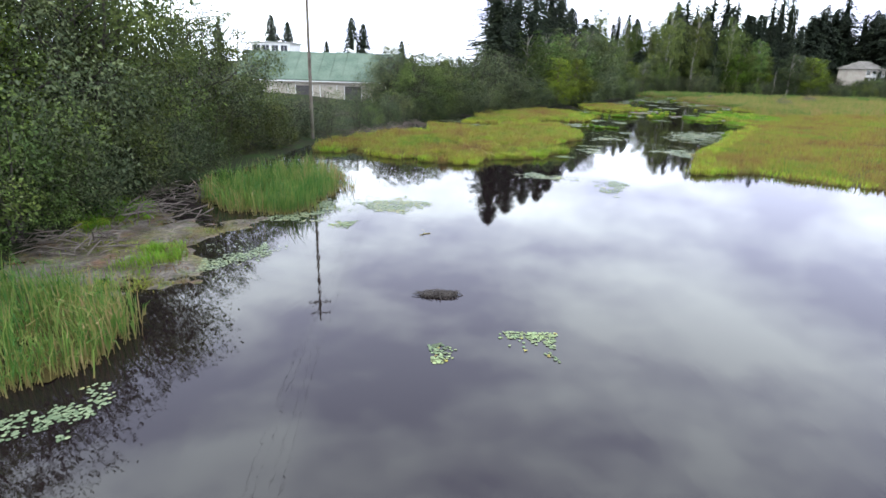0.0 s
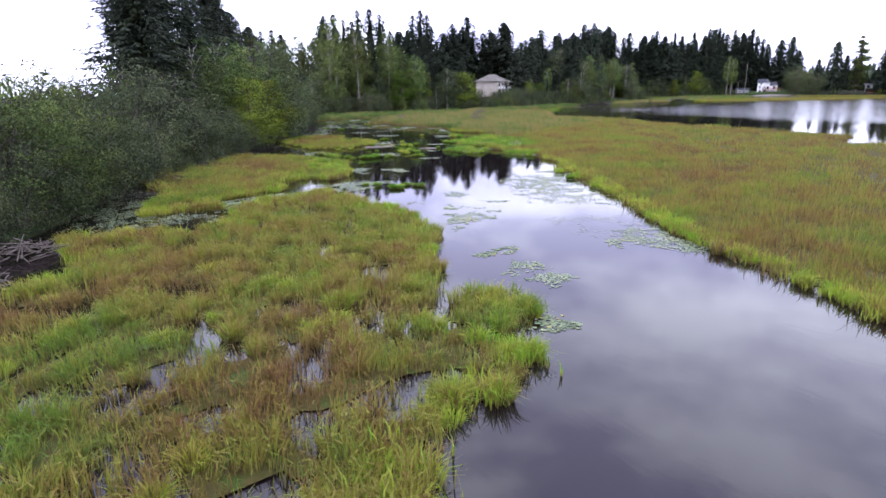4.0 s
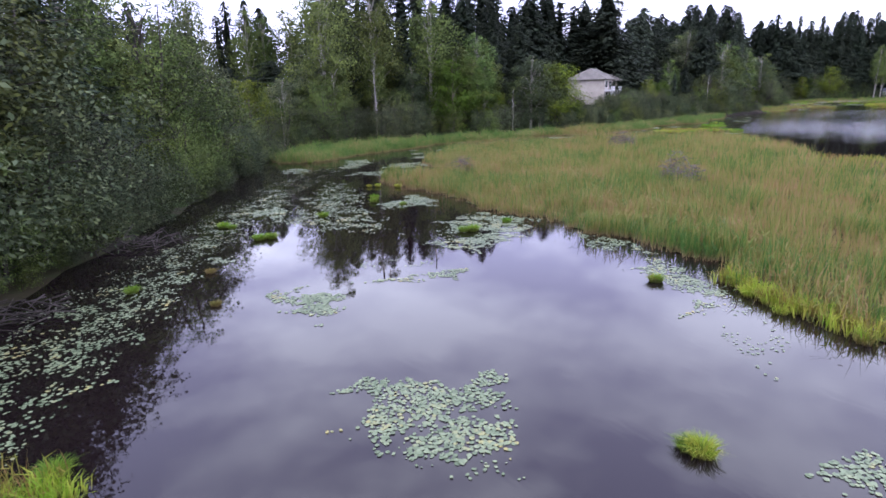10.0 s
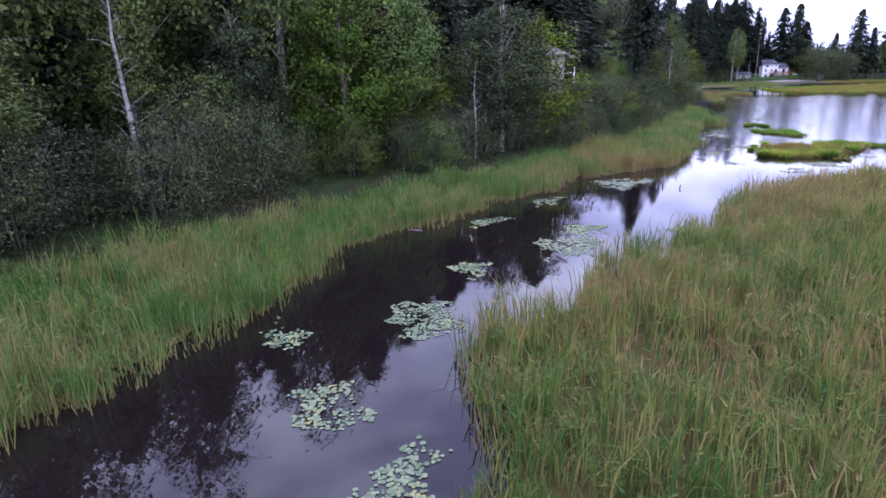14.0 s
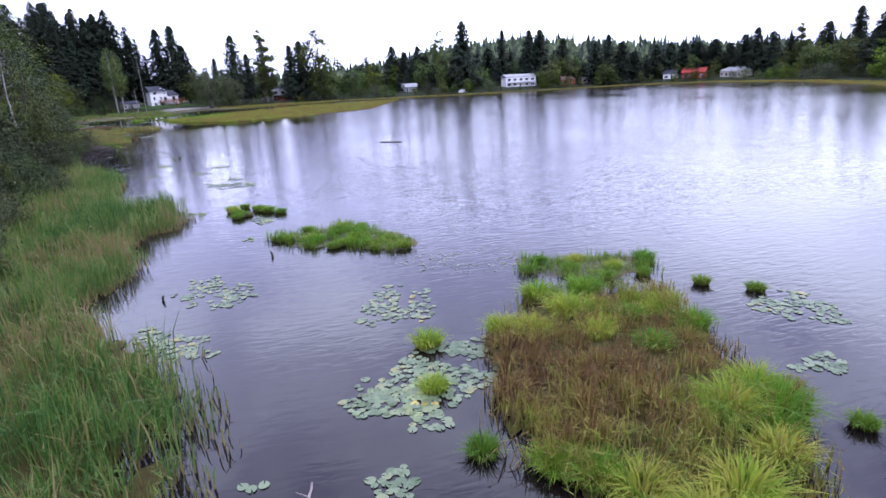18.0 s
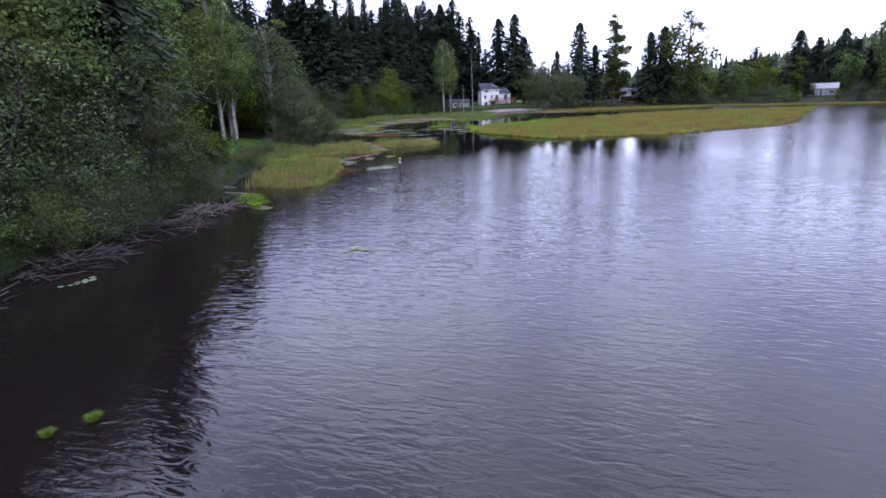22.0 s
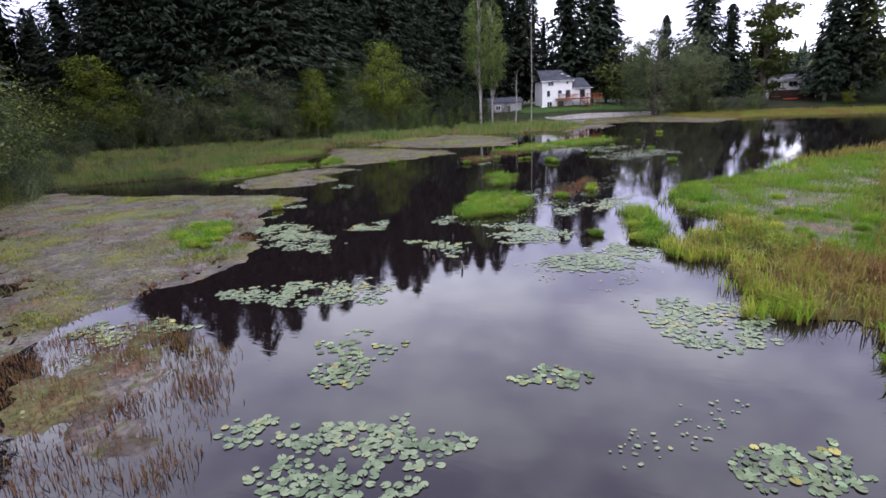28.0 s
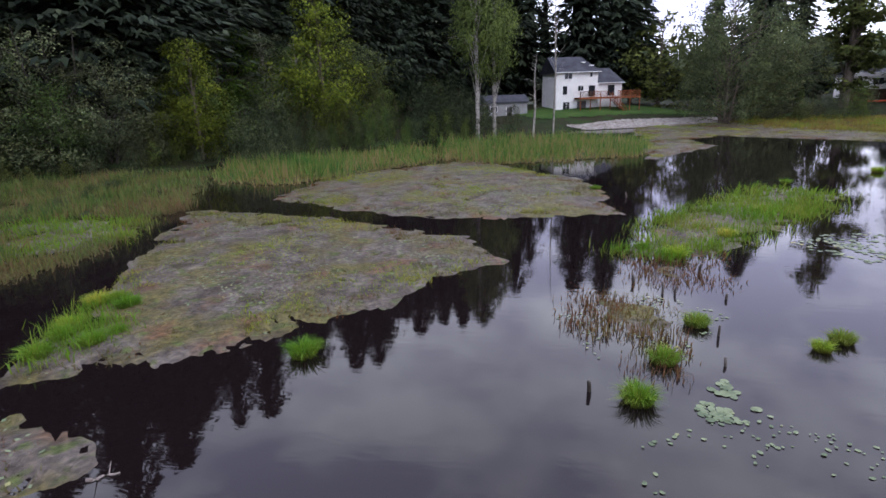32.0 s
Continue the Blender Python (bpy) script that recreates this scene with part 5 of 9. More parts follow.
def marsh_patch(kind, P, keep, label, category, mat, soil, near, far, blades, spread, hgt, wid, lean, top=0.03, rim=None):
    p, f, wf, sway, bend = clumped(P, near, far, blades, spread, keep)
    if len(p) < 3:
        return None
    h = hgt * np.maximum(f, 0.45) * rng.uniform(0.6, 1.15, len(p))
    w, ln = wid * wf * rng.uniform(0.7, 1.3, len(p)), np.minimum(1.2, rng.uniform(0.05, lean, len(p)) * bend + (rng.uniform(0, 1, len(p)) < 0.07) * 0.6)
    far_one = wf > 1.5
    v, q, t = blade_data(p[~far_one], top - 0.05, h[~far_one], w[~far_one], ln[~far_one], sway[~far_one])
    v2, q2, t2 = blade_data(p[far_one], top - 0.05, h[far_one], w[far_one] * 1.2, ln[far_one], sway[far_one], plain=True)
    # bent and broken leaves lying across the stems
    m = np.nonzero((~far_one) & (rng.uniform(0, 1, len(p)) < 0.4) & (h > 0.4))[0]
    v3, q3, t3 = blade_data(p[m] + rng.normal(0, 0.12, (len(m), 2)), top + h[m] * rng.uniform(0.35, 0.85, len(m)), rng.uniform(0.14, 0.42, len(m)) * min(1.0, hgt), w[m] * 1.25, rng.uniform(0.9, 1.4, len(m)), plain=True)
    ob = new(kind, mesh_np(kind, np.concatenate([v, v2, v3]), q, np.concatenate([t, t2 + len(v), t3 + len(v) + len(v2)]), [mat]))
    tagged(ob, label, category, kind="stuff")
    if soil not in (M_WMAT, M_GMAT):
        sheet = ground_mat("root_mat", P, keep, top, soil, 0.6)
        if sheet is not None:
            part("root_mat", sheet, ob)
    if rim:
        rp = rim_points(P, rim[1], 1.5, 0)
        if len(rp) > 5:
            rp = rp[fbm(rp[:, 0], rp[:, 1], 0.45, 12.0) > -0.12]
        if len(rp) > 5:
            rv = blade_data(rp, 0.0, rim[2] * rng.uniform(0.5, 1.2, len(rp)), 0.042 * rng.uniform(0.7, 1.4, len(rp)), rng.uniform(0.1, 0.7, len(rp)))
            part("fringe", mesh_np("fringe", *rv, [rim[0]]), ob)
    return ob


ISLES = [P for P in SEDGE if 135 < P[0][0] < 160]
done = []
for P in REED:
    mx, my = np.mean(np.array(P), 0)
    low = 225 < mx < 300
    reed = M_REED if 30 < mx < 122 and my < 198 else M_REEDG
    marsh_patch("cattail_bed", P, done + OPEN_WATER, "knee-high mixed sedge and cattails along the bank" if low else "tall green and straw-coloured cattails standing in shallow water", "reeds",
                M_REED if low else reed, M_THATCH, 4.2, 0.8, 14, 0.22, 1.0 if low else 1.5, 0.036, 0.7 if low else 0.62, rim=(M_FRINGE if low else reed, 30, 0.6))
    done.append(P)
for P in GRASS:
    marsh_patch("green_grass_patch", P, done, "bright green tufted grass growing out of the water", "grass",
                M_BRIGHT, M_GMAT, 4.2, 1.6, 40, 0.24, 0.55, 0.024, 1.0, 0.02, rim=(M_BRIGHT, 10, 0.5))
    done.append(P)
for P in SEDGE:
    mx, my = np.mean(np.array(P), 0)
    low = 292 < mx < 400 and my > 248
    marsh_patch("sedge_meadow", P, done + ([] if P in ISLES else OPEN_WATER), "low olive-green marsh plants on damp mud" if low else "yellow-green and rusty brown sedge meadow on a floating mat", "sedge",
                M_MIXED if low else M_SEDGE, M_THATCH, 4.6, 0.75, 24, 0.22, (0.95 if my > 285 else 0.5) if low else 0.70, 0.030, 0.8, rim=(M_MIXED, 40, 0.35) if low else (M_FRINGE, 55, 0.6))
    done.append(P)
# rims where the open water cuts into the big beds
edge = []
for Q in OPEN_WATER:
    others = [R for R in OPEN_WATER if R is not Q]
    for i in range(len(Q)):
        a, b2 = np.array(Q[i - 1], float), np.array(Q[i], float)
        L = np.linalg.norm(b2 - a)
        if L < 0.3 or L > 40:
            continue
        k = rng.uniform(0, 1, int(L * 60))
        p = a + (b2 - a) * k[:, None] + rng.normal(0, 0.65, (len(k), 2))
        ok = np.zeros(len(p), bool)
        for R in SEDGE:
            ok |= inside(R, p[:, 0], p[:, 1])
        for R in OPEN_WATER + REED:
            ok &= ~inside(R, p[:, 0], p[:, 1])
        ok &= channel_distance(p[:, 0], p[:, 1]) < 45
        edge.append(p[ok])
edge = np.concatenate(edge)
edge = edge[fbm(edge[:, 0], edge[:, 1], 0.45, 12.0) > -0.12]
rim_grass = new("waterside_grass", mesh_np("waterside_grass", *blade_data(edge, 0.0, rng.uniform(0.4, 1.0, len(edge)), rng.uniform(0.03, 0.055, len(edge)), rng.uniform(0.2, 1.0, len(edge))), [M_FRINGE]))
tagged(rim_grass, "bright yellow-green grass along the water's edge", "grass", kind="stuff")
for P in WEED:
    marsh_patch("weed_patch", P, done, "low rusty red water weeds on wet mud", "weeds",
                M_WEED, M_WMAT, 12, 6, 9, 0.2, 0.3, 0.022, 0.9, 0.02)
def mud_flat(P, level=0.035):
    """An uneven sheet of mud: hollows and cracks dip under the water."""
    P2 = np.array(P)
    x0, y0 = P2.min(0) - 1.5
    x1, y1 = P2.max(0) + 1.5
    cell = max(0.24, math.sqrt((x1 - x0) * (y1 - y0) / 13000))
    gx, gy = np.arange(x0, x1 + cell, cell), np.arange(y0, y1 + cell, cell)
    X, Y = np.meshgrid(gx, gy)
    X, Y = (X + rng.uniform(-.3, .3, X.shape) * cell).ravel(), (Y + rng.uniform(-.3, .3, X.shape) * cell).ravel()
    d = edge_distance(P, X, Y) * np.where(inside(P, X, Y), 1, -1)
    f = fbm(X, Y, 0.3, 4.0)
    crack = np.abs(fbm(X, Y, 0.22, 8.0))
    fine = fbm(X, Y, 1.1, 31.0)
    Z = level + np.where(d < 0, np.maximum(d, -2) * 0.09, np.minimum(d, 2.5) * 0.035) + f * 0.085 + fine * 0.03 - 0.1 * np.clip(1 - crack / 0.05, 0, 1)
    Z = np.minimum(Z, 0.11 + 0.02 * f)
    n = len(gx)
    keep = (Z > -0.08).reshape(len(gy), n)
    jj, ii = np.nonzero(keep[:-1, :-1] | keep[1:, :-1] | keep[:-1, 1:] | keep[1:, 1:])
    q = np.stack([jj * n + ii, jj * n + ii + 1, (jj + 1) * n + ii + 1, (jj + 1) * n + ii], 1)
    used = np.unique(q)
    back = np.zeros(X.size, int)
    back[used] = np.arange(len(used))
    ob = new("mud_flat", mesh_np("mud_flat", np.stack([X, Y, Z], 1)[used], back[q], None, [M_MUD], smooth=True))
    tagged(ob, "dark brown wet mud flat with cracks and algae", "mud", kind="stuff")
    pick = np.nonzero((Z > 0.015) & (fbm(X, Y, 0.25, 21.0) + rng.normal(0, 0.25, Z.size) > 0.35))[0]
    if len(pick) > 3:
        n = len(pick)
        a, r = rng.uniform(0, 6.28, n), rng.uniform(0.04, 0.1, n)
        c = np.stack([X[pick], Y[pick], Z[pick] + 0.012], 1)
        u = np.stack([np.cos(a) * r, np.sin(a) * r, rng.normal(0, 0.012, n)], 1)
        v = np.stack([-np.sin(a) * r * 0.6, np.cos(a) * r * 0.6, rng.normal(0, 0.012, n)], 1)
        lit = new("leaf_litter", mesh_np("leaf_litter", np.stack([c - u, c - v, c + u, c + v], 1).reshape(-1, 3), np.arange(4 * n).reshape(-1, 4), None, [M_PAD]))
        tagged(lit, "pale dried leaves stranded on the mud", "leaf litter", kind="stuff")


for P in WEED:
    mud_flat(P, -0.055)
for P in GRASS:
    mud_flat(P, -0.01)
for P in MUD:
    mud_flat(P)
    p = scatter(P, 11.0, done)
    if len(p) < 6:
        continue
    g = fbm(p[:, 0], p[:, 1], 0.2, 9.0)
    for name, ok, mat, h0, h1, k, label in (("mud_seedlings", g > 0.2, M_FRINGE, 0.05, 0.2, 9, "thin yellow-green seedlings sprouting on the mud"),
                                            ("mud_herbs", (g > -0.02) & (g < 0.3), M_MIXED, 0.03, 0.2, 8, "low olive-green herbs creeping over the mud"),
                                            ("mud_weeds", g < -0.22, M_WEED, 0.04, 0.14, 7, "low red-brown weeds on the mud")):
        s = p[ok]
        if len(s) > 4:
            s = np.repeat(s, k, 0) + rng.normal(0, 0.22, (len(s) * k, 2))
            g2 = new(name, mesh_np(name, *blade_data(s, 0.0, rng.uniform(h0, h1, len(s)) + 0.07, rng.uniform(0.03, 0.065, len(s)), rng.uniform(0.2, 1.0, len(s)), plain=True), [mat]))
            tagged(g2, label, "weeds", kind="stuff")


# ---------------------------------------------------------------- grass tufts standing alone
def tuft_mesh(n, h, mat):
    a = rng.uniform(0, 6.28, n)
    r = 0.24 * np.sqrt(rng.uniform(0, 1, n))
    p = np.stack([np.cos(a) * r, np.sin(a) * r], 1)
    v, q, t = blade_data(p, -0.08, h * rng.uniform(0.6, 1.0, n) * (1.08 - 0.9 * r), rng.uniform(0.013, 0.024, n), np.clip(r * 2.4 + rng.uniform(-0.05, 0.5, n), 0.05, 1.1), a + rng.normal(0, 0.5, n))
    return mesh_np("grass_tuft", v, q, t, [mat])


TUFT_MESH = [tuft_mesh(420, 0.58, M_BRIGHT), tuft_mesh(380, 0.52, M_BRIGHT), tuft_mesh(400, 0.6, M_FRINGE), tuft_mesh(220, 0.5, M_SEDGE), tuft_mesh(220, 0.45, M_WEED), tuft_mesh(130, 0.8, M_SEDGE), tuft_mesh(120, 0.7, M_FRINGE)]


def tufts(points, size, which=(0, 1, 2)):
    for x, y in points:
        ob = new("grass_tuft", TUFT_MESH[which[rng.integers(len(which))]])
        s = size * rng.uniform(0.8, 1.25)
        ob.matrix_basis = Matrix.LocRotScale((x, y, 0.02), Euler((0, 0, rng.uniform(0, 6.28))), (s * 1.15, s * 1.15, s))
        tagged(ob, "bright green grass tuft rising from the water", "grass", "tufts in the pond")


tufts([(20.7, 85.1), (21.5, 84.4), (21.9, 82.3), (22.8, 82.6), (23.7, 82.9), (24.1, 82.2), (24.5, 81.8), (22.3, 81.8), (27.7, 99.1), (37.4, 76.0), (38.1, 75.1), (16.6, 81.9), (11.8, 87.6)], 1.0)
tufts([(42.7, 126.6), (43.6, 126.8), (44.4, 126.9), (45.4, 125.2), (46.7, 125.5), (43.2, 130.1), (45.5, 118.8), (51.1, 114.9), (50.9, 113.9), (50.7, 112.5), (53.7, 114.0), (39.9, 118.2)], 0.9)
tufts([(43.2, 114.8), (43.6, 114.3), (44.0, 114.2), (45.2, 114.0), (40.5, 116.4), (55.7, 128.3), (42.5, 136.1), (60.2, 119.6), (56.6, 113.9), (51.1, 113.4), (60.5, 116.6), (59.8, 117.2)], 0.9)
tufts([(63.7, 150.2), (64.3, 150.0), (67.4, 150.5), (51.7, 160.4), (51.2, 160.9), (52.8, 156.3), (53.2, 156.0), (64.8, 160.4), (67.2, 170.0), (64.2, 164.4), (65.3, 137.0), (45.0, 149.7), (58.0, 160.0)], 0.9)
tufts([(48.6, 150.7), (47.9, 145.7)], 0.7, (3,))
tufts([(76.9, 179.1), (68.9, 194.3), (63.5, 163.1), (66.5, 170.4), (68.6, 168.5)], 0.8)
tufts([(172.7, 203.0), (174.6, 203.9), (174.0, 202.1), (149.7, 184.0), (151.0, 185.3), (142.3, 188.3), (149.9, 196.5), (147.3, 197.0), (144.4, 196.7), (173.3, 203.5), (174.5, 202.3), (175.4, 203.1), (172.1, 203.4), (173.3, 201.5), (172.5, 200.7)], 1.0)
tufts([(141.4, 187.8), (144.1, 188.4), (141.0, 188.6), (172.6, 202.7)], 0.9, (3,))
tufts([(212.7, 213.4), (213.5, 212.9)], 0.5)
tufts([(361.9, 242.9), (346.2, 237.7), (331.5, 236.2), (335.9, 258.6), (333.5, 233.5), (334.0, 234.5), (373.6, 233.4), (362.4, 231.5), (363.1, 270.9), (356.3, 274.3)], 1.0)
tufts([(335.2, 258.1), (339.8, 243.7), (340.1, 245.2), (341.5, 239.4), (344.5, 237.7), (361.4, 242.7), (334.4, 243.9), (336.0, 243.7), (337.6, 242.6), (337.5, 241.4), (335.8, 241.7), (362.4, 243.5), (335.3, 242.9)], 1.2)
tufts([(361.0, 242.7), (363.9, 246.9), (364.6, 246.2), (355.8, 272.9), (363.0, 270.5), (388.5, 253.0), (382.1, 243.9), (363.3, 270.2), (360.2, 251.9), (365.1, 249.9), (362.4, 251.1), (382.6, 243.9), (376.1, 246.9)], 0.9)
tufts([(373.5, 250.9), (372.4, 249.6), (360.3, 269.1), (360.8, 260.9), (370.0, 240.0), (378.0, 238.0), (385.0, 235.0), (392.0, 240.0), (398.0, 232.0)], 1.0)


tufts([(28.6, 110.3), (28.0, 106.6), (31.1, 103.1), (29.1, 104.1), (36.8, 100.9), (36.2, 101.2), (28.2, 109.6), (31.6, 103.4), (29.3, 105.9)], 1.15)
tufts([(28.9, 108.3), (30.2, 104.0), (39.1, 104.6), (42.6, 113.7), (39.0, 106.1), (58.4, 122.1), (58.0, 121.0), (59.9, 117.5), (52.4, 156.1), (51.3, 161.2), (45.7, 125.4)], 1.0)
tufts([(37.1, 100.4), (43.5, 113.1), (40.2, 111.5), (39.9, 110.0), (41.7, 110.2), (40.2, 108.5), (39.5, 108.7), (40.6, 107.8), (38.7, 107.3), (37.7, 105.7), (37.0, 104.9), (37.3, 104.3), (34.1, 104.2), (33.9, 103.3), (32.4, 115.1)], 1.0)
tufts([(34.3, 109.3), (44.8, 107.8), (55.6, 128.6), (46.5, 120.2), (51.8, 115.9), (51.4, 114.4), (46.7, 125.6), (37.8, 106.8), (38.3, 108.0), (39.4, 105.5), (33.0, 102.3), (34.2, 102.5), (34.4, 115.0), (40.2, 119.3), (35.8, 109.9)], 0.75)


tufts([(22.5, 102.4), (23.5, 102.5), (24.3, 102.1), (21.3, 98.3), (21.9, 97.2), (22.8, 97.0), (23.0, 95.7), (23.7, 96.2), (23.4, 97.6), (22.7, 98.2), (22.3, 99.7), (22.1, 92.8), (21.3, 92.5), (22.5, 92.7)], 1.5, (2, 2, 0))
tufts([(28.3, 111.9), (28.6, 110.7), (29.0, 109.5), (28.0, 108.5), (28.5, 106.8), (28.2, 107.7), (31.3, 103.3), (32.2, 103.7), (30.5, 103.5)], 1.25, (0, 1))


def tussocks(points, size, which, label):
    """Many tufts grown together into one tussocky patch."""
    for k in sorted(set(which)):
        me = TUFT_MESH[k]
        co = np.zeros(len(me.vertices) * 3, np.float32)
        me.vertices.foreach_get("co", co)
        co = co.reshape(-1, 5, 3)
        vs = []
        for x, y in points:
            if which[rng.integers(len(which))] != k:
                continue
            s, an = size * rng.uniform(0.75, 1.3), rng.uniform(0, 6.28)
            c = co * np.array([s * 1.15, s * 1.15, s])
            vs.append(np.stack([c[..., 0] * math.cos(an) - c[..., 1] * math.sin(an) + x, c[..., 0] * math.sin(an) + c[..., 1] * math.cos(an) + y, c[..., 2] + 0.02], -1))
        if not vs:
            continue
        v = np.concatenate(vs)
        o = np.arange(len(v)) * 5
        ob = new("tussock_patch", mesh_np("tussock_patch", v.reshape(-1, 3), np.stack([o, o + 1, o + 3, o + 2], 1), np.stack([o + 2, o + 3, o + 4], 1), [me.materials[0]]))
        tagged(ob, label, "grass", kind="stuff")


for P in GRASS:
    p = spaced(scatter(P, 2.0), 0.8)
    if len(p):
        p = p[channel_distance(p[:, 0], p[:, 1]) < 24][:40]
        tussocks(p, 0.9, (0, 1, 2), "bright green tussocks of grass standing in the water")
for P in SEDGE:
    mx, my = np.mean(np.array(P), 0)
    if mx > 50 or P in ISLES:
        continue
    p = spaced(scatter(P, 1.6, OPEN_WATER), 0.85)
    if len(p):
        p = p[(channel_distance(p[:, 0], p[:, 1]) < 14) & (fbm(p[:, 0], p[:, 1], 0.5, 17.0) > -0.2)][:170]
        tussocks(p, 1.05, (5, 5, 5, 6), "olive and rusty sedge tussocks on a floating mat")
for P in SEDGE:
    mx, my = np.mean(np.array(P), 0)
    if P in ISLES or (292 < mx < 400 and my > 248):
        continue
    p = rim_points(P, 2.2, 0.9, 0)
    if len(p):
        p = p[(channel_distance(p[:, 0], p[:, 1]) < 22) & (fbm(p[:, 0], p[:, 1], 0.45, 12.0) > -0.1)]
        tussocks(spaced(p, 0.7)[:110], 1.0, (6, 6, 5), "rounded yellow-green tussocks along the edge of the meadow")
spots = spaced(edge[channel_distance(edge[:, 0], edge[:, 1]) < 22], 0.75)[:260]
tussocks(spots, 1.0, (6, 6, 5), "rounded yellow-green tussocks along the edge of the meadow")
for P in ISLES:
    p = spaced(scatter(P, 2.2), 0.75)
    g = fbm(p[:, 0], p[:, 1], 0.25, 6.0)
    tussocks(p[g > -0.1][:150], 1.45, (2, 2, 3, 0), "yellow-green sedge tussocks on a small isle")
    tussocks(p[g <= -0.1][:60], 1.3, (3, 4), "rusty brown sedge tussocks on a small isle")


# ---------------------------------------------------------------- lily pads
def pad_shape(n, seed):
    """A lily leaf: a flat disc with a notch and a slightly waved rim."""
    vs = [(0, 0, 0.0)]
    for k in range(n):
        a = 0.2 + (2 * math.pi - 0.4) * k / (n - 1)
        r = 1.0 + 0.05 * math.sin(3 * a + seed) + 0.03 * math.sin(5 * a + 2 * seed)
        vs.append((math.cos(a) * r * 1.08, math.sin(a) * r, 0.03 + 0.05 * math.sin(2 * a + seed)))
    return np.array(vs), np.array([(0, k + 1, k + 2) for k in range(n - 1)])


LEAVES = []
for k in range(5):
    pv, pt = pad_shape(13, k)
    LEAVES.append(mesh_np("leaf", pv, None, pt, [M_PAD_YELLOW if k == 4 else M_PAD_ONE]))
PADV, PADT = pad_shape(10, 1)


def pad_radius(x):
    return (0.035, 0.06) if x < 5 else (0.042, 0.08) if x < 95 else (0.052, 0.095) if x < 130 else (0.08, 0.14) if x < 290 else (0.062, 0.115)


singles = 0
for P in PADS:
    A = abs(sum(P[i - 1][0] * P[i][1] - P[i][0] * P[i - 1][1] for i in range(len(P)))) / 2
    cx, cy = np.mean(np.array(P), 0)
    lo, hi = pad_radius(cx)
    r_mean = (lo + hi) / 2
    cover = 1.7 if A < 40 else 0.6
    Q = rough_outline(P, 0.5, min(1.6, 0.34 * math.sqrt(A)))
    p = scatter(Q, cover / (math.pi * r_mean ** 2), GRASS)
    wet = np.zeros(len(p), bool)
    dry = np.zeros(len(p), bool)
    for W2 in OPEN_WATER:
        wet |= inside(W2, p[:, 0], p[:, 1])
    for W2 in REED + SEDGE:
        dry |= inside(W2, p[:, 0], p[:, 1])
    p = p[wet | ~dry]
    if len(p) < 2:
        continue
    # gaps of open water inside the raft
    g = np.array([noise.noise(Vector((x * 0.9, y * 0.9, 5))) + 0.6 * noise.noise(Vector((x * 2.5, y * 2.5, 1))) for x, y in p])
    ed = edge_distance(P, p[:, 0], p[:, 1]) * np.where(inside(P, p[:, 0], p[:, 1]), 1, -1)
    soft = max(0.3, 0.24 * math.sqrt(A))
    p = p[g + rng.normal(0, 0.15, len(g)) > -0.2 + 0.42 * np.clip(1 - ed / soft, 0, 2)]
    p = spaced(p, r_mean * 1.15)
    n = len(p)
    if n < 2:
        continue
    near = float(channel_distance(np.array([cx]), np.array([cy]))[0]) < 18
    if near and n <= 170 and singles + n < 3600:
        raft = new("water_lily_raft")
        raft.location = (cx, cy, 0.0)
        tagged(raft, "raft of round pale green lily pads floating on still water", "lily pads", "lily rafts")
        for i in range(n):
            k = 4 if rng.uniform() < 0.05 else int(rng.integers(4))
            leaf = part("leaf", LEAVES[k], raft)
            s = rng.uniform(lo, hi)
            leaf.matrix_basis = Matrix.LocRotScale((p[i, 0] - cx, p[i, 1] - cy, 0.012 + 0.014 * rng.uniform()),
                                                   Euler((rng.normal(0, 0.03), rng.normal(0, 0.03), rng.uniform(0, 6.28))), (s, s, s))
        singles += n
    else:
        r = rng.uniform(lo, hi, n)
        a = rng.uniform(0, 6.28, n)
        v = PADV[None] * r[:, None, None]
        vx = v[..., 0] * np.cos(a)[:, None] - v[..., 1] * np.sin(a)[:, None] + p[:, :1]
        vy = v[..., 0] * np.sin(a)[:, None] + v[..., 1] * np.cos(a)[:, None] + p[:, 1:]
        vz = v[..., 2] + 0.012 + rng.uniform(0, 0.014, n)[:, None]
        t = PADT[None] + (np.arange(n) * len(PADV))[:, None, None]
        ob = new("lily_pad_raft", mesh_np("lily_pad_raft", np.stack([vx, vy, vz], -1).reshape(-1, 3), None, t.reshape(-1, 3), [M_PAD]))
        tagged(ob, "wide raft of small pale green lily pads on dark water", "lily pads", kind="stuff")


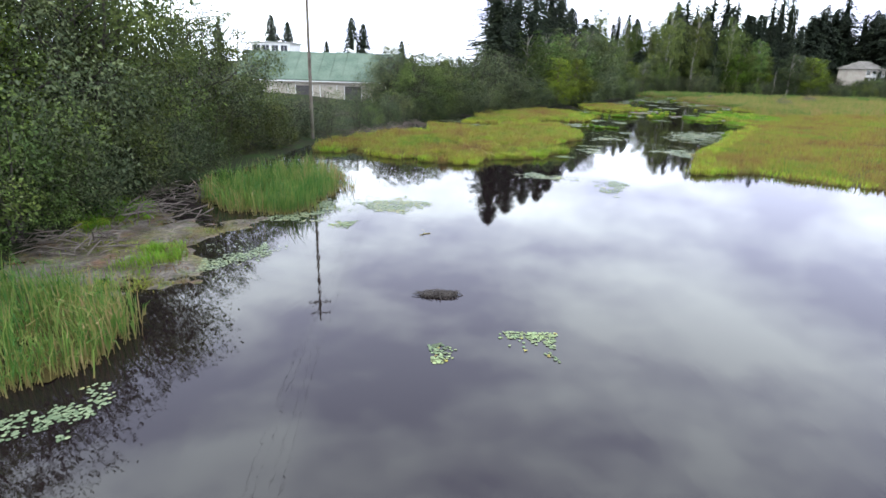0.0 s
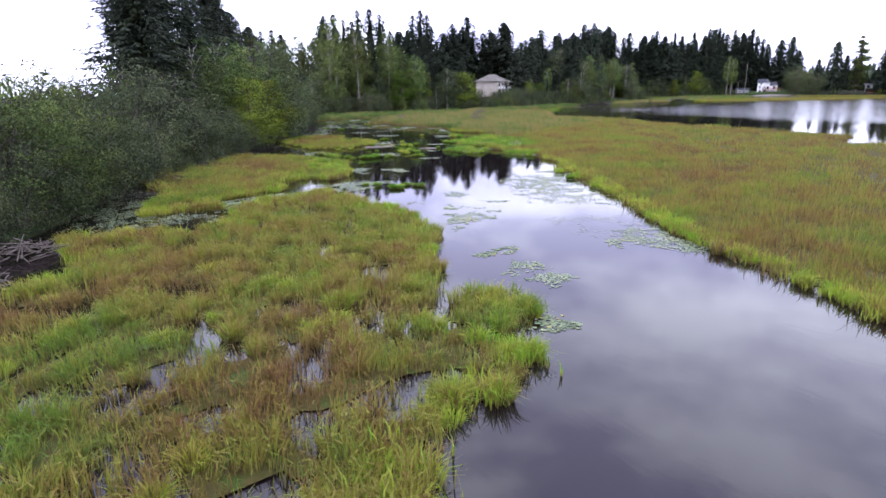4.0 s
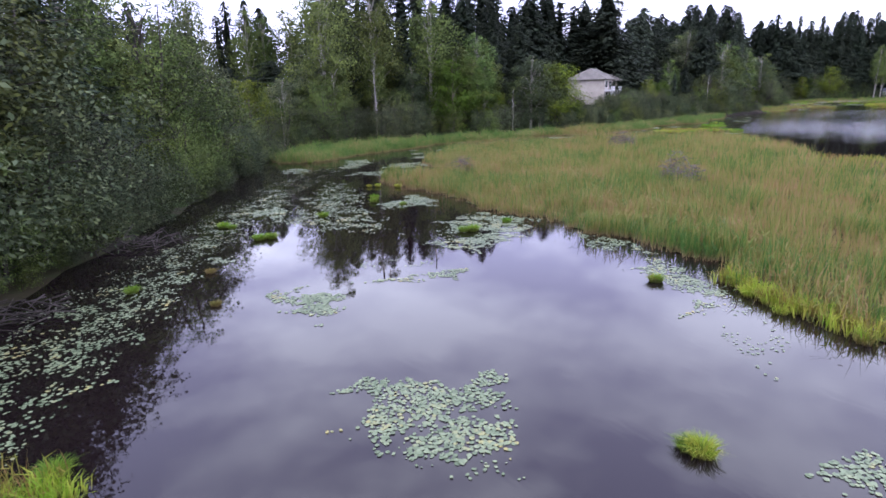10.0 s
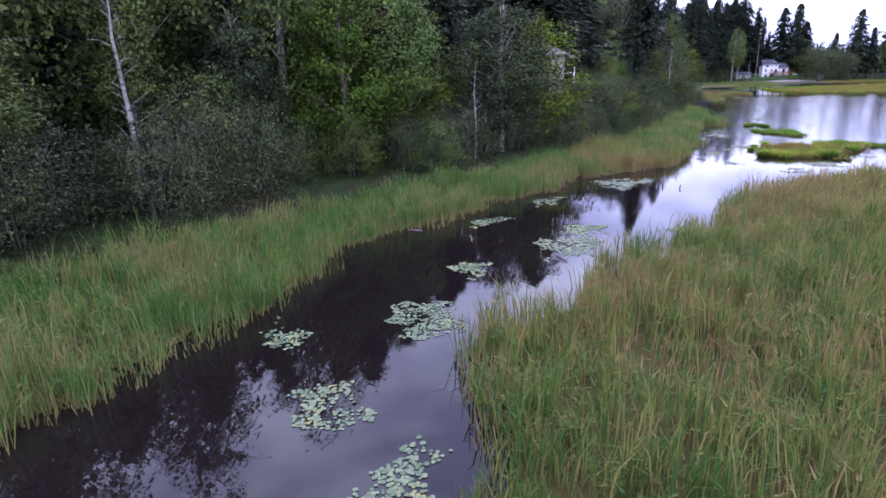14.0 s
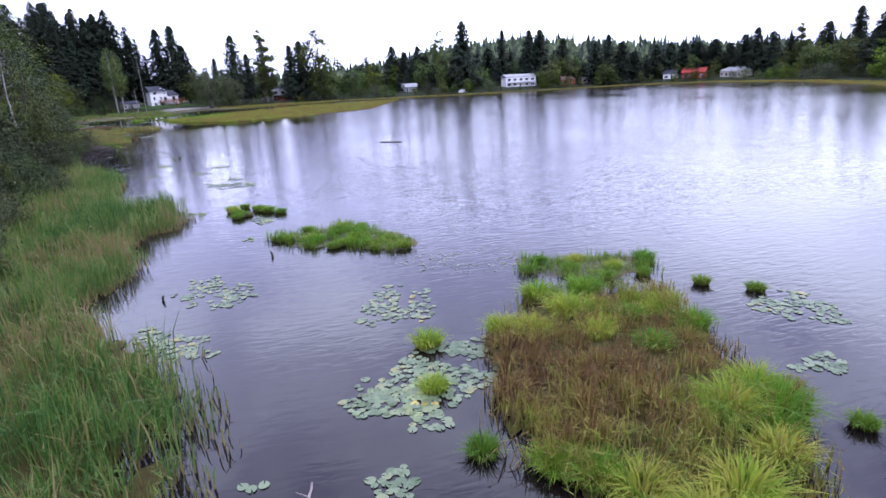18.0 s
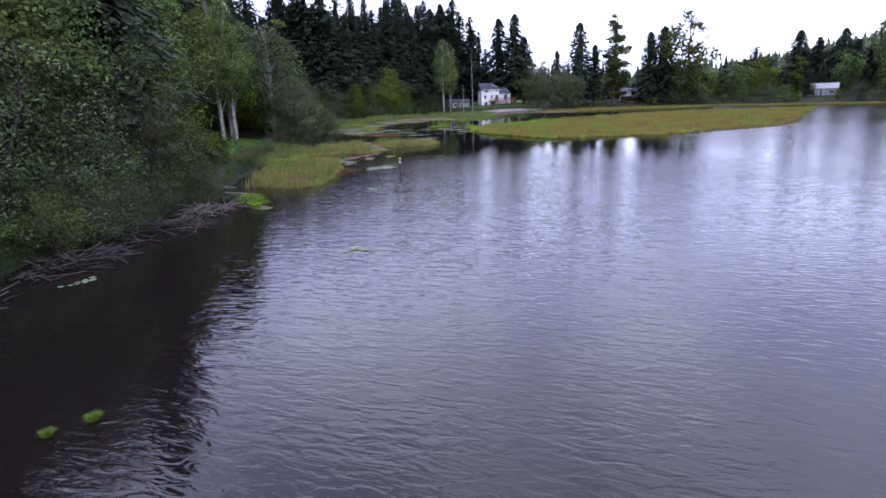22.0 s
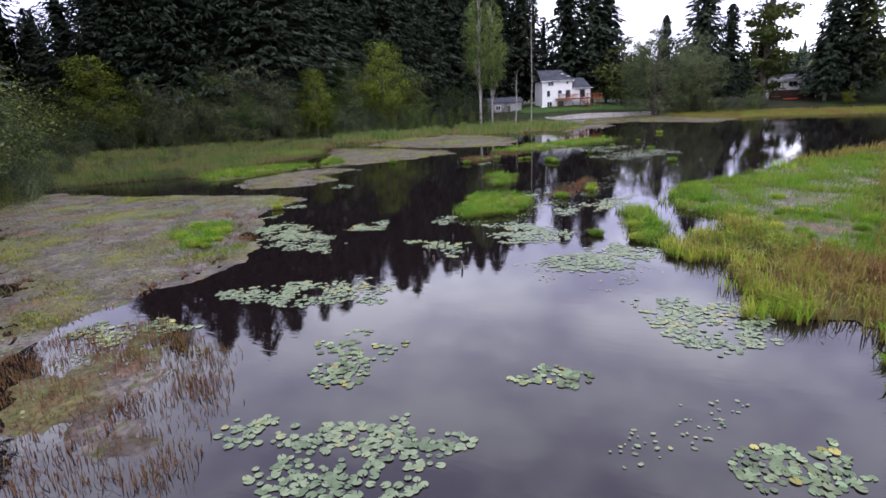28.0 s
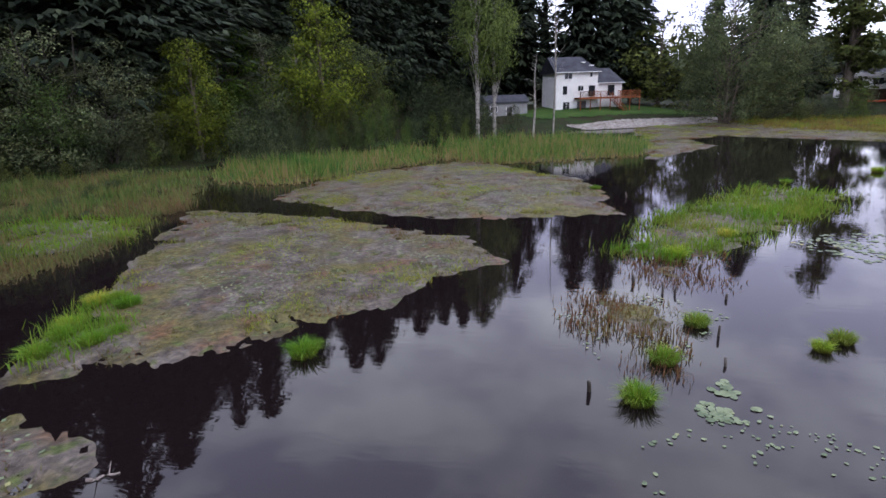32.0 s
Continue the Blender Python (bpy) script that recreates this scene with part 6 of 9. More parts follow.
# small loose leaves and scraps drifting on the still water
for P in BITS:
    p = scatter(P, 20.0, GRASS)
    if len(p) < 4:
        continue
    g = np.array([noise.noise(Vector((x * 0.7, y * 0.7, 15))) + 0.5 * noise.noise(Vector((x * 2.0, y * 2.0, 2))) for x, y in p])
    p = spaced(p[g > -0.05], 0.1)
    n = len(p)
    r = rng.uniform(0.025, 0.07, n)
    a = rng.uniform(0, 6.28, n)
    v = PADV[None] * r[:, None, None] * np.array([1, 0.75, 1])
    vx = v[..., 0] * np.cos(a)[:, None] - v[..., 1] * np.sin(a)[:, None] + p[:, :1]
    vy = v[..., 0] * np.sin(a)[:, None] + v[..., 1] * np.cos(a)[:, None] + p[:, 1:]
    vz = v[..., 2] + 0.012 + rng.uniform(0, 0.014, n)[:, None]
    t = PADT[None] + (np.arange(n) * len(PADV))[:, None, None]
    ob = new("drifting_leaves", mesh_np("drifting_leaves", np.stack([vx, vy, vz], -1).reshape(-1, 3), None, t.reshape(-1, 3), [M_PAD]))
    tagged(ob, "scattered small pale leaves drifting on the dark water", "floating leaves", kind="stuff")


# ---------------------------------------------------------------- trees
def leaf_cards(c, size, u, wild, out):
    """Small four-cornered leaf clumps whose faces look outwards from the crown."""
    n = len(c)
    u = u + rng.normal(size=(n, 3)) * wild
    u = u / np.linalg.norm(u, axis=1)[:, None]
    w = rng.normal(size=(n, 3))
    v = np.cross(u, w)
    v /= np.linalg.norm(v, axis=1)[:, None] + 1e-9
    flip = np.einsum('ij,ij->i', np.cross(u, v), out) < 0
    v[flip] *= -1
    s = (size * rng.uniform(0.6, 1.4, n))[:, None]
    vs = np.stack([c - u * s, c - v * s * 0.5, c + u * s, c + v * s * 0.5], 1)[:, ::1].reshape(-1, 3)
    o = np.arange(n) * 4
    nr = out + rng.normal(0, 0.28, (n, 3)) + np.array([0, 0, 0.25])
    nr /= np.linalg.norm(nr, axis=1)[:, None]
    return vs, np.stack([o, o + 1, o + 2, o + 3], 1), np.repeat(nr, 4, 0)


def broadleaf(name, h, r, leaves, size, mat, bark, blobs=14, low=0.25, slim=1.0, stems=1, dead=0, reach=(0.3, 0.85), lump=(0.28, 0.55)):
    tree = new(name)
    tubes, cs, rs = [], [], []
    for s in range(stems):
        ang = 2 * math.pi * s / max(1, stems) + rng.uniform(0, 1)
        fx, fy = (math.cos(ang) * r * 0.35, math.sin(ang) * r * 0.35) if stems > 1 else (rng.uniform(-.4, .4), rng.uniform(-.4, .4))
        pts = [(fx * 0.15, fy * 0.15, -0.6), (fx * 0.4, fy * 0.4, h * 0.3), (fx, fy, h * 0.62), (fx * 1.2, fy * 1.2, h * 0.93)]
        r0 = h * 0.013 / math.sqrt(stems) + 0.03
        tubes.append(tube(pts, [r0 * 1.25, r0, r0 * 0.6, r0 * 0.15], 6))
    for i in range(blobs):
        k = (i + 0.5) / blobs
        z = h * (low + (0.97 - low) * k)
        wdt = r * slim * math.sin(math.pi * min(0.95, 0.2 + 0.74 * k)) ** 0.75
        ang = i * 2.4 + rng.uniform(-0.6, 0.6)
        d = wdt * rng.uniform(*reach)
        c = (math.cos(ang) * d, math.sin(ang) * d, z + rng.uniform(-0.04, 0.04) * h)
        cs.append(c)
        rs.append(max(0.3, wdt * rng.uniform(*lump)))
        tubes.append(tube([(0, 0, max(0.3, z - h * 0.16)), (c[0] * 0.5, c[1] * 0.5, z - h * 0.04), c], [h * 0.005 + 0.012, h * 0.003 + 0.01, 0.01], 4))
    for i in range(dead):
        ang, z = rng.uniform(0, 6.28), h * rng.uniform(0.2, 0.8)
        d = r * rng.uniform(0.7, 1.1)
        tubes.append(tube([(0, 0, z), (math.cos(ang) * d * 0.5, math.sin(ang) * d * 0.5, z + d * 0.35), (math.cos(ang) * d, math.sin(ang) * d, z + d * 0.4)], [0.05, 0.035, 0.01], 4))
    cs, rs = np.array(cs), np.array(rs)
    # sprays of leaves on the skin of each bough, with gaps between them
    n_spray = max(40, leaves // 26)
    ks = rng.choice(len(cs), n_spray, p=rs ** 2 / (rs ** 2).sum())
    ds = rng.normal(size=(n_spray, 3)) + np.array([0, 0, 0.15])
    ds /= np.linalg.norm(ds, axis=1)[:, None]
    reach_s = rs[ks] * np.abs(rng.normal(0.95, 0.22, n_spray))
    ps = cs[ks] + ds * reach_s[:, None] * np.array([1, 1, 0.8])
    pick = rng.integers(0, n_spray, leaves)
    k = ks[pick]
    off = rng.normal(size=(leaves, 3)) * (0.2 * rs[k] + 0.8 * size)[:, None] * np.array([1, 1, 0.7])
    p = ps[pick] + off - np.array([0, 0, 0.25]) * np.linalg.norm(off, axis=1)[:, None]
    d = p - cs[k]
    d /= np.linalg.norm(d, axis=1)[:, None] + 1e-6
    p[:, 2] = np.maximum(p[:, 2], 0.1)
    mid = np.stack([p[:, 0], p[:, 1], (p[:, 2] - h * 0.45) * 0.6], 1)
    mid /= np.linalg.norm(mid, axis=1)[:, None] + 1e-6
    out = d * 0.6 + mid * 0.6
    v, q, nr = leaf_cards(p, size, d * np.array([1, 1, 0.3]) + np.array([0, 0, -0.4]), 0.8, out)
    part("crown", mesh_np("crown", v, q, None, [mat], normals=nr), tree)
    tv, tq = join_tubes(tubes)
    part("trunk", mesh_np("trunk", tv, tq, None, [bark], smooth=True), tree)
    return tree


def conifer_crown(h, r, boughs, cards, size, low, ragged):
    """Corners and quads of a fir's crown: drooping boughs, each a feather of narrow sprays left and right of its axis."""
    pts, dirs, sz = [], [], []
    lobes = rng.uniform(-1, 1, (12, 7))
    for i in range(boughs):
        k = (i + rng.uniform(0, 1)) / boughs
        k = k ** 0.92
        z = h * (low + (0.985 - low) * k)
        a = i * 2.399 + rng.uniform(-0.5, 0.5)
        lobe = 1 + ragged * lobes[min(11, int(k * 12)), int(a / 0.9) % 7]
        L = (r * 1.12 * (1 - k) ** 0.62 * (1 if k > 0.12 else 0.75 + 2 * k) * rng.uniform(0.7, 1.12) * lobe + 0.3)
        s = np.sqrt(np.linspace(0.06, 1.0, cards)) * rng.uniform(0.96, 1.04, cards)
        turn = np.where(np.arange(cards) % 2, 1, -1) * (0.95 - 0.75 * s ** 2) + rng.normal(0, 0.2, cards)
        sw = turn * 0.12 * L * (1.1 - s)
        pts.append(np.stack([np.cos(a) * L * s - np.sin(a) * sw, np.sin(a) * L * s + np.cos(a) * sw,
                             z - L * 0.36 * s ** 1.4 + L * 0.16 * s ** 4 + rng.normal(0, 0.1, cards)], 1))
        dirs.append(np.stack([np.cos(a + turn), np.sin(a + turn), np.full(cards, -0.42) + rng.normal(0, 0.15, cards)], 1))
        sz.append(size * (1.35 - 0.55 * s) * (0.5 + 0.5 * (1 - k)))
    c, u, s = np.concatenate(pts), np.concatenate(dirs), np.concatenate(sz)
    u /= np.linalg.norm(u, axis=1)[:, None]
    side = np.cross(u, np.array([0, 0, 1.0]) + rng.normal(0, 0.4, u.shape))
    side /= np.linalg.norm(side, axis=1)[:, None]
    s = (s * rng.uniform(0.7, 1.3, len(s)))[:, None]
    v = np.stack([c - u * s * 0.6, c - side * s * 0.27, c + u * s * 1.3 - np.array([0, 0, 0.12]) * s, c + side * s * 0.27], 1).reshape(-1, 3)
    o = np.arange(len(c)) * 4
    q = np.stack([o, o + 1, o + 2, o + 3], 1)
    # shaded inner mass close round the trunk
    rings, n = 9, 7
    core = []
    for i in range(rings):
        k = i / (rings - 1)
        for j in range(n):
            R = (0.36 * r * (1 - k) ** 0.75 * rng.uniform(0.45, 1.3) + 0.03)
            core.append((math.cos(6.283 * j / n) * R, math.sin(6.283 * j / n) * R, h * (low + 0.03 + (0.93 - low) * k) - 0.5 * R))
    b0 = len(v)
    cq = [(b0 + i * n + j, b0 + i * n + (j + 1) % n, b0 + (i + 1) * n + (j + 1) % n, b0 + (i + 1) * n + j) for i in range(rings - 1) for j in range(n)]
    out = np.stack([c[:, 0], c[:, 1], np.full(len(c), 0.35 * r)], 1)
    out /= np.linalg.norm(out, axis=1)[:, None]
    flip = np.einsum('ij,ij->i', np.cross(u, side), out) < 0
    q[flip] = q[flip][:, ::-1]
    nr = out + rng.normal(0, 0.4, out.shape)
    nr /= np.linalg.norm(nr, axis=1)[:, None]
    core = np.array(core)
    cn = core * np.array([1, 1, 0]) + np.array([0, 0, -1.5 * r])
    cn /= np.linalg.norm(cn, axis=1)[:, None]
    return np.concatenate([v, core]), np.concatenate([q, np.array(cq)]), np.concatenate([np.repeat(nr, 4, 0), cn])


def conifer(name, h, r, mat, bark, boughs=240, cards=7, size=0.85, low=0.1, ragged=0.3):
    """A fir with one straight trunk."""
    tree = new(name)
    tv, tq = tube([(0, 0, -0.6), (0.1, 0, h * 0.4), (0, 0.1, h * 0.985)], [h * 0.013, h * 0.009, 0.02], 7)
    v, q, nr = conifer_crown(h, r, boughs, cards, size, low, ragged)
    part("crown", mesh_np("crown", v, q, None, [mat], normals=nr), tree)
    part("trunk", mesh_np("trunk", tv, tq, None, [bark], smooth=True), tree)
    return tree


def bare_tree(name, h, bark, limbs=16):
    """A dying birch: a pale bare trunk with thin dead limbs."""
    tree = new(name)
    tv, tq = tube([(0, 0, -0.6), (0.2, 0.1, h * 0.35), (0.05, 0.3, h * 0.7), (0.3, 0.2, h)], [0.13, 0.11, 0.07, 0.015], 7)
    part("trunk", mesh_np("trunk", tv, tq, None, [bark], smooth=True), tree)
    for i in range(limbs):
        z = h * (0.3 + 0.66 * (i + rng.uniform(0, 0.8)) / limbs)
        a, d = rng.uniform(0, 6.28), h * rng.uniform(0.07, 0.16) * (1.25 - z / h)
        ends = [(math.cos(a) * d, math.sin(a) * d, z + d * 0.4), (math.cos(a + 0.6) * d * 0.9, math.sin(a + 0.6) * d * 0.9, z + d * 0.75)]
        fork = (math.cos(a) * d * .5, math.sin(a) * d * .5, z + d * 0.4)
        bv, bq = join_tubes([tube([(0.12, 0.2, z), fork, ends[0]], [0.03, 0.02, 0.006], 4), tube([fork, ends[1]], [0.016, 0.005], 4)])
        part("branch", mesh_np("branch", bv, bq, None, [bark]), tree)
    return tree


KINDS = {
    "fir_a": conifer("fir_tree", 30, 6.2, M_CONIFER, M_BARK, 420, 15, 0.72),
    "fir_b": conifer("fir_tree", 30, 5.0, M_CONIFER, M_BARK, 420, 14, 0.66, ragged=0.45),
    "fir_c": conifer("fir_tree", 30, 6.8, M_CONIFER, M_BARK, 400, 15, 0.76, low=0.15, ragged=0.6),
    "firfar_a": conifer("fir_tree", 30, 6.4, M_CONIFER, M_BARK, 300, 11, 1.35, ragged=0.35),
    "firfar_b": conifer("fir_tree", 30, 5.2, M_CONIFER, M_BARK, 300, 11, 1.25, low=0.1, ragged=0.45),
    "fir_near": conifer("fir_tree", 30, 6.4, M_CONIFER, M_BARK, 700, 22, 0.55, low=0.1, ragged=0.5),
    "alder_a": broadleaf("alder_tree", 16, 4.4, 13000, 0.125, M_DECID, M_BIRCH, 24, 0.16, dead=3),
    "alder_b": broadleaf("alder_tree", 16, 3.6, 11000, 0.125, M_DECID, M_BIRCH, 22, 0.28, 0.9, dead=4),
    "alder_c": broadleaf("alder_tree", 16, 4.2, 12000, 0.125, M_WILLOW, M_BIRCH, 22, 0.2, 0.95, dead=4),
    "alderfar": broadleaf("alder_tree", 16, 4.6, 4200, 0.27, M_DECID, M_BARK, 18, 0.08),
    "maple": broadleaf("maple_tree", 12, 3.9, 11000, 0.115, M_YELLOW, M_BARK, 20, 0.1),
    "maplefar": broadleaf("maple_tree", 12, 4.2, 3800, 0.25, M_YELLOW, M_BARK, 16, 0.05),
    "bush_a": broadleaf("willow_bush", 5, 3.0, 11000, 0.056, M_WILLOW, M_TWIG, 26, 0.05, 1.0, 4, 3),
    "bush_b": broadleaf("willow_bush", 5, 2.6, 10000, 0.056, M_DECID, M_TWIG, 24, 0.05, 1.0, 4, 2),
    "bush_c": broadleaf("willow_bush", 5, 3.4, 12000, 0.058, M_WILLOW, M_TWIG, 28, 0.04, 1.0, 5, 4),
    "willow": broadleaf("willow_tree", 18, 10.0, 34000, 0.13, M_WILLOW_PALE, M_BARK, 60, 0.05, 1.0, 4, 4, (0.35, 1.1), (0.13, 0.34)),
    "tall_a": broadleaf("willow_tree", 11, 5.5, 22000, 0.078, M_WILLOW, M_TWIG, 44, 0.04, 1.0, 4, 5, (0.3, 1.05), (0.16, 0.38)),
    "tall_b": broadleaf("willow_tree", 11, 5.0, 20000, 0.078, M_DECID, M_TWIG, 40, 0.04, 1.0, 3, 4, (0.3, 1.05), (0.16, 0.4)),
    "poplar": broadleaf("poplar_tree", 40, 4.2, 9000, 0.36, M_DECID, M_BARK, 44, 0.08, 0.9),
    "bare": bare_tree("bare_birch_tree", 12, M_BIRCH),
}
BASE_H = {"fir": 30, "ald": 16, "map": 12, "bus": 5, "wil": 18, "pop": 40, "tal": 11, "bar": 12}
LABELS = {
    "fir": ("tall dark green fir on the wooded shore", "tree", "firs of the shore"),
    "ald": ("slender green alder with a pale trunk", "tree", "alders of the shore"),
    "map": ("bushy yellow-green maple at the water's edge", "tree", "maples of the shore"),
    "bus": ("dense grey-green willow bush on the bank", "shrub", "bushes of the shore"),
    "wil": ("broad round grey-green willow beside the white house", "tree"),
    "tal": ("tall spreading grey-green willow on the bank", "tree", "willows of the shore"),
    "pop": ("tall narrow poplar behind the lake shore", "tree", "poplars of the shore"),
    "bar": ("half-dead pale birch with bare branches", "tree", "bare birches"),
}
for key, ob in KINDS.items():
    tagged(ob, *LABELS[key[:3]])
    ob["spare"] = 1


BUSHES = ["bush_a", "bush_b", "bush_c"]
HOUSE_VIEW = [(430, 82), (430, 57), (466, 40), (472, 66)]
GAP = [(72, 210), (79, 210), (85, 270), (75, 270)]
GLADE = [(132, 211), (158, 211), (176, 222), (184, 242), (166, 247), (132, 250), (134, 238), (146, 236), (145, 226)]


def plant(key, x, y, h, wide=1.0):
    if h > 5 and inside(GLADE, np.array([x]), np.array([y]))[0]:
        h = rng.uniform(3.5, 5.5)
        key = BUSHES[rng.integers(3)]
    if inside(GAP, np.array([x]), np.array([y]))[0]:
        h = min(h, rng.uniform(8, 13))
        if key[:3] == "fir":
            key = "alder_b"
    if inside(HOUSE_VIEW, np.array([x]), np.array([y]))[0]:
        key, h = "bush_b", rng.uniform(1.5, 2.5)
    if 182 < x < 216 and y < 241:
        h = min(h, rng.uniform(8, 14))
    if 60 < x < 84 and 207 < y < 250:
        h = min(h, rng.uniform(8, 15))
        if key[:3] == "fir":
            key = "alder_c"
    s = h / BASE_H[key[:3]]
    z = float(ground_height(np.array([x]), np.array([y]))[0])
    m = Matrix.LocRotScale((x, y, max(z, 0.02) - 0.05), Euler((0, 0, rng.uniform(0, 6.28))), (s * wide, s * wide, s))
    ob = KINDS[key]
    if ob["spare"]:
        ob["spare"] = 0
        ob.matrix_basis = m
        return ob
    c = copy_thing(ob, Matrix())
    c.matrix_basis = m
    return c


def along(P0, P1, step, off, jitter, keys, hs, wide=(0.85, 1.2)):
    """A belt of trees between two shore points, off metres inland."""
    a, b = np.array(P0, float), np.array(P1, float)
    L = np.linalg.norm(b - a)
    d = (b - a) / L
    nrm = np.array([-d[1], d[0]])
    for k in range(max(1, round(L / step))):
        p = a + d * (k + rng.uniform(0.1, 0.9)) * step + nrm * (off + rng.uniform(-jitter, jitter))
        plant(keys[rng.integers(len(keys))], p[0], p[1], rng.uniform(*hs), rng.uniform(*wide))


def thicket_mesh(count):
    """A run of low bushes grown into one another, ten metres long."""
    vs, ns, ix = [], [], []
    for i in range(count):
        key = BUSHES[rng.integers(3)]
        me = KINDS[key].children[0].data
        co = np.zeros(len(me.vertices) * 3, np.float32)
        me.vertices.foreach_get("co", co)
        c = co.reshape(-1, 4, 3)[::5]
        c = c.mean(1, keepdims=True) + (c - c.mean(1, keepdims=True)) * 2.2
        s, wd, an = rng.uniform(0.12, 0.24), rng.uniform(1.0, 1.5), rng.uniform(0, 6.28)
        c = c.reshape(-1, 3) * np.array([s * wd, s * wd, s])
        c = np.stack([c[:, 0] * math.cos(an) - c[:, 1] * math.sin(an), c[:, 0] * math.sin(an) + c[:, 1] * math.cos(an), c[:, 2]], 1)
        n = c.reshape(-1, 4, 3).mean(1) - np.array([0, 0, 2.0 * s]) + np.array([0, 0, 0.5])
        n = n / np.linalg.norm(n, axis=1)[:, None] + rng.normal(0, 0.55, n.shape)
        vs.append(c + np.array([10 * (i + 0.5) / count - 5 + rng.uniform(-0.5, 0.5), rng.uniform(-1, 1), 0]))
        ns.append(np.repeat(n, 4, 0))
        ix.append(np.full(len(n), 1 if key == "bush_b" else 0))
    v = np.concatenate(vs)
    return mesh_np("thicket", v, np.arange(len(v)).reshape(-1, 4), None, [M_WILLOW, M_DECID], np.concatenate(ix), normals=np.concatenate(ns))


THICKETS = [thicket_mesh(5) for k in range(5)]


def fill(P0, P1, step, off, jitter, hs, wide=(1.0, 1.5)):
    """A close thicket of low bushes between two points."""
    a, b = np.array(P0, float), np.array(P1, float)
    L = np.linalg.norm(b - a)
    d = (b - a) / L
    nrm = np.array([-d[1], d[0]])
    n = max(1, round(L / (step * 3.2)))
    for k in range(n):
        p = a + (b - a) * (k + rng.uniform(0.3, 0.7)) / n + nrm * (off + rng.uniform(-jitter, jitter))
        z = max(0.02, float(ground_height(p[:1], p[1:])[0]))
        s = rng.uniform(*hs) / 0.9
        ob = new("thicket", THICKETS[rng.integers(5)])
        an = math.atan2(d[1], d[0]) + (math.pi if rng.uniform() < 0.5 else 0) + rng.normal(0, 0.12)
        ob.matrix_basis = Matrix.LocRotScale((p[0], p[1], z - 0.05), Euler((0, 0, an)), (L / n / 9.0 * rng.uniform(1.0, 1.2), max(0.5, 0.55 * s), s))
        tagged(ob, "dense green thicket of low bushes on the bank", "thicket", kind="stuff")


FIRS, ALDERS = ["fir_a", "fir_b", "fir_c"], ["alder_a", "alder_b", "alder_c"]
FAR_FIRS = ["firfar_a", "firfar_b"]
# west bank
along((-30, -20), (-17, 14), 5, 4, 1.5, BUSHES, (6, 8))
along((-17, 14), (-17, 40), 3.2, 2.5, 1.0, BUSHES, (4.0, 6.0))
along((-17, 14), (-18, 34), 4.0, 7, 1.5, BUSHES + ["maple"], (7, 11))
along((-17, 36), (-14, 56), 3.2, 2.5, 1.0, BUSHES, (3.8, 5.0))
along((-14, 56), (-9, 70), 3.4, 2.5, 1.2, BUSHES, (3.0, 5.0))
along((-9, 70), (-3, 83), 3.4, 2.5, 1.2, BUSHES, (3.0, 4.4))
along((-3, 83), (4, 99), 3.4, 2.5, 1.2, BUSHES, (4, 8))
for x, y, h in ((-22, 22, 10), (-23, 28, 12), (-22, 34, 11), (-24, 40, 12), (-27, 32, 13), (-28, 24, 13), (-30, 40, 12), (-22, 47, 9.5), (-20, 51, 9), (-19, 55, 7), (-26, 16, 11), (-31, 50, 11), (-29, 58, 9), (-5, 85, 8.5), (-2, 90, 9), (0.5, 95, 8.5), (-9, 88, 9)):
    plant(("tall_a", "tall_b")[rng.integers(2)], x, y, h * (1.3 if y < 60 else 1.1), 0.95)
along((-4, 84), (4, 99), 4.5, 6, 1.5, BUSHES + ["maple", "bush_b"], (6, 11))
W = [(4, 99), (20, 121), (34, 141), (47, 163), (58, 186), (66, 206)]
for a, b in zip(W[:-1], W[1:]):
    along(a, b, 3.4, 2.2, 1.2, BUSHES, (3.0, 7.0))
    fill(a, b, 2.6, 0.2, 0.5, (1.0, 2.2))
    along(a, b, 4.6, 7, 1.8, BUSHES + ["maple", "alder_c"], (5.5, 10.5))
    along(a, b, 6, 12, 3, ALDERS + ["maple"], (8, 11.5))
for x, y, h in ((10, 123, 26), (15, 134, 26), (20, 141, 25), (25, 149, 26), (29, 157, 25), (33, 163, 23), (11, 140, 24), (38, 167, 21), (42, 176, 20), (46, 186, 19)):
    plant("fir_near", x, y, h, 1.25)
for x, y, h in ((17, 128, 15), (22, 134, 16), (27, 141, 15), (32, 149, 17), (37, 157, 15), (24, 127, 11), (30, 137, 11)):
    plant("maple" if h < 14 else "alder_a", x, y, h, 1.25)
for a, b in zip(W[2:-1], W[3:]):
    along(a, b, 4.2, 8, 2.5, ALDERS + ["tall_a", "tall_b"], (13, 18.5), (0.9, 1.3))
    along(a, b, 5.0, 15, 3, ALDERS + ["fir_b"], (13, 18), (0.9, 1.2))
for x, y, h in ((-42, 255, 24), (-38, 262, 22), (-72, 240, 23), (-67, 246, 21), (-20, 250, 15), (-52, 250, 14), (-84, 215, 18)):
    plant("firfar_a", x, y, h, 1.0)
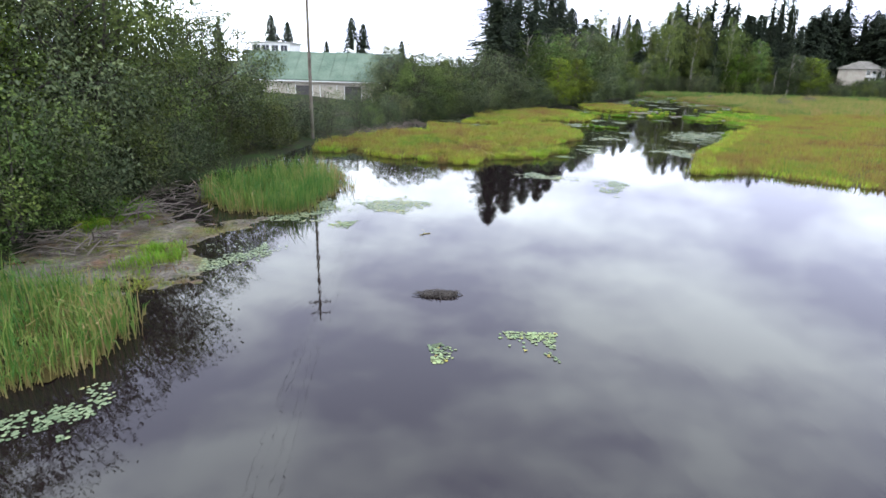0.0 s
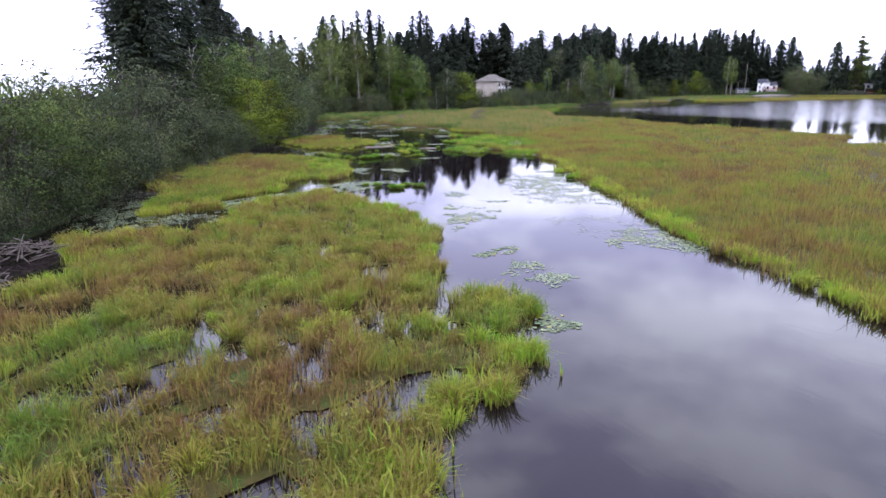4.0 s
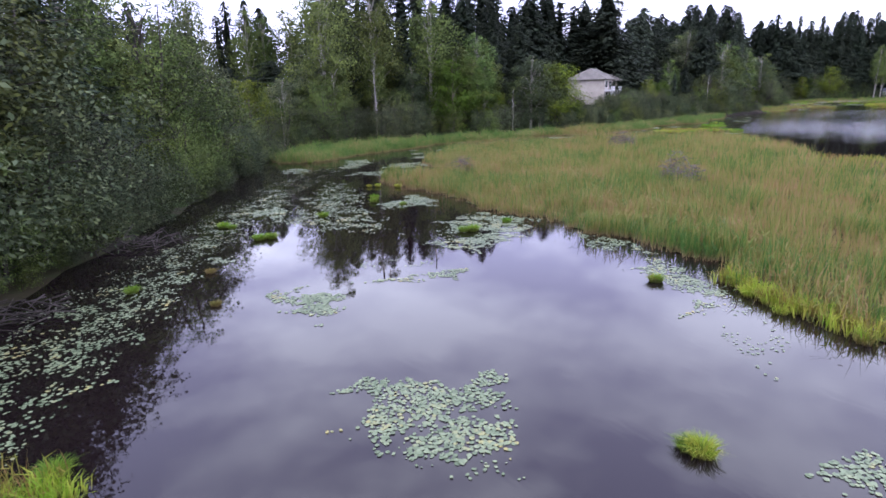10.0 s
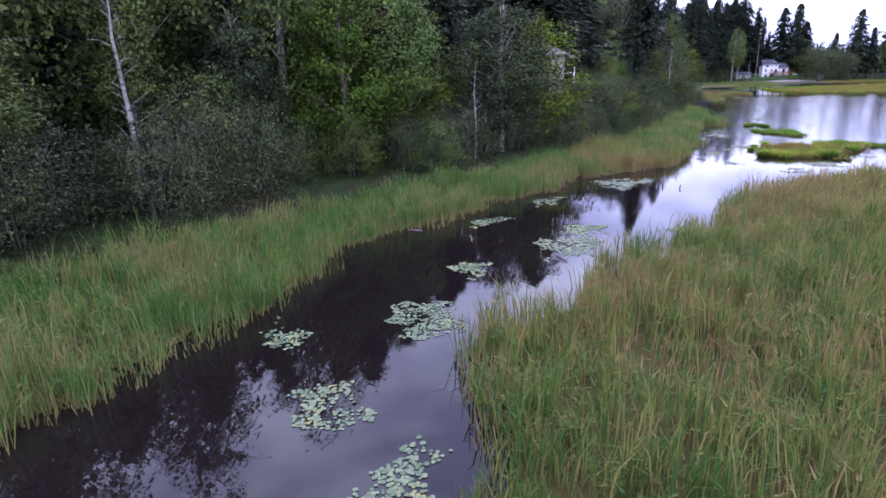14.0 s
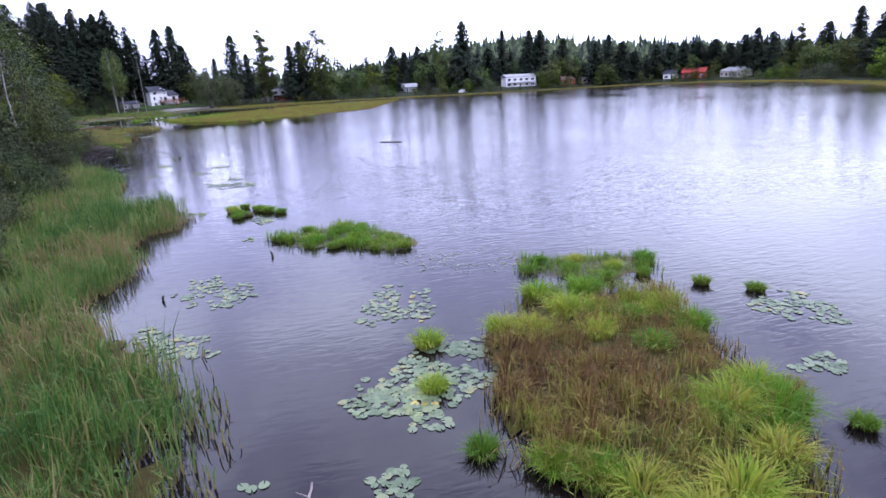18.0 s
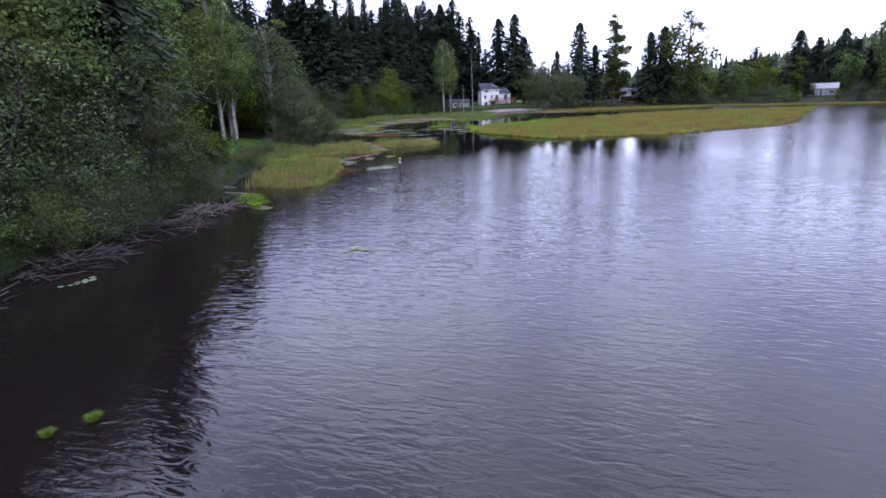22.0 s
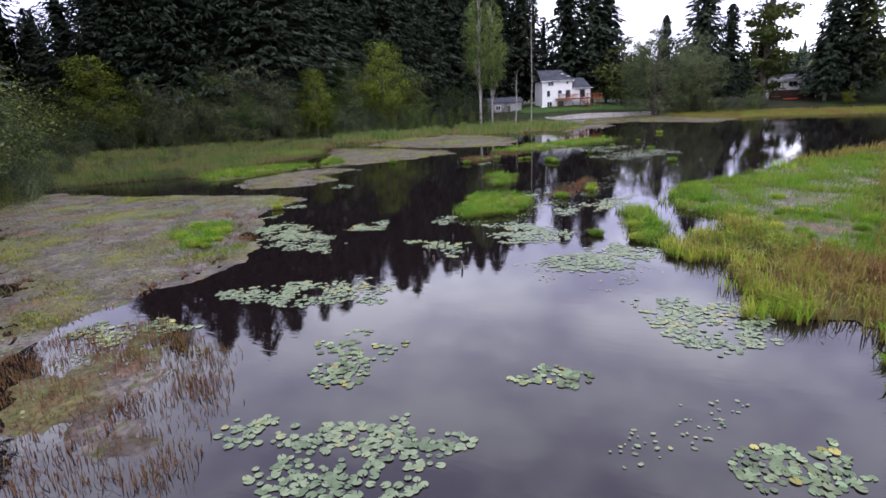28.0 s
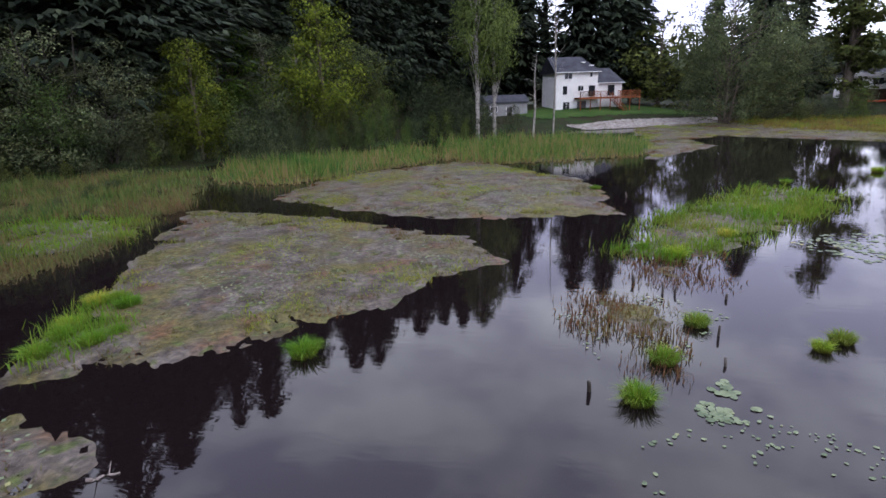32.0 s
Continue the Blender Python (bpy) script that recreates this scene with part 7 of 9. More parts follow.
# north bank
NB = [(68, 212), (90, 216), (106, 216), (118, 212), (134, 215), (160, 215), (184, 222), (212, 229), (226, 232), (244, 237)]
for i, (a, b) in enumerate(zip(NB[:-1], NB[1:])):
    along(a, b, 3.8, 3.5, 1.5, BUSHES, (2.8, 7.0))
    along(a, b, 5.5, 8, 2.5, ALDERS + ["maple", "bush_b"], (8, 17), (0.9, 1.4))
    along(a, b, 6.0, 15, 4, ALDERS + ["fir_b", "fir_c"], (15, 28), (0.85, 1.2))
    along(a, b, 9.0, 25, 5, FIRS, (22, 42), (1.1, 1.7))
along((206, 224.5), (240, 230.5), 2.6, 0.6, 0.8, BUSHES, (2.0, 3.8), (0.9, 1.2))
along((204, 227), (246, 237), 5.0, 2.0, 2.0, ["alder_a", "maple", "tall_a", "tall_b", "alder_c"], (9, 16), (0.9, 1.3))
along((196, 229), (244, 240), 5.0, 4.0, 2.5, ["alder_a", "fir_b", "fir_a", "fir_c"], (18, 30), (0.9, 1.2))
along((262, 246), (306, 260), 5, 34, 5, FIRS, (28, 36), (0.8, 1.0))
along((244, 240), (262, 246), 4, 4, 1.5, BUSHES, (4, 7))
along((232, 240), (262, 252), 5, 14, 3, FIRS + ALDERS, (18, 26))
along((255, 262), (300, 280), 6, 12, 3, FIRS, (22, 30))
for x, y, h in ((142, 238, 41), (178, 229, 38), (84, 226, 31), (96, 230, 30), (108, 228, 28), (205, 236, 33), (222, 240, 34)):
    plant("fir_a" if h > 32 else "alder_a", x, y, h, 0.85)
for x, y, h in ((72.5, 217, 12), (66, 219, 11), (92, 222, 15), (150, 219, 10), (165, 220, 11), (121, 216, 9), (205, 227, 14)):
    plant("bare", x, y, h, 1.1)
for key, x, y, h, wd in (("tall_a", 292, 254.5, 11.5, 0.9), ("tall_b", 297, 257, 11.0, 0.9), ("tall_a", 302, 261, 10.0, 0.9), ("bush_c", 306, 259, 6.0, 0.9), ("bush_b", 287, 252, 3.0, 1.1),
                          ("tall_b", 307, 262, 9.0, 0.9), ("tall_a", 314, 268, 9.0, 0.9)):
    plant(key, x, y, h, wd)
along((292, 262), (322, 280), 5, 6, 2, ALDERS + ["maple"], (12, 18), (1.0, 1.3))
along((262, 258), (300, 270), 5, 16, 3, ALDERS + ["bush_b"], (10, 17), (1.0, 1.3))
for key, x, y, h in (("maple", 135.8, 218.8, 15), ("alder_a", 130.5, 218, 15), ("alder_c", 127, 217, 16)):
    plant(key, x, y, h, 1.25)
plant("bush_c", 276, 250, 2.2)
plant("bush_b", 296, 252, 6.0, 1.2)
plant("bush_a", 304, 256, 6.0, 1.2)
plant("maple", 311, 262, 8.0, 1.1)
for x, y, h in ((284.2, 264, 24), (289.3, 266.4, 22), (285.6, 262.6, 23)):
    plant("alder_b", x, y, h, 0.85)
# the bay below the white house
fill((59, 190), (69, 211), 2.4, -0.8, 0.5, (1.0, 2.0))
fill((66, 205), (92, 214.5), 2.4, 0.5, 0.8, (1.0, 2.4))
BAY = [(318, 272), (338, 293), (354, 313), (372, 326), (394, 301), (412, 293), (436, 284)]
for a, b in zip(BAY[:-1], BAY[1:]):
    along(a, b, 3.6, 3.5, 1.5, BUSHES, (4.5, 9))
    fill(a, b, 2.6, 0.6, 0.8, (2.2, 4.2))
    fill(a, b, 3.0, -3.0, 1.2, (1.2, 2.4))
    along(a, b, 4.5, 7, 2.5, ["alder_a", "maple", "bush_b", "alder_c", "tall_a", "tall_b"], (8, 17), (1.0, 1.4))
    along(a, b, 6.0, 15, 3, FIRS, (36, 47), (1.0, 1.4))
    along(a, b, 8.0, 27, 4, FIRS, (38, 48), (1.0, 1.4))
along((338, 289), (356, 309), 5, -2.5, 1.5, BUSHES, (0.9, 1.8))
along((356, 309), (386, 306), 6, -9, 4, BUSHES, (0.9, 1.9))
plant("maple", 421, 290, 20, 0.85)
plant("maple", 402, 296, 14, 0.9)
along((436, 292), (478, 270), 5, 10, 3, FIRS, (38, 50), (0.8, 1.0))
along((436, 292), (474, 276), 5, 20, 3, FIRS, (42, 52), (0.8, 1.0))
plant("alder_b", 430, 270, 30, 0.6)
plant("alder_b", 433, 268, 28, 0.6)
plant("bare", 436.1, 259.5, 27, 0.5)
plant("bare", 430.5, 262.0, 12, 1.4)
plant("willow", 455, 232, 21.5, 0.9)
plant("willow", 462, 223, 16.5, 0.85)
# woods behind the shore trees, too close-set to tell apart
def wood_mesh(count):
    """A close row of firs, heights about one unit, sixteen metres long at a height of thirty."""
    vs, qs, ns, o = [], [], [], 0
    for i in range(count):
        v, q, nr = conifer_crown(30, rng.uniform(5.4, 7.4), 210, 11, 1.0, rng.uniform(0.05, 0.1), rng.uniform(0.4, 0.6))
        k, wide = rng.uniform(0.68, 1.1), rng.uniform(0.75, 1.05)
        vs.append(v * np.array([k * wide, k * wide, k]) + np.array([16 * (i + 0.5) / count - 8 + rng.uniform(-1.2, 1.2), rng.uniform(-3, 3), 0]))
        qs.append(q + o)
        ns.append(nr)
        o += len(v)
    return mesh_np("fir_wood", np.concatenate(vs), np.concatenate(qs), None, [M_CONIFER], normals=np.concatenate(ns))


WOODS = [wood_mesh(4) for k in range(5)]


def wood_row(P0, P1, step, off, jitter, hs, wide=(1.4, 2.4)):
    a, b = np.array(P0, float), np.array(P1, float)
    L = np.linalg.norm(b - a)
    d = (b - a) / L
    nrm = np.array([-d[1], d[0]])
    n = max(1, round(L / (step * 3.4)))
    for k in range(n):
        p = a + (b - a) * (k + rng.uniform(0.3, 0.7)) / n + nrm * (off + rng.uniform(-jitter, jitter))
        g = noise.noise(Vector((p[0] * 0.035, p[1] * 0.035, 7))) * 0.45
        h = max(12.0, rng.uniform(*hs) * (0.92 + g))
        if 55 < p[0] < 92 and 210 < p[1] < 262:
            h = 13.0
        if 136 < p[0] < 176 and p[1] < 249:
            continue
        z = float(ground_height(p[:1], p[1:])[0])
        ob = new("fir_wood", WOODS[rng.integers(5)])
        an = math.atan2(d[1], d[0]) + (math.pi if rng.uniform() < 0.5 else 0)
        sx = L / n / 15.0
        ob.matrix_basis = Matrix.LocRotScale((p[0], p[1], z - 0.3), Euler((0, 0, an)), (sx * 1.1, h / 30 * rng.uniform(*wide) * 0.7, h / 30))
        tagged(ob, "dense dark fir wood behind the shore trees", "woods", kind="stuff")


BACK = [(64, 244), (110, 252), (160, 250), (215, 262), (262, 282), (300, 300), (330, 326), (372, 356), (410, 330), (450, 312), (500, 300)]
for a, b in zip(BACK[:-1], BACK[1:]):
    wood_row(a, b, 4.2, 0, 3, (24, 38) if a[0] > 60 else (16, 22))
    wood_row(a, b, 4.5, 10, 3, (28, 40) if a[0] > 60 else (16, 22))
for a, b in zip(NB[:-1], NB[1:]):
    wood_row(a, b, 5.5, 31, 4, (27, 40))
for a, b in zip(BAY[:-1], BAY[1:]):
    wood_row(a, b, 4.5, 20, 3, (40, 52), (1.1, 1.7))
wood_row((462, 300), (500, 276), 5, 0, 4, (42, 52))
wood_row((58, 280), (128, 288), 4.5, 0, 4, (30, 38))
along((66, 270), (122, 278), 6, 0, 4, ALDERS, (25, 33), (0.8, 1.0))
wood_row((476, 286), (491, 258), 4, 0, 2, (42, 50))
wood_row((512, 240), (516, 150), 5, 0, 5, (12, 17))
wood_row((526, 150), (512, 60), 6, 0, 6, (18, 24))
wood_row((512, 60), (500, -30), 6, 0, 6, (17, 23))
wood_row((500, -30), (410, -100), 6, 0, 6, (17, 23))
wood_row((410, -100), (250, -80), 6, 0, 6, (16, 22))
# undergrowth at the feet of the trees
for a, b in zip(NB[:-1], NB[1:]):
    fill(a, b, 3.0, 7, 2.5, (2.0, 4.5))
for a, b in zip(BAY[:-1], BAY[1:]):
    fill(a, b, 3.5, 11, 2, (3.0, 6.0))
fill((255, 256), (306, 272), 3.5, 12, 3, (3, 6))
fill((288, 252), (304, 258), 3.0, 1, 1.5, (2.0, 4.0))
fill((234, 231), (266, 243.5), 2.0, 0.8, 1.0, (0.8, 2.0))
fill((234, 232), (268, 246), 2.2, 3.5, 1.2, (1.2, 3.2))
fill((212, 227), (236, 233), 2.2, 0.5, 1.0, (1.0, 2.6))
fill((268, 246), (288, 252), 2.6, 0.5, 0.8, (0.6, 1.2))
for a, b in zip(NB[4:-1], NB[5:]):
    fill(a, b, 2.6, -1.2, 1.0, (1.8, 3.6))
    fill(a, b, 3.0, 2.0, 1.2, (3.0, 6.0))
fill((340, 286), (382, 300), 2.6, 0, 4, (0.6, 1.3))
fill((346, 281), (392, 291), 2.6, 0, 3, (0.4, 1.0))
fill((400, 291), (440, 268), 3.0, 0, 2, (3, 6))
fill((404, 297), (446, 274), 3.0, 0, 2, (4, 7))
fill((436, 276), (452, 268), 3.0, 3, 2, (2.5, 5))
fill((464, 226), (470, 206), 3.0, -4, 2, (3, 6))
wood_row((250, 262), (312, 286), 4.0, 6, 3, (30, 42))
for x, y, h in ((250, 250, 22), (255, 253, 25), (261, 256, 22), (247, 247, 20), (296, 262, 20), (302, 266, 22), (308, 272, 21), (266, 262, 25), (273, 268, 24)):
    plant("alder_a" if h > 21 else "alder_c", x, y, h, 1.15)
# shrubs round the foot of the beige house
for i, (k, w) in enumerate(((-5.5, 1.0), (-3.0, 3.5), (-0.5, 4.5), (3.0, 5.0), (6.5, 4.6), (10.0, 5.2), (13.5, 4.8))):
    plant(BUSHES[i % 3], 163.5 + 0.88 * k + 0.48 * w, 229.8 + 0.48 * k - 0.88 * w, 4.6 if i < 5 else 3.6, 1.25)
# east and south shores of the lake
EAST_SHORE = [
    ("firfar_a", 480, 257, 39, 0.75), ("firfar_b", 483, 250, 41, 0.8), ("firfar_a", 486, 246, 31, 0.9), ("alderfar", 477, 241, 19, 1.4), ("firfar_b", 483, 230, 25, 0.7),
    ("firfar_a", 486, 220, 37, 0.75), ("poplar", 484, 204, 41, 1.44), ("firfar_b", 486, 213, 27, 0.8), ("firfar_b", 484, 189, 31, 0.8), ("firfar_a", 486, 183, 33, 0.85),
    ("alderfar", 478, 173, 39, 0.96), ("alderfar", 475, 168, 22, 0.9), ("alderfar", 491, 153, 16, 1.7), ("alderfar", 509, 138, 19, 1.7), ("firfar_a", 512, 123, 29, 0.9),
    ("firfar_b", 505, 117, 25, 0.95), ("firfar_a", 503, 108, 28, 0.85),
]
SOUTH_EAST_SHORE = [
    ("firfar_b", 502, 103, 23, 0.95), ("alderfar", 466, 103, 35, 0.65), ("firfar_a", 462, 91, 39, 0.8), ("firfar_b", 492, 71, 21, 1.1), ("firfar_a", 499, 61, 25, 1.1),
    ("firfar_b", 477, 60, 34, 0.65), ("firfar_a", 468, 53, 34, 0.85), ("firfar_b", 470, 45, 33, 0.85), ("firfar_a", 469, 38, 33, 0.9), ("alderfar", 447, 43, 15, 1.7),
    ("firfar_b", 488, 12, 29, 0.9), ("alderfar", 461, 20, 16, 1.7), ("firfar_a", 456, 7, 25, 1.05), ("firfar_b", 449, 2, 29, 0.95), ("firfar_a", 450, -8, 25, 1.05),
    ("alderfar", 444, 6, 14, 1.5), ("firfar_b", 454, -19, 18, 1.4),
]
SOUTH_SHORE = [
    ("firfar_a", 452, -34, 21, 1.26), ("firfar_b", 449, -43, 22, 1.21), ("firfar_a", 446, -50, 22, 1.2), ("firfar_b", 438, -55, 21, 1.26), ("firfar_a", 433, -62, 22, 1.22),
    ("firfar_b", 425, -66, 19, 1.38), ("firfar_a", 411, -63, 23, 1.12), ("firfar_b", 403, -64, 26, 1.07), ("firfar_a", 398, -70, 23, 1.17), ("alderfar", 376, -53, 8, 1.7),
    ("firfar_b", 387, -71, 20, 1.17), ("poplar", 380, -70, 26, 1.3), ("alderfar", 358, -56, 16, 1.7), ("firfar_a", 368, -74, 25, 1.02), ("alderfar", 348, -58, 16, 1.7),
    ("firfar_b", 349, -70, 30, 0.9), ("firfar_a", 346, -78, 20, 1.26),
]
SOUTH_WEST_SHORE = [
    ("firfar_a", 313, -38, 25, 1.1), ("poplar", 276, -20, 22, 1.0), ("firfar_a", 260, -8, 21, 1.2), ("alderfar", 330, -44, 18, 1.2), ("maplefar", 300, -26, 16, 1.2),
    ("maplefar", 285, -15, 13, 1.2),
]
for key, x, y, h, wd in EAST_SHORE + SOUTH_EAST_SHORE + SOUTH_SHORE + SOUTH_WEST_SHORE:
    plant(key, x, y, h, wd * (1.4 if key[:3] == "fir" else 1.0))
ES = [(472, 205), (470, 190), (466, 160), (450, 120), (436, 85), (436, 60), (434, 20), (440, -10), (400, -40), (330, -30), (260, 5), (225, 40), (190, 30)]
for a, b in zip(ES[1:-1], ES[2:]):
    along(a, b, 8, 7, 3, ["alderfar", "maplefar", "bush_b", "bush_c"], (4, 8), (0.9, 1.4))
    along(a, b, 7, 30, 6, ["alderfar", "maplefar", "alderfar"] + FAR_FIRS, (8, 15), (0.9, 1.3))
    along(a, b, 13, 46, 8, FAR_FIRS + ["alderfar", "alderfar", "maplefar"], (11, 19), (1.0, 1.4))


def far_woods(name, spots, mat, label, slim=0.2):
    """Woods on the far hills: many small ragged cones in one mesh."""
    vs, ts, o = [], [], 0
    for x, y, h in spots:
        z = float(ground_height(np.array([x]), np.array([y]))[0]) - 1
        for lv in range(4):
            zb, zt = z + h * (0.05 + 0.22 * lv), z + h * (0.42 + 0.2 * lv)
            rr = h * slim * (1 - 0.22 * lv)
            n = 7
            ring = [(x + math.cos(6.283 * k / n) * rr * rng.uniform(0.6, 1.2), y + math.sin(6.283 * k / n) * rr * rng.uniform(0.6, 1.2), zb - rng.uniform(0, 0.08) * h) for k in range(n)]
            vs += ring + [(x + rng.normal(0, 0.2), y + rng.normal(0, 0.2), zt)]
            ts += [(o + k, o + (k + 1) % n, o + n) for k in range(n)]
            o += n + 1
    ob = new(name, mesh_np(name, vs, None, ts, [mat]))
    tagged(ob, label, "woods", kind="stuff")


spots = []
for k in range(900):
    a = rng.uniform(-1.35, 0.75)
    d = rng.uniform(330, 900)
    spots.append((270 + math.cos(a) * d, 110 + math.sin(a) * d, rng.uniform(14, 24)))
far_woods("far_woods", spots, M_CONIFER, "dark distant woods on the hills beyond the lake")
spots = []
for k in range(2600):
    a = rng.uniform(-1.35, 0.6)
    d = rng.uniform(300, 760)
    spots.append((270 + math.cos(a) * d, 110 + math.sin(a) * d, rng.uniform(9, 17)))
# willow tone, paler than fir: puts distance haze into the broadleaf colour
far_woods("far_grove", spots, M_WILLOW, "green broadleaf woods on the hills beyond the lake", 0.36)


# ---------------------------------------------------------------- houses
M_WHITE = surface("white_siding", (0.66, 0.65, 0.64), (0.74, 0.73, 0.72), 0.6, 8.0, rough=0.6, bump=0.15, depth=0.01)
M_BEIGE = surface("beige_siding", (0.36, 0.32, 0.28), (0.44, 0.40, 0.35), 0.6, 8.0, rough=0.7)
M_GREYW = surface("grey_siding", (0.20, 0.20, 0.20), (0.27, 0.27, 0.27), 0.6, 8.0, rough=0.7)
M_REDW = surface("red_siding", (0.22, 0.035, 0.025), (0.30, 0.055, 0.04), 0.6, 8.0, rough=0.7)
M_SLATE = surface("dark_slate_shingles", (0.035, 0.037, 0.048), (0.060, 0.062, 0.075), 0.7, 6.0, rough=0.7, bump=0.5, depth=0.02)
M_GREYROOF = surface("pale_grey_shingles", (0.30, 0.30, 0.30), (0.40, 0.40, 0.39), 0.7, 6.0, rough=0.8, bump=0.4, depth=0.02)
M_BROWNROOF = surface("brown_shingles", (0.10, 0.065, 0.05), (0.15, 0.10, 0.08), 0.7, 6.0, rough=0.8)
M_GREENROOF = surface("pale_green_roofing", (0.085, 0.12, 0.09), (0.12, 0.155, 0.12), 0.4, 5.0, rough=0.85)
M_PANE = surface("window_glass", (0.012, 0.014, 0.018), (0.02, 0.022, 0.028), 1.0, 4.0, rough=0.06, bump=0.0)
M_TRIM = surface("white_trim", (0.62, 0.62, 0.62), (0.72, 0.72, 0.72), 1.0, 9.0, rough=0.5, bump=0.0)
M_DARKDOOR = surface("dark_door_paint", (0.035, 0.03, 0.03), (0.05, 0.045, 0.045), 1.0, 9.0, rough=0.5)
M_CEDAR = surface("red_brown_timber", (0.17, 0.055, 0.025), (0.26, 0.095, 0.045), 1.4, 14.0, rough=0.7, bump=0.4, depth=0.01)
M_DARKTIMBER = surface("dark_brown_timber", (0.05, 0.03, 0.022), (0.09, 0.05, 0.035), 1.4, 14.0, rough=0.7)
M_CONCRETE = surface("concrete", (0.28, 0.27, 0.25), (0.36, 0.35, 0.33), 0.8, 9.0, rough=0.85)
M_GRAVEL = surface("pale_gravel", (0.20, 0.18, 0.165), (0.30, 0.28, 0.26), 0.8, 6.0, rough=0.9, bump=0.8, depth=0.05, c3=(0.12, 0.10, 0.085))
M_METAL = surface("grey_metal", (0.30, 0.30, 0.31), (0.40, 0.40, 0.41), 1.0, 9.0, rough=0.4, metallic=0.7)
M_YELLOWCAP = surface("yellow_paint", (0.55, 0.40, 0.03), (0.62, 0.47, 0.05), 2.0, 12.0, rough=0.5)
M_ORANGE = surface("orange_red_plastic", (0.50, 0.06, 0.02), (0.58, 0.09, 0.03), 2.0, 12.0, rough=0.35)
M_POLE = surface("creosoted_pole", (0.10, 0.085, 0.07), (0.16, 0.14, 0.12), 1.2, 12.0, bump=0.4, depth=0.01)


def place(name, ox, oy, oz, dx, dy, label, category, group=""):
    """An empty at the foot of a building; its x axis runs along the front, its y axis into the depth."""
    root = new(name)
    k = math.hypot(dx, dy)
    root.matrix_basis = Matrix.Translation((ox, oy, oz)) @ Matrix.Rotation(math.atan2(dy / k, dx / k), 4, 'Z')
    tagged(root, label, category, group)
    return root


def block(name, x0, x1, y0, y1, z0, z1, mat, parent, bevel=0.0):
    bm = bmesh.new()
    bmesh.ops.create_cube(bm, size=1.0)
    for v in bm.verts:
        v.co = ((x0 + x1) / 2 + v.co.x * (x1 - x0), (y0 + y1) / 2 + v.co.y * (y1 - y0), (z0 + z1) / 2 + v.co.z * (z1 - z0))
    if bevel:
        bmesh.ops.bevel(bm, geom=bm.edges[:], offset=bevel, segments=1, affect='EDGES')
    return part(name, bm_mesh(name, bm, mat), parent)


def walls(x0, x1, y0, y1, z0, z1, mat, parent, t=0.2):
    block("wall", x0, x1, y0, y0 + t, z0, z1, mat, parent)
    block("wall", x0, x1, y1 - t, y1, z0, z1, mat, parent)
    block("wall", x0, x0 + t, y0 + t, y1 - t, z0, z1, mat, parent)
    block("wall", x1 - t, x1, y0 + t, y1 - t, z0, z1, mat, parent)


def roof(x0, x1, y0, y1, z, rise, mat, parent, over=0.5, hip0=0.0, hip1=0.0, thick=0.18, wallmat=None):
    """Ridge along x; hip0 and hip1 pull the ridge ends in; a hip of nought leaves a gable."""
    bm = bmesh.new()
    X0, X1, Y0, Y1, ym = x0 - over, x1 + over, y0 - over, y1 + over, (y0 + y1) / 2
    drop = rise * over / ((y1 - y0) / 2)
    pts = [(X0, Y0, z - drop), (X1, Y0, z - drop), (X1, Y1, z - drop), (X0, Y1, z - drop), (X0 + hip0, ym, z + rise), (X1 - hip1, ym, z + rise)]
    top = [bm.verts.new((a, b, c + thick)) for a, b, c in pts]
    low = [bm.verts.new(p) for p in pts]
    for f in ((0, 1, 5, 4), (2, 3, 4, 5), (1, 2, 5), (3, 0, 4)):
        bm.faces.new([top[i] for i in f])
    for f in ((4, 5, 1, 0), (5, 4, 3, 2), (5, 2, 1), (4, 0, 3)):
        bm.faces.new([low[i] for i in f])
    for i in range(4):
        j = (i + 1) % 4
        bm.faces.new((top[i], low[i], low[j], top[j]))
    bmesh.ops.recalc_face_normals(bm, faces=bm.faces)
    r = part("roof", bm_mesh("roof", bm, mat), parent)
    if wallmat is not None:
        for gx, hip in ((x0, hip0), (x1 - 0.2, hip1)):
            if hip:
                continue
            bm = bmesh.new()
            a = [bm.verts.new(p) for p in ((gx, y0, z), (gx, y1, z), (gx, ym, z + rise - 0.02))]
            b = [bm.verts.new((v.co.x + 0.2, v.co.y, v.co.z)) for v in a]
            bm.faces.new(a)
            bm.faces.new(b[::-1])
            for i in range(3):
                bm.faces.new((a[i], b[i], b[(i + 1) % 3], a[(i + 1) % 3]))
            bmesh.ops.recalc_face_normals(bm, faces=bm.faces)
            part("gable", bm_mesh("gable", bm, wallmat), parent)
    return r


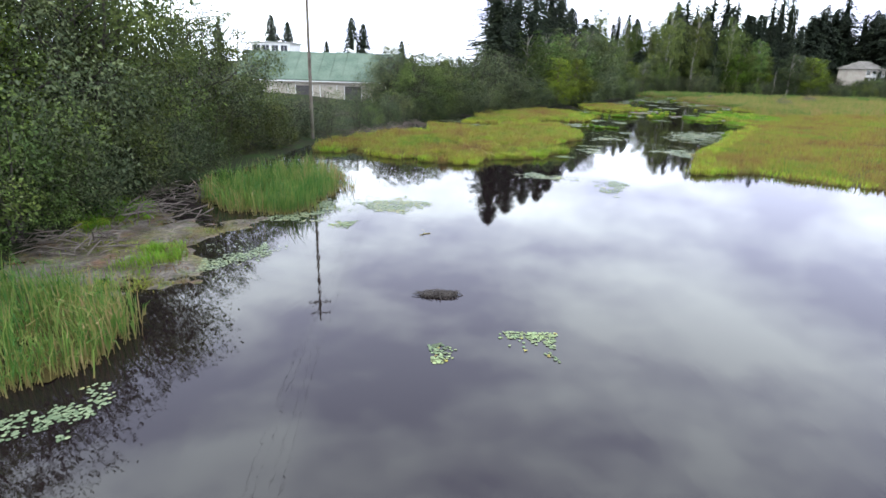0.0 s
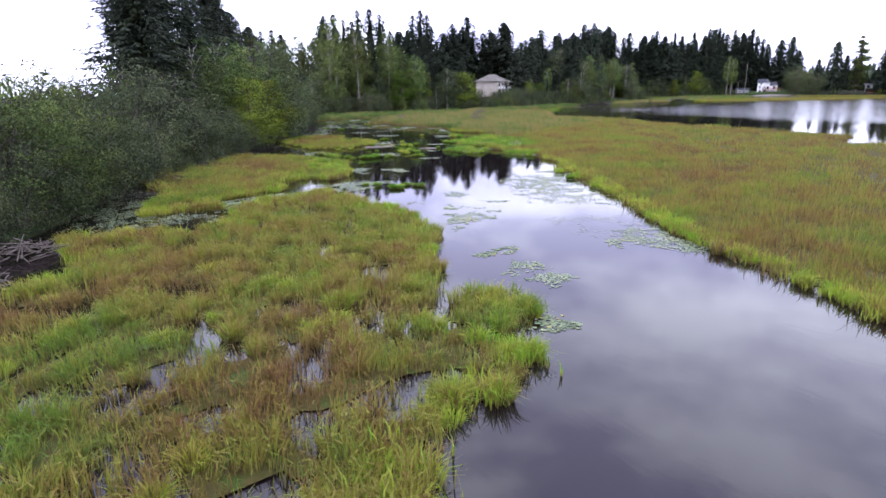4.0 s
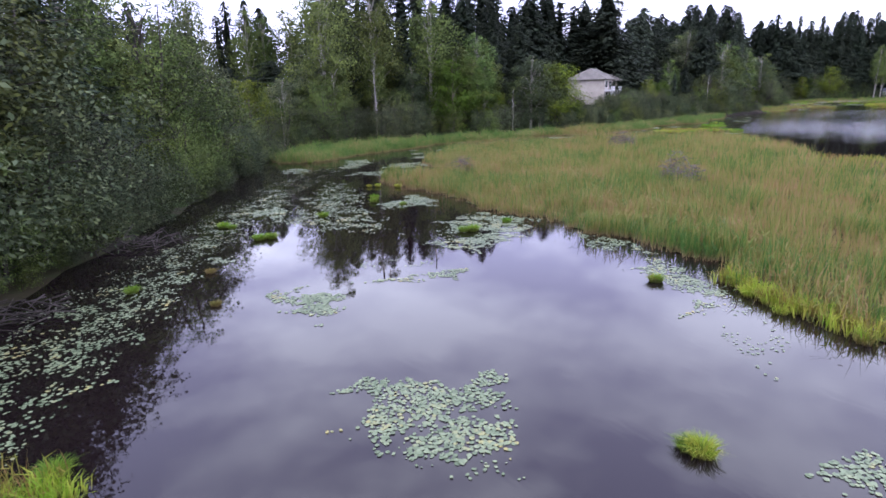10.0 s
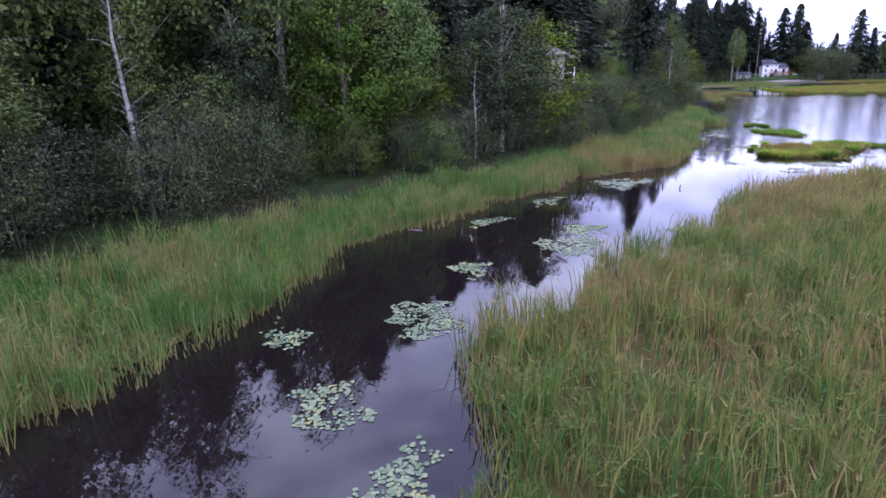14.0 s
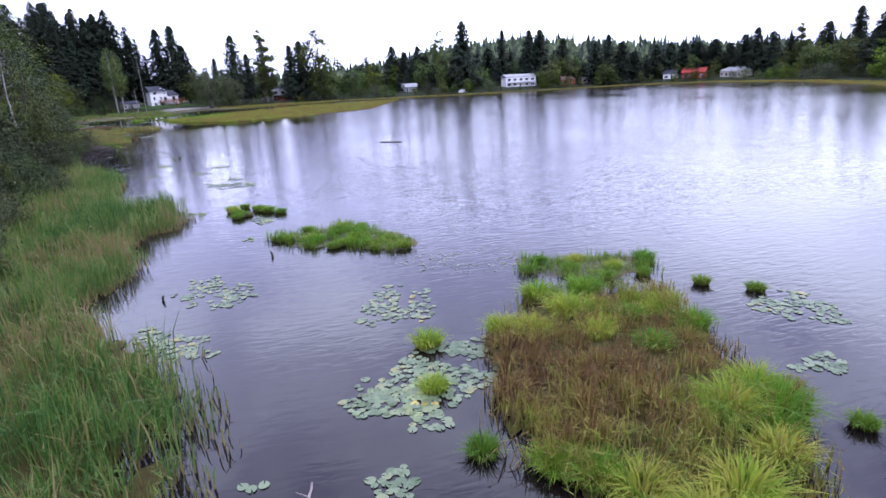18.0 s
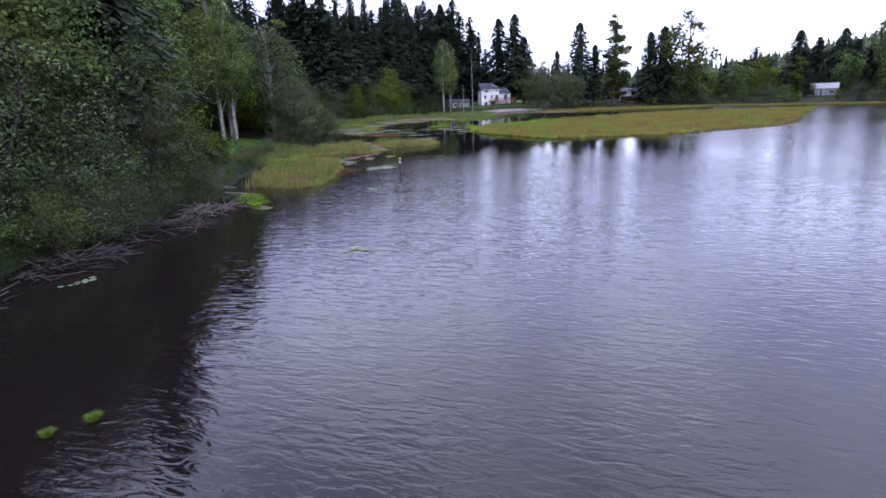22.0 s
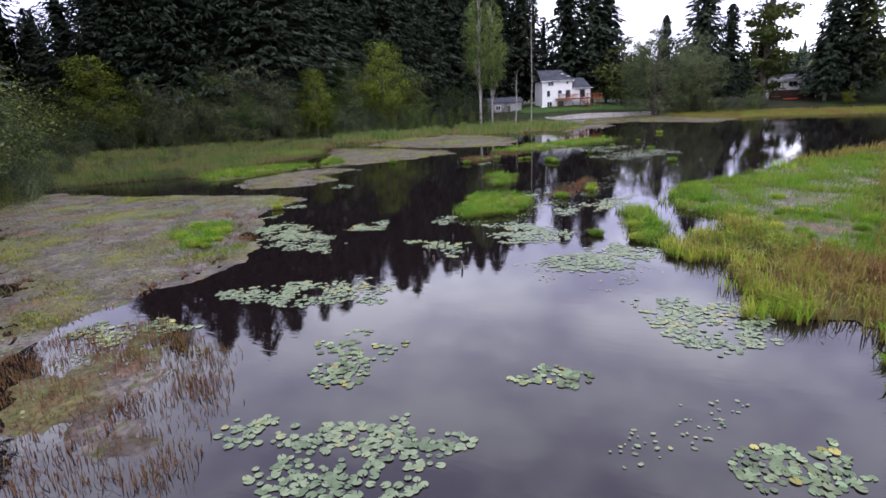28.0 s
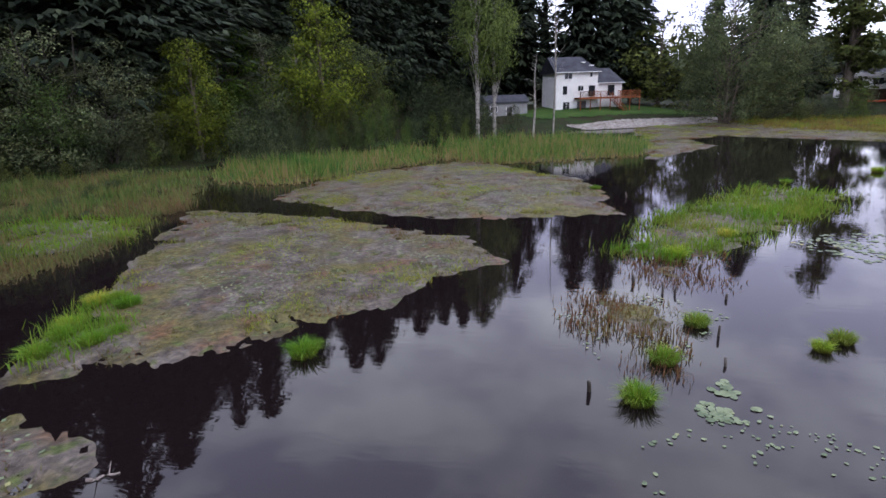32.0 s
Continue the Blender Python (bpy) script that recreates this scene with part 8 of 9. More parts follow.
def window(x0, x1, z0, z1, y, parent, bars=1, trim=None):
    """A window in the front wall: a frame with sill, and each pane."""
    trim = trim or M_TRIM
    w = block("window", x0 - 0.08, x1 + 0.08, y - 0.05, y - 0.01, z1, z1 + 0.1, trim, parent)
    block("frame", x0 - 0.08, x0, y - 0.05, y - 0.01, z0, z1, trim, w)
    block("frame", x1, x1 + 0.08, y - 0.05, y - 0.01, z0, z1, trim, w)
    block("sill", x0 - 0.12, x1 + 0.12, y - 0.12, y - 0.01, z0 - 0.08, z0, trim, w)
    n = bars + 1
    for i in range(n):
        a, b = x0 + (x1 - x0) * i / n, x0 + (x1 - x0) * (i + 1) / n
        block("pane", a + 0.03, b - 0.03, y - 0.025, y - 0.012, z0, z1, M_PANE, w)
        if i:
            block("mullion", a - 0.03, a + 0.03, y - 0.04, y - 0.01, z0, z1, trim, w)
    return w


def door(x0, x1, z0, z1, y, parent, mat):
    d = block("door", x0, x1, y - 0.04, y - 0.012, z0, z1, mat, parent)
    block("door_frame", x0 - 0.1, x0, y - 0.06, y - 0.012, z0, z1 + 0.1, M_TRIM, d)
    block("door_frame", x1, x1 + 0.1, y - 0.06, y - 0.012, z0, z1 + 0.1, M_TRIM, d)
    return d


def drape(name, P, mat, cell, lift):
    """A patch of turf or gravel that follows the ground."""
    P2 = np.array(P, float)
    x0, y0 = P2.min(0)
    x1, y1 = P2.max(0)
    gx, gy = np.arange(x0, x1 + cell, cell), np.arange(y0, y1 + cell, cell)
    X, Y = np.meshgrid(gx, gy)
    X, Y = X + rng.uniform(-.25, .25, X.shape) * cell, Y + rng.uniform(-.25, .25, X.shape) * cell
    ok = inside(P, X, Y)
    Z = np.maximum(ground_height(X, Y), 0.0) + lift
    n = len(gx)
    j, i = np.nonzero(ok[:-1, :-1] & ok[1:, :-1] & ok[:-1, 1:] & ok[1:, 1:])
    q = np.stack([j * n + i, j * n + i + 1, (j + 1) * n + i + 1, (j + 1) * n + i], 1)
    return new(name, mesh_np(name, np.stack([X.ravel(), Y.ravel(), Z.ravel()], 1), q, None, [mat], smooth=True))


# the white house at the head of the bay
hz = 2.2
house = place("house", 458.1, 260.7, hz, 5.5, -12.3, "white three-level lakeside house with dark slate roof and timber deck", "house")
walls(0, 8.2, 0, 8.0, -1.2, 7.5, M_WHITE, house)
walls(8.2, 13.5, 0.8, 7.6, -1.2, 5.4, M_WHITE, house)
roof(0, 8.2, 0, 8.0, 7.5, 2.6, M_SLATE, house, 0.45, 0.0, 2.4, wallmat=M_WHITE)
roof(8.2, 13.5, 0.8, 7.6, 5.4, 2.5, M_SLATE, house, 0.4, 0.0, 1.6, wallmat=M_WHITE)
block("gutter", -0.45, 8.65, -0.62, -0.47, 7.28, 7.42, M_TRIM, house)
block("gutter", 8.3, 13.9, 0.25, 0.38, 5.2, 5.34, M_TRIM, house)
window(1.6, 3.1, 6.2, 7.2, 0, house)
window(6.6, 7.1, 6.5, 7.2, 0, house, 0)
window(1.3, 2.2, 3.4, 4.9, 0, house, 0)
window(4.3, 5.4, 4.0, 4.9, 0, house)
door(6.4, 7.7, 2.9, 4.9, 0, house, M_PANE)
door(10.6, 12.0, 2.9, 4.9, 0.8, house, M_PANE)
window(1.4, 2.7, 0.1, 2.0, 0, house)
door(4.2, 6.0, 0.0, 2.1, 0, house, M_DARKDOOR)
for sx, sz in ((5.6, 8.9), (6.9, 8.3)):
    k = (sz - 7.5) / 2.6
    sky = block("skylight", sx, sx + 0.7, 4.0 * k - 0.5, 4.0 * k + 0.4, sz + 0.16, sz + 0.36, M_TRIM, house)
    block("pane", sx + 0.08, sx + 0.62, 4.0 * k - 0.42, 4.0 * k + 0.3, sz + 0.36, sz + 0.38, M_GREYROOF, sky)
# deck, rail, posts and stairs
deck = place("deck", 458.1, 260.7, hz, 5.5, -12.3, "red-brown timber deck with rail and stairs before the house", "deck")
for i in range(14):
    block("board", 3.6, 15.6, -2.8 + 0.2 * i, -2.62 + 0.2 * i, 2.72, 2.77, M_CEDAR, deck)
block("beam", 3.6, 15.6, -2.78, -2.64, 2.45, 2.70, M_CEDAR, deck)
block("beam", 3.6, 15.6, -0.3, -0.16, 2.45, 2.70, M_CEDAR, deck)
for i in range(7):
    x = 3.7 + i * 1.95
    block("post", x, x + 0.14, -2.78, -2.64, -1.0, 2.45, M_CEDAR, deck)
    if not 9.0 < x < 11.2:
        block("rail_post", x, x + 0.1, -2.8, -2.7, 2.77, 3.8, M_CEDAR if x > 6 else M_DARKTIMBER, deck)
for x0, x1, m in ((3.6, 6.2, M_DARKTIMBER), (6.2, 9.2, M_CEDAR), (11.0, 15.6, M_CEDAR)):
    block("rail", x0, x1, -2.82, -2.68, 3.78, 3.86, m, deck)
    for i in range(int((x1 - x0) / 0.16)):
        block("baluster", x0 + 0.16 * i, x0 + 0.16 * i + 0.05, -2.78, -2.73, 2.8, 3.78, m, deck)
for i in range(11):
    block("step", 9.4 + 0.26 * i, 9.75 + 0.26 * i, -3.9, -2.85, 2.5 - 0.25 * i, 2.56 - 0.25 * i, M_CEDAR, deck)
for y in (-3.95, -2.88):
    v, q = tube([(9.3, y, 2.6), (12.4, y, -0.4)], [0.1, 0.1], 4)
    part("stringer", mesh_np("stringer", v, q, None, [M_CEDAR]), deck)
    v, q = tube([(9.3, y, 3.6), (12.4, y, 0.6)], [0.06, 0.06], 4)
    part("stair_rail", mesh_np("stair_rail", v, q, None, [M_CEDAR]), deck)
    for i in range(4):
        block("rail_post", 9.4 + i * 0.95, 9.5 + i * 0.95, y - 0.04, y + 0.04, 2.4 - i * 0.92, 3.5 - i * 0.92, M_CEDAR, deck)
# grey shed beside the birch
shed = place("shed", 452.0, 274.0, 1.6, 5.5, -12.3, "low grey garden shed under the firs beside the house", "shed")
walls(0, 9.0, 0, 4.5, -0.8, 3.0, M_GREYW, shed)
roof(0, 9.0, 0, 4.5, 3.0, 1.1, M_SLATE, shed, 0.3, wallmat=M_GREYW)
window(2.0, 3.2, 1.2, 2.2, 0, shed)
door(5.0, 6.0, 0.0, 2.0, 0, shed, M_DARKDOOR)
lamp = place("street_lamp", 472, 262, 2.4, 1, 0, "grey curved street lamp behind the house roof", "street lamp")
v, q = tube([(0, 0, -1), (0, 0, 9.5), (-0.3, 0, 10.6), (-1.2, 0, 11.2), (-2.4, 0, 11.3)], [0.1, 0.08, 0.07, 0.05, 0.05], 6)
part("mast", mesh_np("mast", v, q, None, [M_METAL], smooth=True), lamp)
block("lamp_head", -3.1, -2.3, -0.16, 0.16, 11.2, 11.36, M_METAL, lamp, 0.03)
lawn = drape("lawn", [(449, 263), (456, 248), (461, 240), (468, 232), (474, 238), (470, 250), (464, 262), (456, 270)], M_LAWN, 0.7, 0.05)
tagged(lawn, "short bright green lawn sloping to the lake", "lawn", kind="structure")
gravel = drape("gravel_shore", [(444, 254), (449, 243), (453, 236), (461, 229), (465, 232), (458, 241), (453, 250), (447, 259)], M_GRAVEL, 0.5, 0.09)
tagged(gravel, "pale gravel and dried mud along the shore", "shore", kind="structure")
turf = drape("grass_bank", [(264, 243), (284, 249), (289, 258), (287, 272), (276, 276), (262, 262)], M_LAWN, 0.8, 0.05)
tagged(turf, "mown bright green grass behind the shore bushes", "lawn", kind="structure")

# long grass and herbs on the open bank
for P, mat, dens, h0, h1, label in (([(258, 232.5), (265, 234.8), (270, 235.2), (277, 236.2), (284, 240), (290, 246), (284, 249), (270, 246), (260, 241)], M_MIXED, 60, 0.12, 0.5, "low mixed green and brown marsh herbs on the bank"),
                                    ([(262, 241.5), (284, 248.5), (288, 254), (274, 252), (260, 246)], M_MIXED, 70, 0.25, 0.7, "rough knee-high grass and herbs on the bank"),
                                    ([(264, 247), (288, 255), (289, 262), (287, 272), (276, 276), (262, 262)], M_BRIGHT, 45, 0.06, 0.16, "short mown bright green turf blades")):
    p = scatter(P, dens)
    z = np.maximum(ground_height(p[:, 0], p[:, 1]), 0.0) + 0.02
    ob = new("bank_grass", mesh_np("bank_grass", *blade_data(p, z, rng.uniform(h0, h1, len(p)), rng.uniform(0.03, 0.06, len(p)), rng.uniform(0.2, 0.9, len(p)), plain=True), [mat]))
    tagged(ob, label, "grass", kind="stuff")

# beige house among the trees of the north bank
M_TANROOF = surface("tan_grey_shingles", (0.13, 0.12, 0.108), (0.19, 0.175, 0.158), 0.7, 6.0, rough=0.85, bump=0.5, depth=0.02)
house = place("house", 163.5, 229.8, 5.8, 0.88, 0.48, "beige two-storey house with tan-grey hip roof and balconies", "house", "houses by the lake")
walls(0, 15, 0, 10, -1.0, 5.8, M_BEIGE, house)
roof(0, 15, 0, 10, 5.8, 2.6, M_TANROOF, house, 0.7, 4.5, 4.5)
roof(9.5, 13.5, -1.6, 4.0, 5.4, 1.4, M_TANROOF, house, 0.4, 2.0, 2.0)
for x in (1.0, 5.2, 9.8):
    window(x, x + 2.4, 3.4, 5.0, 0, house, 2)
    window(x, x + 2.4, 0.5, 2.2, 0, house, 2)
for x in (0.6, 8.8):
    bal = block("balcony", x, x + 4.6, -1.8, -0.01, 2.55, 2.75, M_TRIM, house)
    block("rail", x, x + 4.6, -1.8, -1.72, 3.55, 3.63, M_TRIM, bal)
    for i in range(12):
        block("baluster", x + 0.4 * i, x + 0.4 * i + 0.06, -1.79, -1.73, 2.76, 3.55, M_TRIM, bal)
    for i in range(3):
        block("post", x + 2.2 * i, x + 2.2 * i + 0.16, -1.78, -1.62, -0.8, 2.55, M_TRIM, bal)


def lake_house(x, y, dx, dy, w, d, h, rise, wm, rm, label, storeys=1, hip=0.0):
    z = float(ground_height(np.array([x]), np.array([y]))[0])
    hs = place("house", x, y, z, dx, dy, label, "house", "houses by the lake")
    walls(0, w, 0, d, -1.0, h, wm, hs)
    roof(0, w, 0, d, h, rise, rm, hs, 0.5, hip, hip, wallmat=wm)
    n = max(2, int(w / 3.2))
    for s in range(storeys):
        z0 = 0.7 + s * 2.7
        for i in range(n):
            a = (i + 0.25) * w / n
            if s == 0 and i == n // 2:
                door(a, a + 1.0, 0.0, 2.1, 0, hs, M_DARKDOOR)
            else:
                window(a, a + 0.5 * w / n, z0, z0 + 1.3, 0, hs)
    return hs


hd = lake_house(493, 201, -0.1, -1, 12, 8, 5.6, 0.9, M_WHITE, M_SLATE, "low dark house with a white band under its flat roof", 2)
block("fascia", -0.6, 12.6, -0.75, -0.5, 5.1, 5.9, M_TRIM, hd)
block("lower_front", 0.3, 11.7, -0.12, -0.004, 0.0, 2.4, M_DARKTIMBER, hd)
hl = lake_house(460, 64.5, -0.05, -1, 19, 9, 5.8, 1.4, M_WHITE, M_GREYROOF, "long white two-storey house with balcony along its front", 2)
bal = block("balcony", 0, 19, -1.8, -0.01, 2.6, 2.8, M_TRIM, hl)
block("rail", 0, 19, -1.8, -1.72, 3.6, 3.7, M_TRIM, bal)
for i in range(8):
    block("post", 0.1 + 2.66 * i, 0.25 + 2.66 * i, -1.78, -1.64, -0.6, 2.6, M_TRIM, bal)
lake_house(456, 30, -0.05, -1, 9.5, 7, 3.0, 1.8, M_REDW, M_BROWNROOF, "small house with brown roof and dark red walls", 1, 2.0)
lake_house(458, 14, 0.05, -1, 13, 7, 3.4, 1.4, M_BEIGE, M_GREYROOF, "tan bungalow with a pale flat-pitched roof", 1)
lake_house(443.5, -34, -0.78, -0.62, 7.6, 7, 3.2, 2.0, M_WHITE, M_SLATE, "small white cottage with a dark roof", 1)
lake_house(435, -41, -0.8, -0.6, 13, 8, 3.4, 2.4, M_REDW, M_REDW, "red wooden house with a red roof", 1)
lake_house(418, -54, -1, 0.0, 16, 8, 3.4, 1.8, M_BEIGE, M_GREYROOF, "beige bungalow with a grey roof by the lake", 1, 2.5)
lake_house(480, 126, -0.35, -1, 10, 7, 3.0, 1.8, M_GREYW, M_GREYROOF, "grey cottage half hidden by shore trees", 1)
for i in range(9):
    a = -0.50 - 0.045 * i
    lake_house(270 + math.cos(a) * (640 + 25 * (i % 3)), 110 + math.sin(a) * (640 + 25 * (i % 3)), math.sin(a), -math.cos(a), 14 + 4 * (i % 3), 9, 7 + 2 * (i % 2), 2.0, M_WHITE if i % 2 else M_BEIGE, M_GREYROOF, "pale house on the distant hill above the woods", 2)

# white covered boat drawn up on the east shore
boat = place("covered_boat", 450, 95, 0.9, -0.3, -1, "boat under a white domed cover on the shore", "boat")
bm = bmesh.new()
bmesh.ops.create_uvsphere(bm, u_segments=18, v_segments=10, radius=1.0)
for v in bm.verts:
    v.co = (v.co.x * 3.2, v.co.y * 1.5, max(v.co.z, -0.15) * 1.7 + 0.2)
part("cover", bm_mesh("cover", bm, M_WHITE), boat)
bm = bmesh.new()
bmesh.ops.create_uvsphere(bm, u_segments=18, v_segments=8, radius=1.0)
for v in bm.verts:
    v.co = (v.co.x * 3.3, v.co.y * 1.3, min(v.co.z, 0.1) * 0.9 + 0.2)
part("hull", bm_mesh("hull", bm, M_GREYW), boat)
kayak = place("kayak", 489, 196, float(ground_height(np.array([489.0]), np.array([196.0]))[0]) + 0.1, -0.1, -1, "orange-red kayak lying on the grass bank", "kayak")
bm = bmesh.new()
bmesh.ops.create_uvsphere(bm, u_segments=16, v_segments=8, radius=1.0)
for v in bm.verts:
    v.co = (v.co.x * 1.9, v.co.y * 0.42 * (1 - 0.3 * abs(v.co.x)), v.co.z * 0.25 + 0.2)
part("hull", bm_mesh("hull", bm, M_ORANGE), kayak)
bm = bmesh.new()
bmesh.ops.create_cone(bm, cap_ends=True, segments=16, radius1=0.5, radius2=0.42, depth=0.08)
for v in bm.verts:
    v.co = (v.co.x, v.co.y * 0.6, v.co.z + 0.44)
part("cockpit", bm_mesh("cockpit", bm, M_DARKDOOR), kayak)

# long building with a pale green roof behind the west bank
barn = place("long_building", -36, 99, 0.9, 1, 0, "long low building with a pale green metal roof", "building")
walls(0, 27, 0, 14, -1.0, 4.4, M_BEIGE, barn)
roof(0, 27, 0, 14, 4.4, 4.2, M_GREENROOF, barn, 0.6, wallmat=M_BEIGE)
for i in range(13):
    k = 1.0 + 2.1 * i
    v, q = tube([(k, -0.6, 4.24), (k, 7.0, 8.82)], [0.04, 0.04], 4)
    part("seam", mesh_np("seam", v, q, None, [M_GREENROOF]), barn)
for i in range(6):
    door(1.5 + 4.2 * i, 4.3 + 4.2 * i, 0.0, 3.2, 0, barn, M_BEIGE if i % 2 else M_DARKDOOR)
block("gutter", -0.6, 27.6, -0.75, -0.62, 3.85, 4.0, M_TRIM, barn)
for x, hgt in ((16.3, 2.4), (18.8, 2.6), (22.0, 2.4)):
    vent = block("vent_stack", x, x + 0.35, 7.6, 7.95, 8.4, 8.4 + hgt, M_TRIM, barn, 0.04)
    v, q = tube([(x + 0.2, 7.8, 8.9), (x - 0.5, 7.8, 9.0), (x - 1.2, 7.8, 9.5)], [0.35, 0.3, 0.22], 8)
    part("duct", mesh_np("duct", v, q, None, [M_TRIM], smooth=True), vent)
block("roof_unit", 24.0, 26.6, 7.4, 9.4, 8.2, 10.2, M_TRIM, barn, 0.05)
annex = place("annex", -41, 122, 1.0, 1, 0, "flat-roofed white building with a row of windows", "building")
walls(0, 8, 0, 9, -1.0, 10.4, M_WHITE, annex)
block("roof", -0.3, 8.3, -0.3, 9.3, 10.4, 10.7, M_GREYROOF, annex)
for i in range(4):
    window(0.4 + 1.9 * i, 1.8 + 1.9 * i, 8.6, 10.0, 0, annex)

# power pole with crossarms and wires
pole = place("utility_pole", -14.3, 60, 0.6, 0.95, 0.3, "tall wooden utility pole with two crossarms and wires", "utility pole")
v, q = tube([(0, 0, -1.5), (0, 0, 10), (0, 0, 20.5)], [0.19, 0.16, 0.12], 10)
part("pole", mesh_np("pole", v, q, None, [M_POLE], smooth=True), pole)
for z in (19.6, 18.2):
    arm = block("crossarm", -1.3, 1.3, -0.06, 0.06, z, z + 0.14, M_POLE, pole, 0.01)
    for x in (-1.2, -0.5, 0.5, 1.2):
        v, q = tube([(x, 0, z + 0.14), (x, 0, z + 0.22), (x, 0, z + 0.32)], [0.03, 0.06, 0.035], 8)
        part("insulator", mesh_np("insulator", v, q, None, [M_GREYW], smooth=True), arm)
for x in (-1.2, -0.5, 0.5, 1.2):
    for ex, ey in ((-20 + x, -90), (30 + x, 100)):
        v, q = tube([(x + (ex - x) * k / 8, ey * k / 8, 19.9 - 5.0 * (k / 8) * (1 - k / 8)) for k in range(9)], [0.012] * 9, 4)
        part("wire", mesh_np("wire", v, q, None, [M_DARKDOOR]), pole)


# ---------------------------------------------------------------- logs, stakes and brush
def log(x0, y0, x1, y1, r, mat, label, z=0.02):
    d = Vector((x1 - x0, y1 - y0, 0))
    side = Vector((-d.y, d.x, 0)).normalized()
    pts, rad = [], []
    for k in range(7):
        p = Vector((x0, y0, z)) + d * (k / 6) + side * rng.normal(0, 0.03) + Vector((0, 0, rng.normal(0, r * 0.15)))
        pts.append(p)
        rad.append(r * (1.0 - 0.5 * k / 6) * rng.uniform(0.85, 1.1))
    v, q = tube([pts[0] - d.normalized() * 0.01] + pts + [pts[-1] + d.normalized() * 0.01], [0.005] + rad + [0.005], 8)
    ob = new("log", mesh_np("log", v, q, None, [mat], smooth=True))
    for k in range(2):
        p = pts[2 + 2 * k]
        tv, tq = tube([p, p + side * (0.25 if k else -0.3) + Vector((0, 0, 0.15))], [r * 0.35, r * 0.12], 5)
        part("stub", mesh_np("stub", tv, tq, None, [mat], smooth=True), ob)
    tagged(ob, label, "log", "driftwood")


for g in ((100.7, 195.7, 100.0, 194.7, 0.05), (101, 201.2, 100.1, 200.4, 0.05), (99.9, 204.9, 100.2, 204.1, 0.05),
          (135.8, 199.7, 135, 198.5, 0.05), (139.2, 201.7, 138.4, 200.1, 0.05), (143.5, 200.6, 144.7, 200.4, 0.05),
          (246.4, 236.6, 246.9, 233.9, 0.10), (244.1, 233.2, 243.6, 229.3, 0.09), (274.6, 232.2, 275.4, 232.2, 0.03), (355, 262.5, 355.3, 262, 0.04)):
    log(*g, M_DEAD, "weathered grey log lying in shallow water")
log(213.9, 186.5, 212.0, 183.8, 0.11, M_DARKWOOD, "dark waterlogged trunk floating on the open lake", 0.04)
log(-0.7, 26.8, -1.2, 26.3, 0.03, M_PAD_YELLOW, "yellow broken reed stem drifting on the water", 0.015)


def stake(x, y, h, r, mat):
    lx, ly = rng.normal(0, 0.08, 2)
    v, q = tube([(x, y, -0.4), (x + lx * 0.4, y + ly * 0.4, h * 0.5), (x + lx, y + ly, h), (x + lx, y + ly, h + 0.01)], [r * 1.1, r, r * 0.8, 0.004], 7)
    ob = new("stake", mesh_np("stake", v, q, None, [mat], smooth=True))
    tagged(ob, "dark rotting stake standing out of the water", "stake", "old stakes")


for x, y in ((41.2, 118.2), (42.4, 120.4), (42.3, 119.7), (42.1, 120.7), (24.5, 55), (25, 54.2), (24.5, 54.6), (24.1, 53.9), (55.8, 145.6), (55.9, 145.1), (59.1, 146),
             (106.6, 198.5), (105.4, 198.6), (105.3, 198.1), (106.3, 197.9), (106.5, 197.8), (99.8, 196), (100.8, 201.7), (120.9, 197.7), (121, 198.1), (116.2, 201.6), (103.6, 197.5)):
    stake(x, y, rng.uniform(0.25, 0.6), rng.uniform(0.025, 0.045), M_DARKWOOD)
for x, y in ((120.2, 196.2), (139.1, 199.7), (162.3, 201.2), (157.8, 205.5), (327, 243.6), (326, 243.4), (325.5, 242.8), (327.6, 243), (326.7, 242.3), (327.4, 241.8), (327.4, 243.4), (324.7, 241.2),
             (364.4, 249.4), (370.5, 249), (367.5, 248.6), (385.7, 251), (360.5, 253), (367.8, 250.2), (367.7, 250.6), (368.7, 251.5), (362.4, 249.6)):
    stake(x, y, rng.uniform(0.18, 0.4), rng.uniform(0.035, 0.06), M_DARKWOOD)
post = place("marker_post", 256.4, 221.6, 0, 1, 0, "dark mooring post with white band and yellow cap", "post")
v, q = tube([(0, 0, -0.6), (0.02, 0, 0.8), (0.03, 0, 1.5), (0.03, 0, 1.51)], [0.07, 0.07, 0.065, 0.005], 9)
part("shaft", mesh_np("shaft", v, q, None, [M_DARKWOOD], smooth=True), post)
v, q = tube([(0.026, 0, 1.1), (0.028, 0, 1.28)], [0.072, 0.071], 9)
part("band", mesh_np("band", v, q, None, [M_TRIM], smooth=True), post)
v, q = tube([(0.03, 0, 1.46), (0.03, 0, 1.56), (0.03, 0, 1.62), (0.03, 0, 1.63)], [0.085, 0.085, 0.05, 0.004], 9)
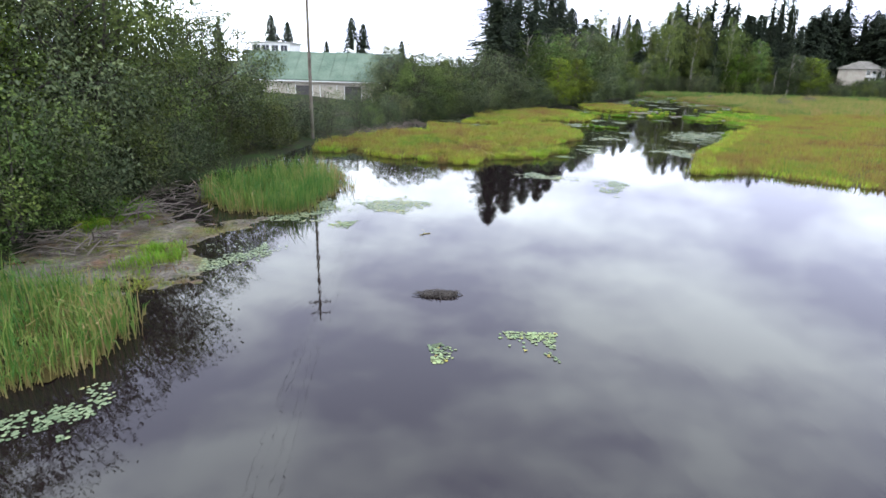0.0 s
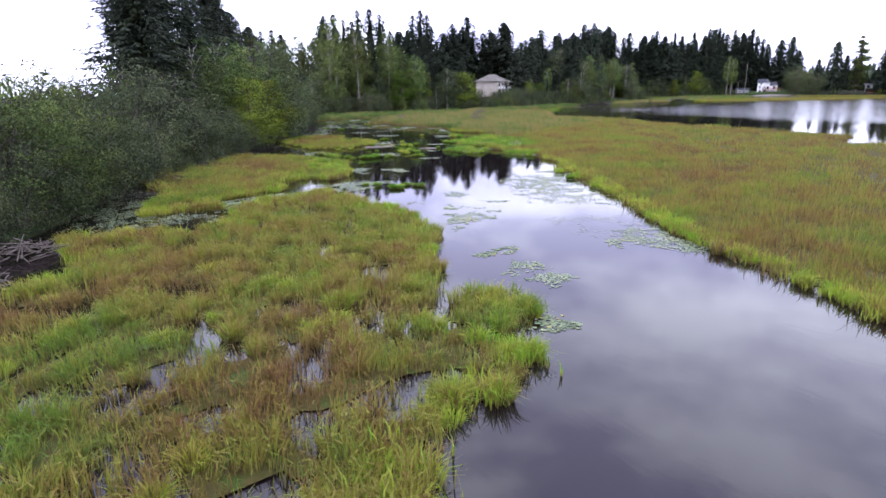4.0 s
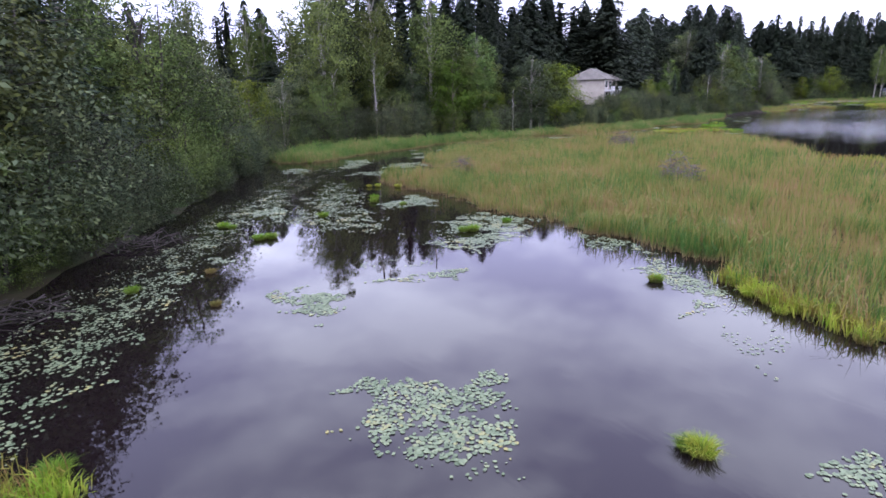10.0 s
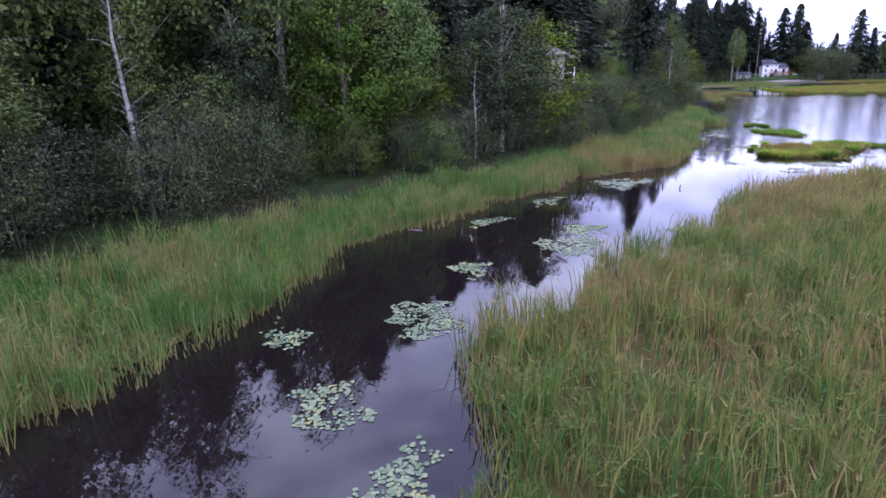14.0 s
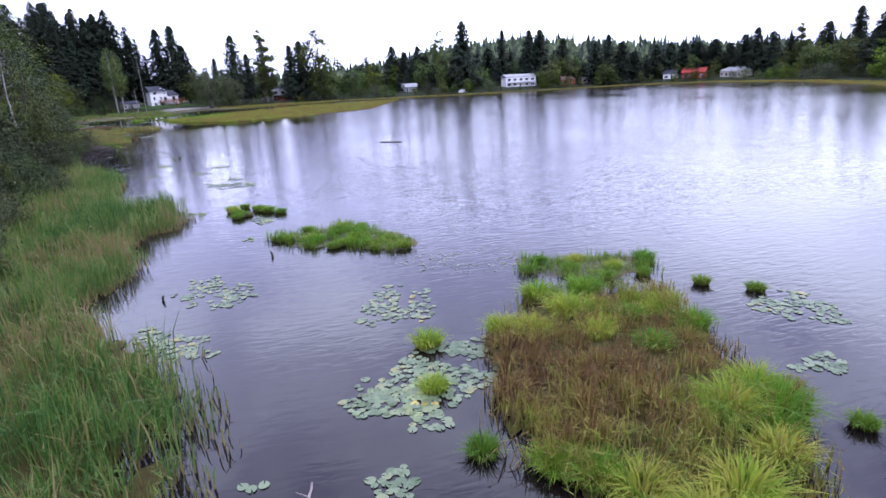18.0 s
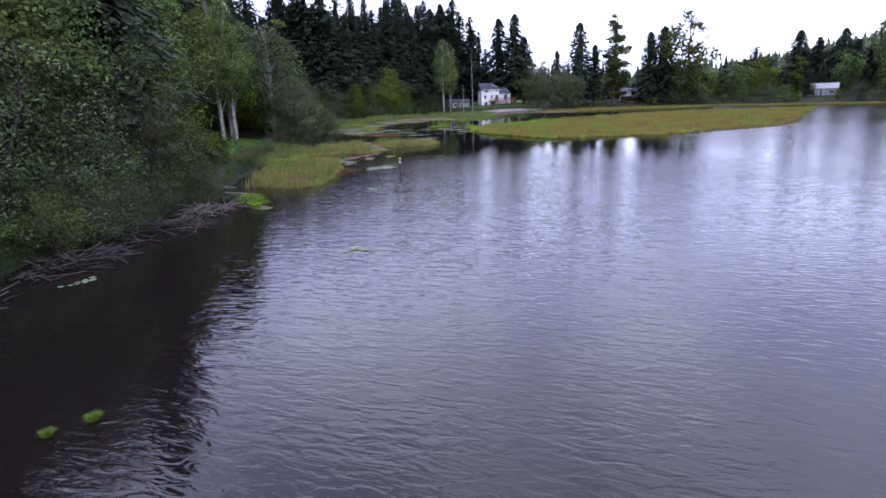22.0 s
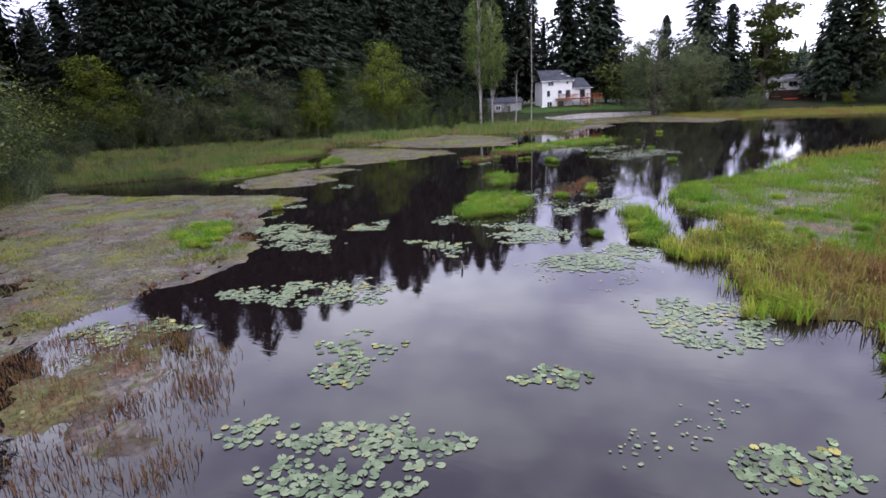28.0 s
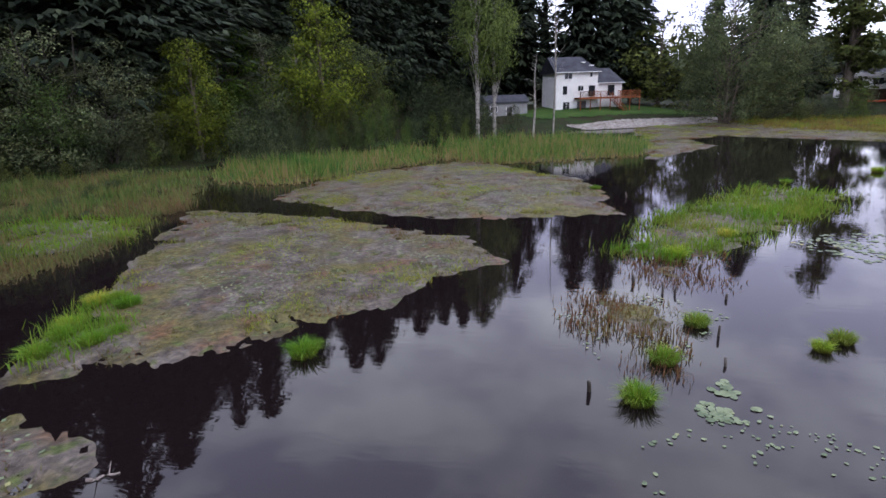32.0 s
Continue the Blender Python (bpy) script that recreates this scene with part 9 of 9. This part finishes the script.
part("cap", mesh_np("cap", v, q, None, [M_YELLOWCAP], smooth=True), post)


def brush_pile(name, x, y, rx, ry, h, n, mat, label, L=(1.0, 2.4), thick=1.0):
    """A heap of dead branches, laid every way."""
    tubes = []
    for i in range(n):
        a, k = rng.uniform(0, 6.28), math.sqrt(rng.uniform(0, 1))
        cx, cy = x + math.cos(a) * k * rx, y + math.sin(a) * k * ry
        cz = max(0.03, h * (1 - k * k) * rng.uniform(0.2, 1.0))
        b, len2, up = rng.uniform(0, 6.28), rng.uniform(*L) / 2, rng.normal(0, 0.25)
        dv = Vector((math.cos(b), math.sin(b), up)).normalized() * len2
        c = Vector((cx, cy, cz))
        tubes.append(tube([c - dv, c + Vector((0, 0, 0.06)), c + dv], [0.035 * thick, 0.028 * thick, 0.008 * thick], 4))
    v, q = join_tubes(tubes)
    ob = new(name, mesh_np(name, v, q, None, [mat]))
    tagged(ob, label, "dead branches", kind="stuff")


brush_pile("floating_debris", -0.1, 18.9, 0.75, 0.3, 0.09, 170, M_TWIG, "small dark raft of floating twigs and debris", (0.2, 0.6), 0.4)
brush_pile("stick_pile", 89.2, 153, 2.2, 1.7, 3.0, 190, M_STICK, "heap of dead grey sticks among the sedge")
brush_pile("stick_pile", 77.5, 171.0, 1.5, 1.2, 2.2, 130, M_STICK, "heap of dead grey sticks among the sedge")
brush_pile("stick_pile", 112.2, 179.2, 2.6, 2.0, 2.9, 230, M_STICK, "heap of dead grey sticks among the sedge")
for x, y in ((-16, 23), (-15.5, 28), (-16, 33), (-9.5, 66), (-7, 72), (-4.5, 77), (118, 209.5), (236, 228.0)):
    brush_pile("dead_brush", x, y, 2.6, 1.5, 0.9, 70, M_STICK, "tangle of dead brown branches below the bank bushes")
for x, y in ((2, 93), (7, 100.5), (13, 109), (19, 117), (25, 126), (32, 136), (40, 149), (46, 159), (210, 223.0), (217, 224.6), (224, 225.8), (231, 226.8), (239, 228.8)):
    brush_pile("dead_brush", x, y, 2.8, 1.6, 0.7, 60, M_TWIG, "dark tangle of dead branches under overhanging bushes")
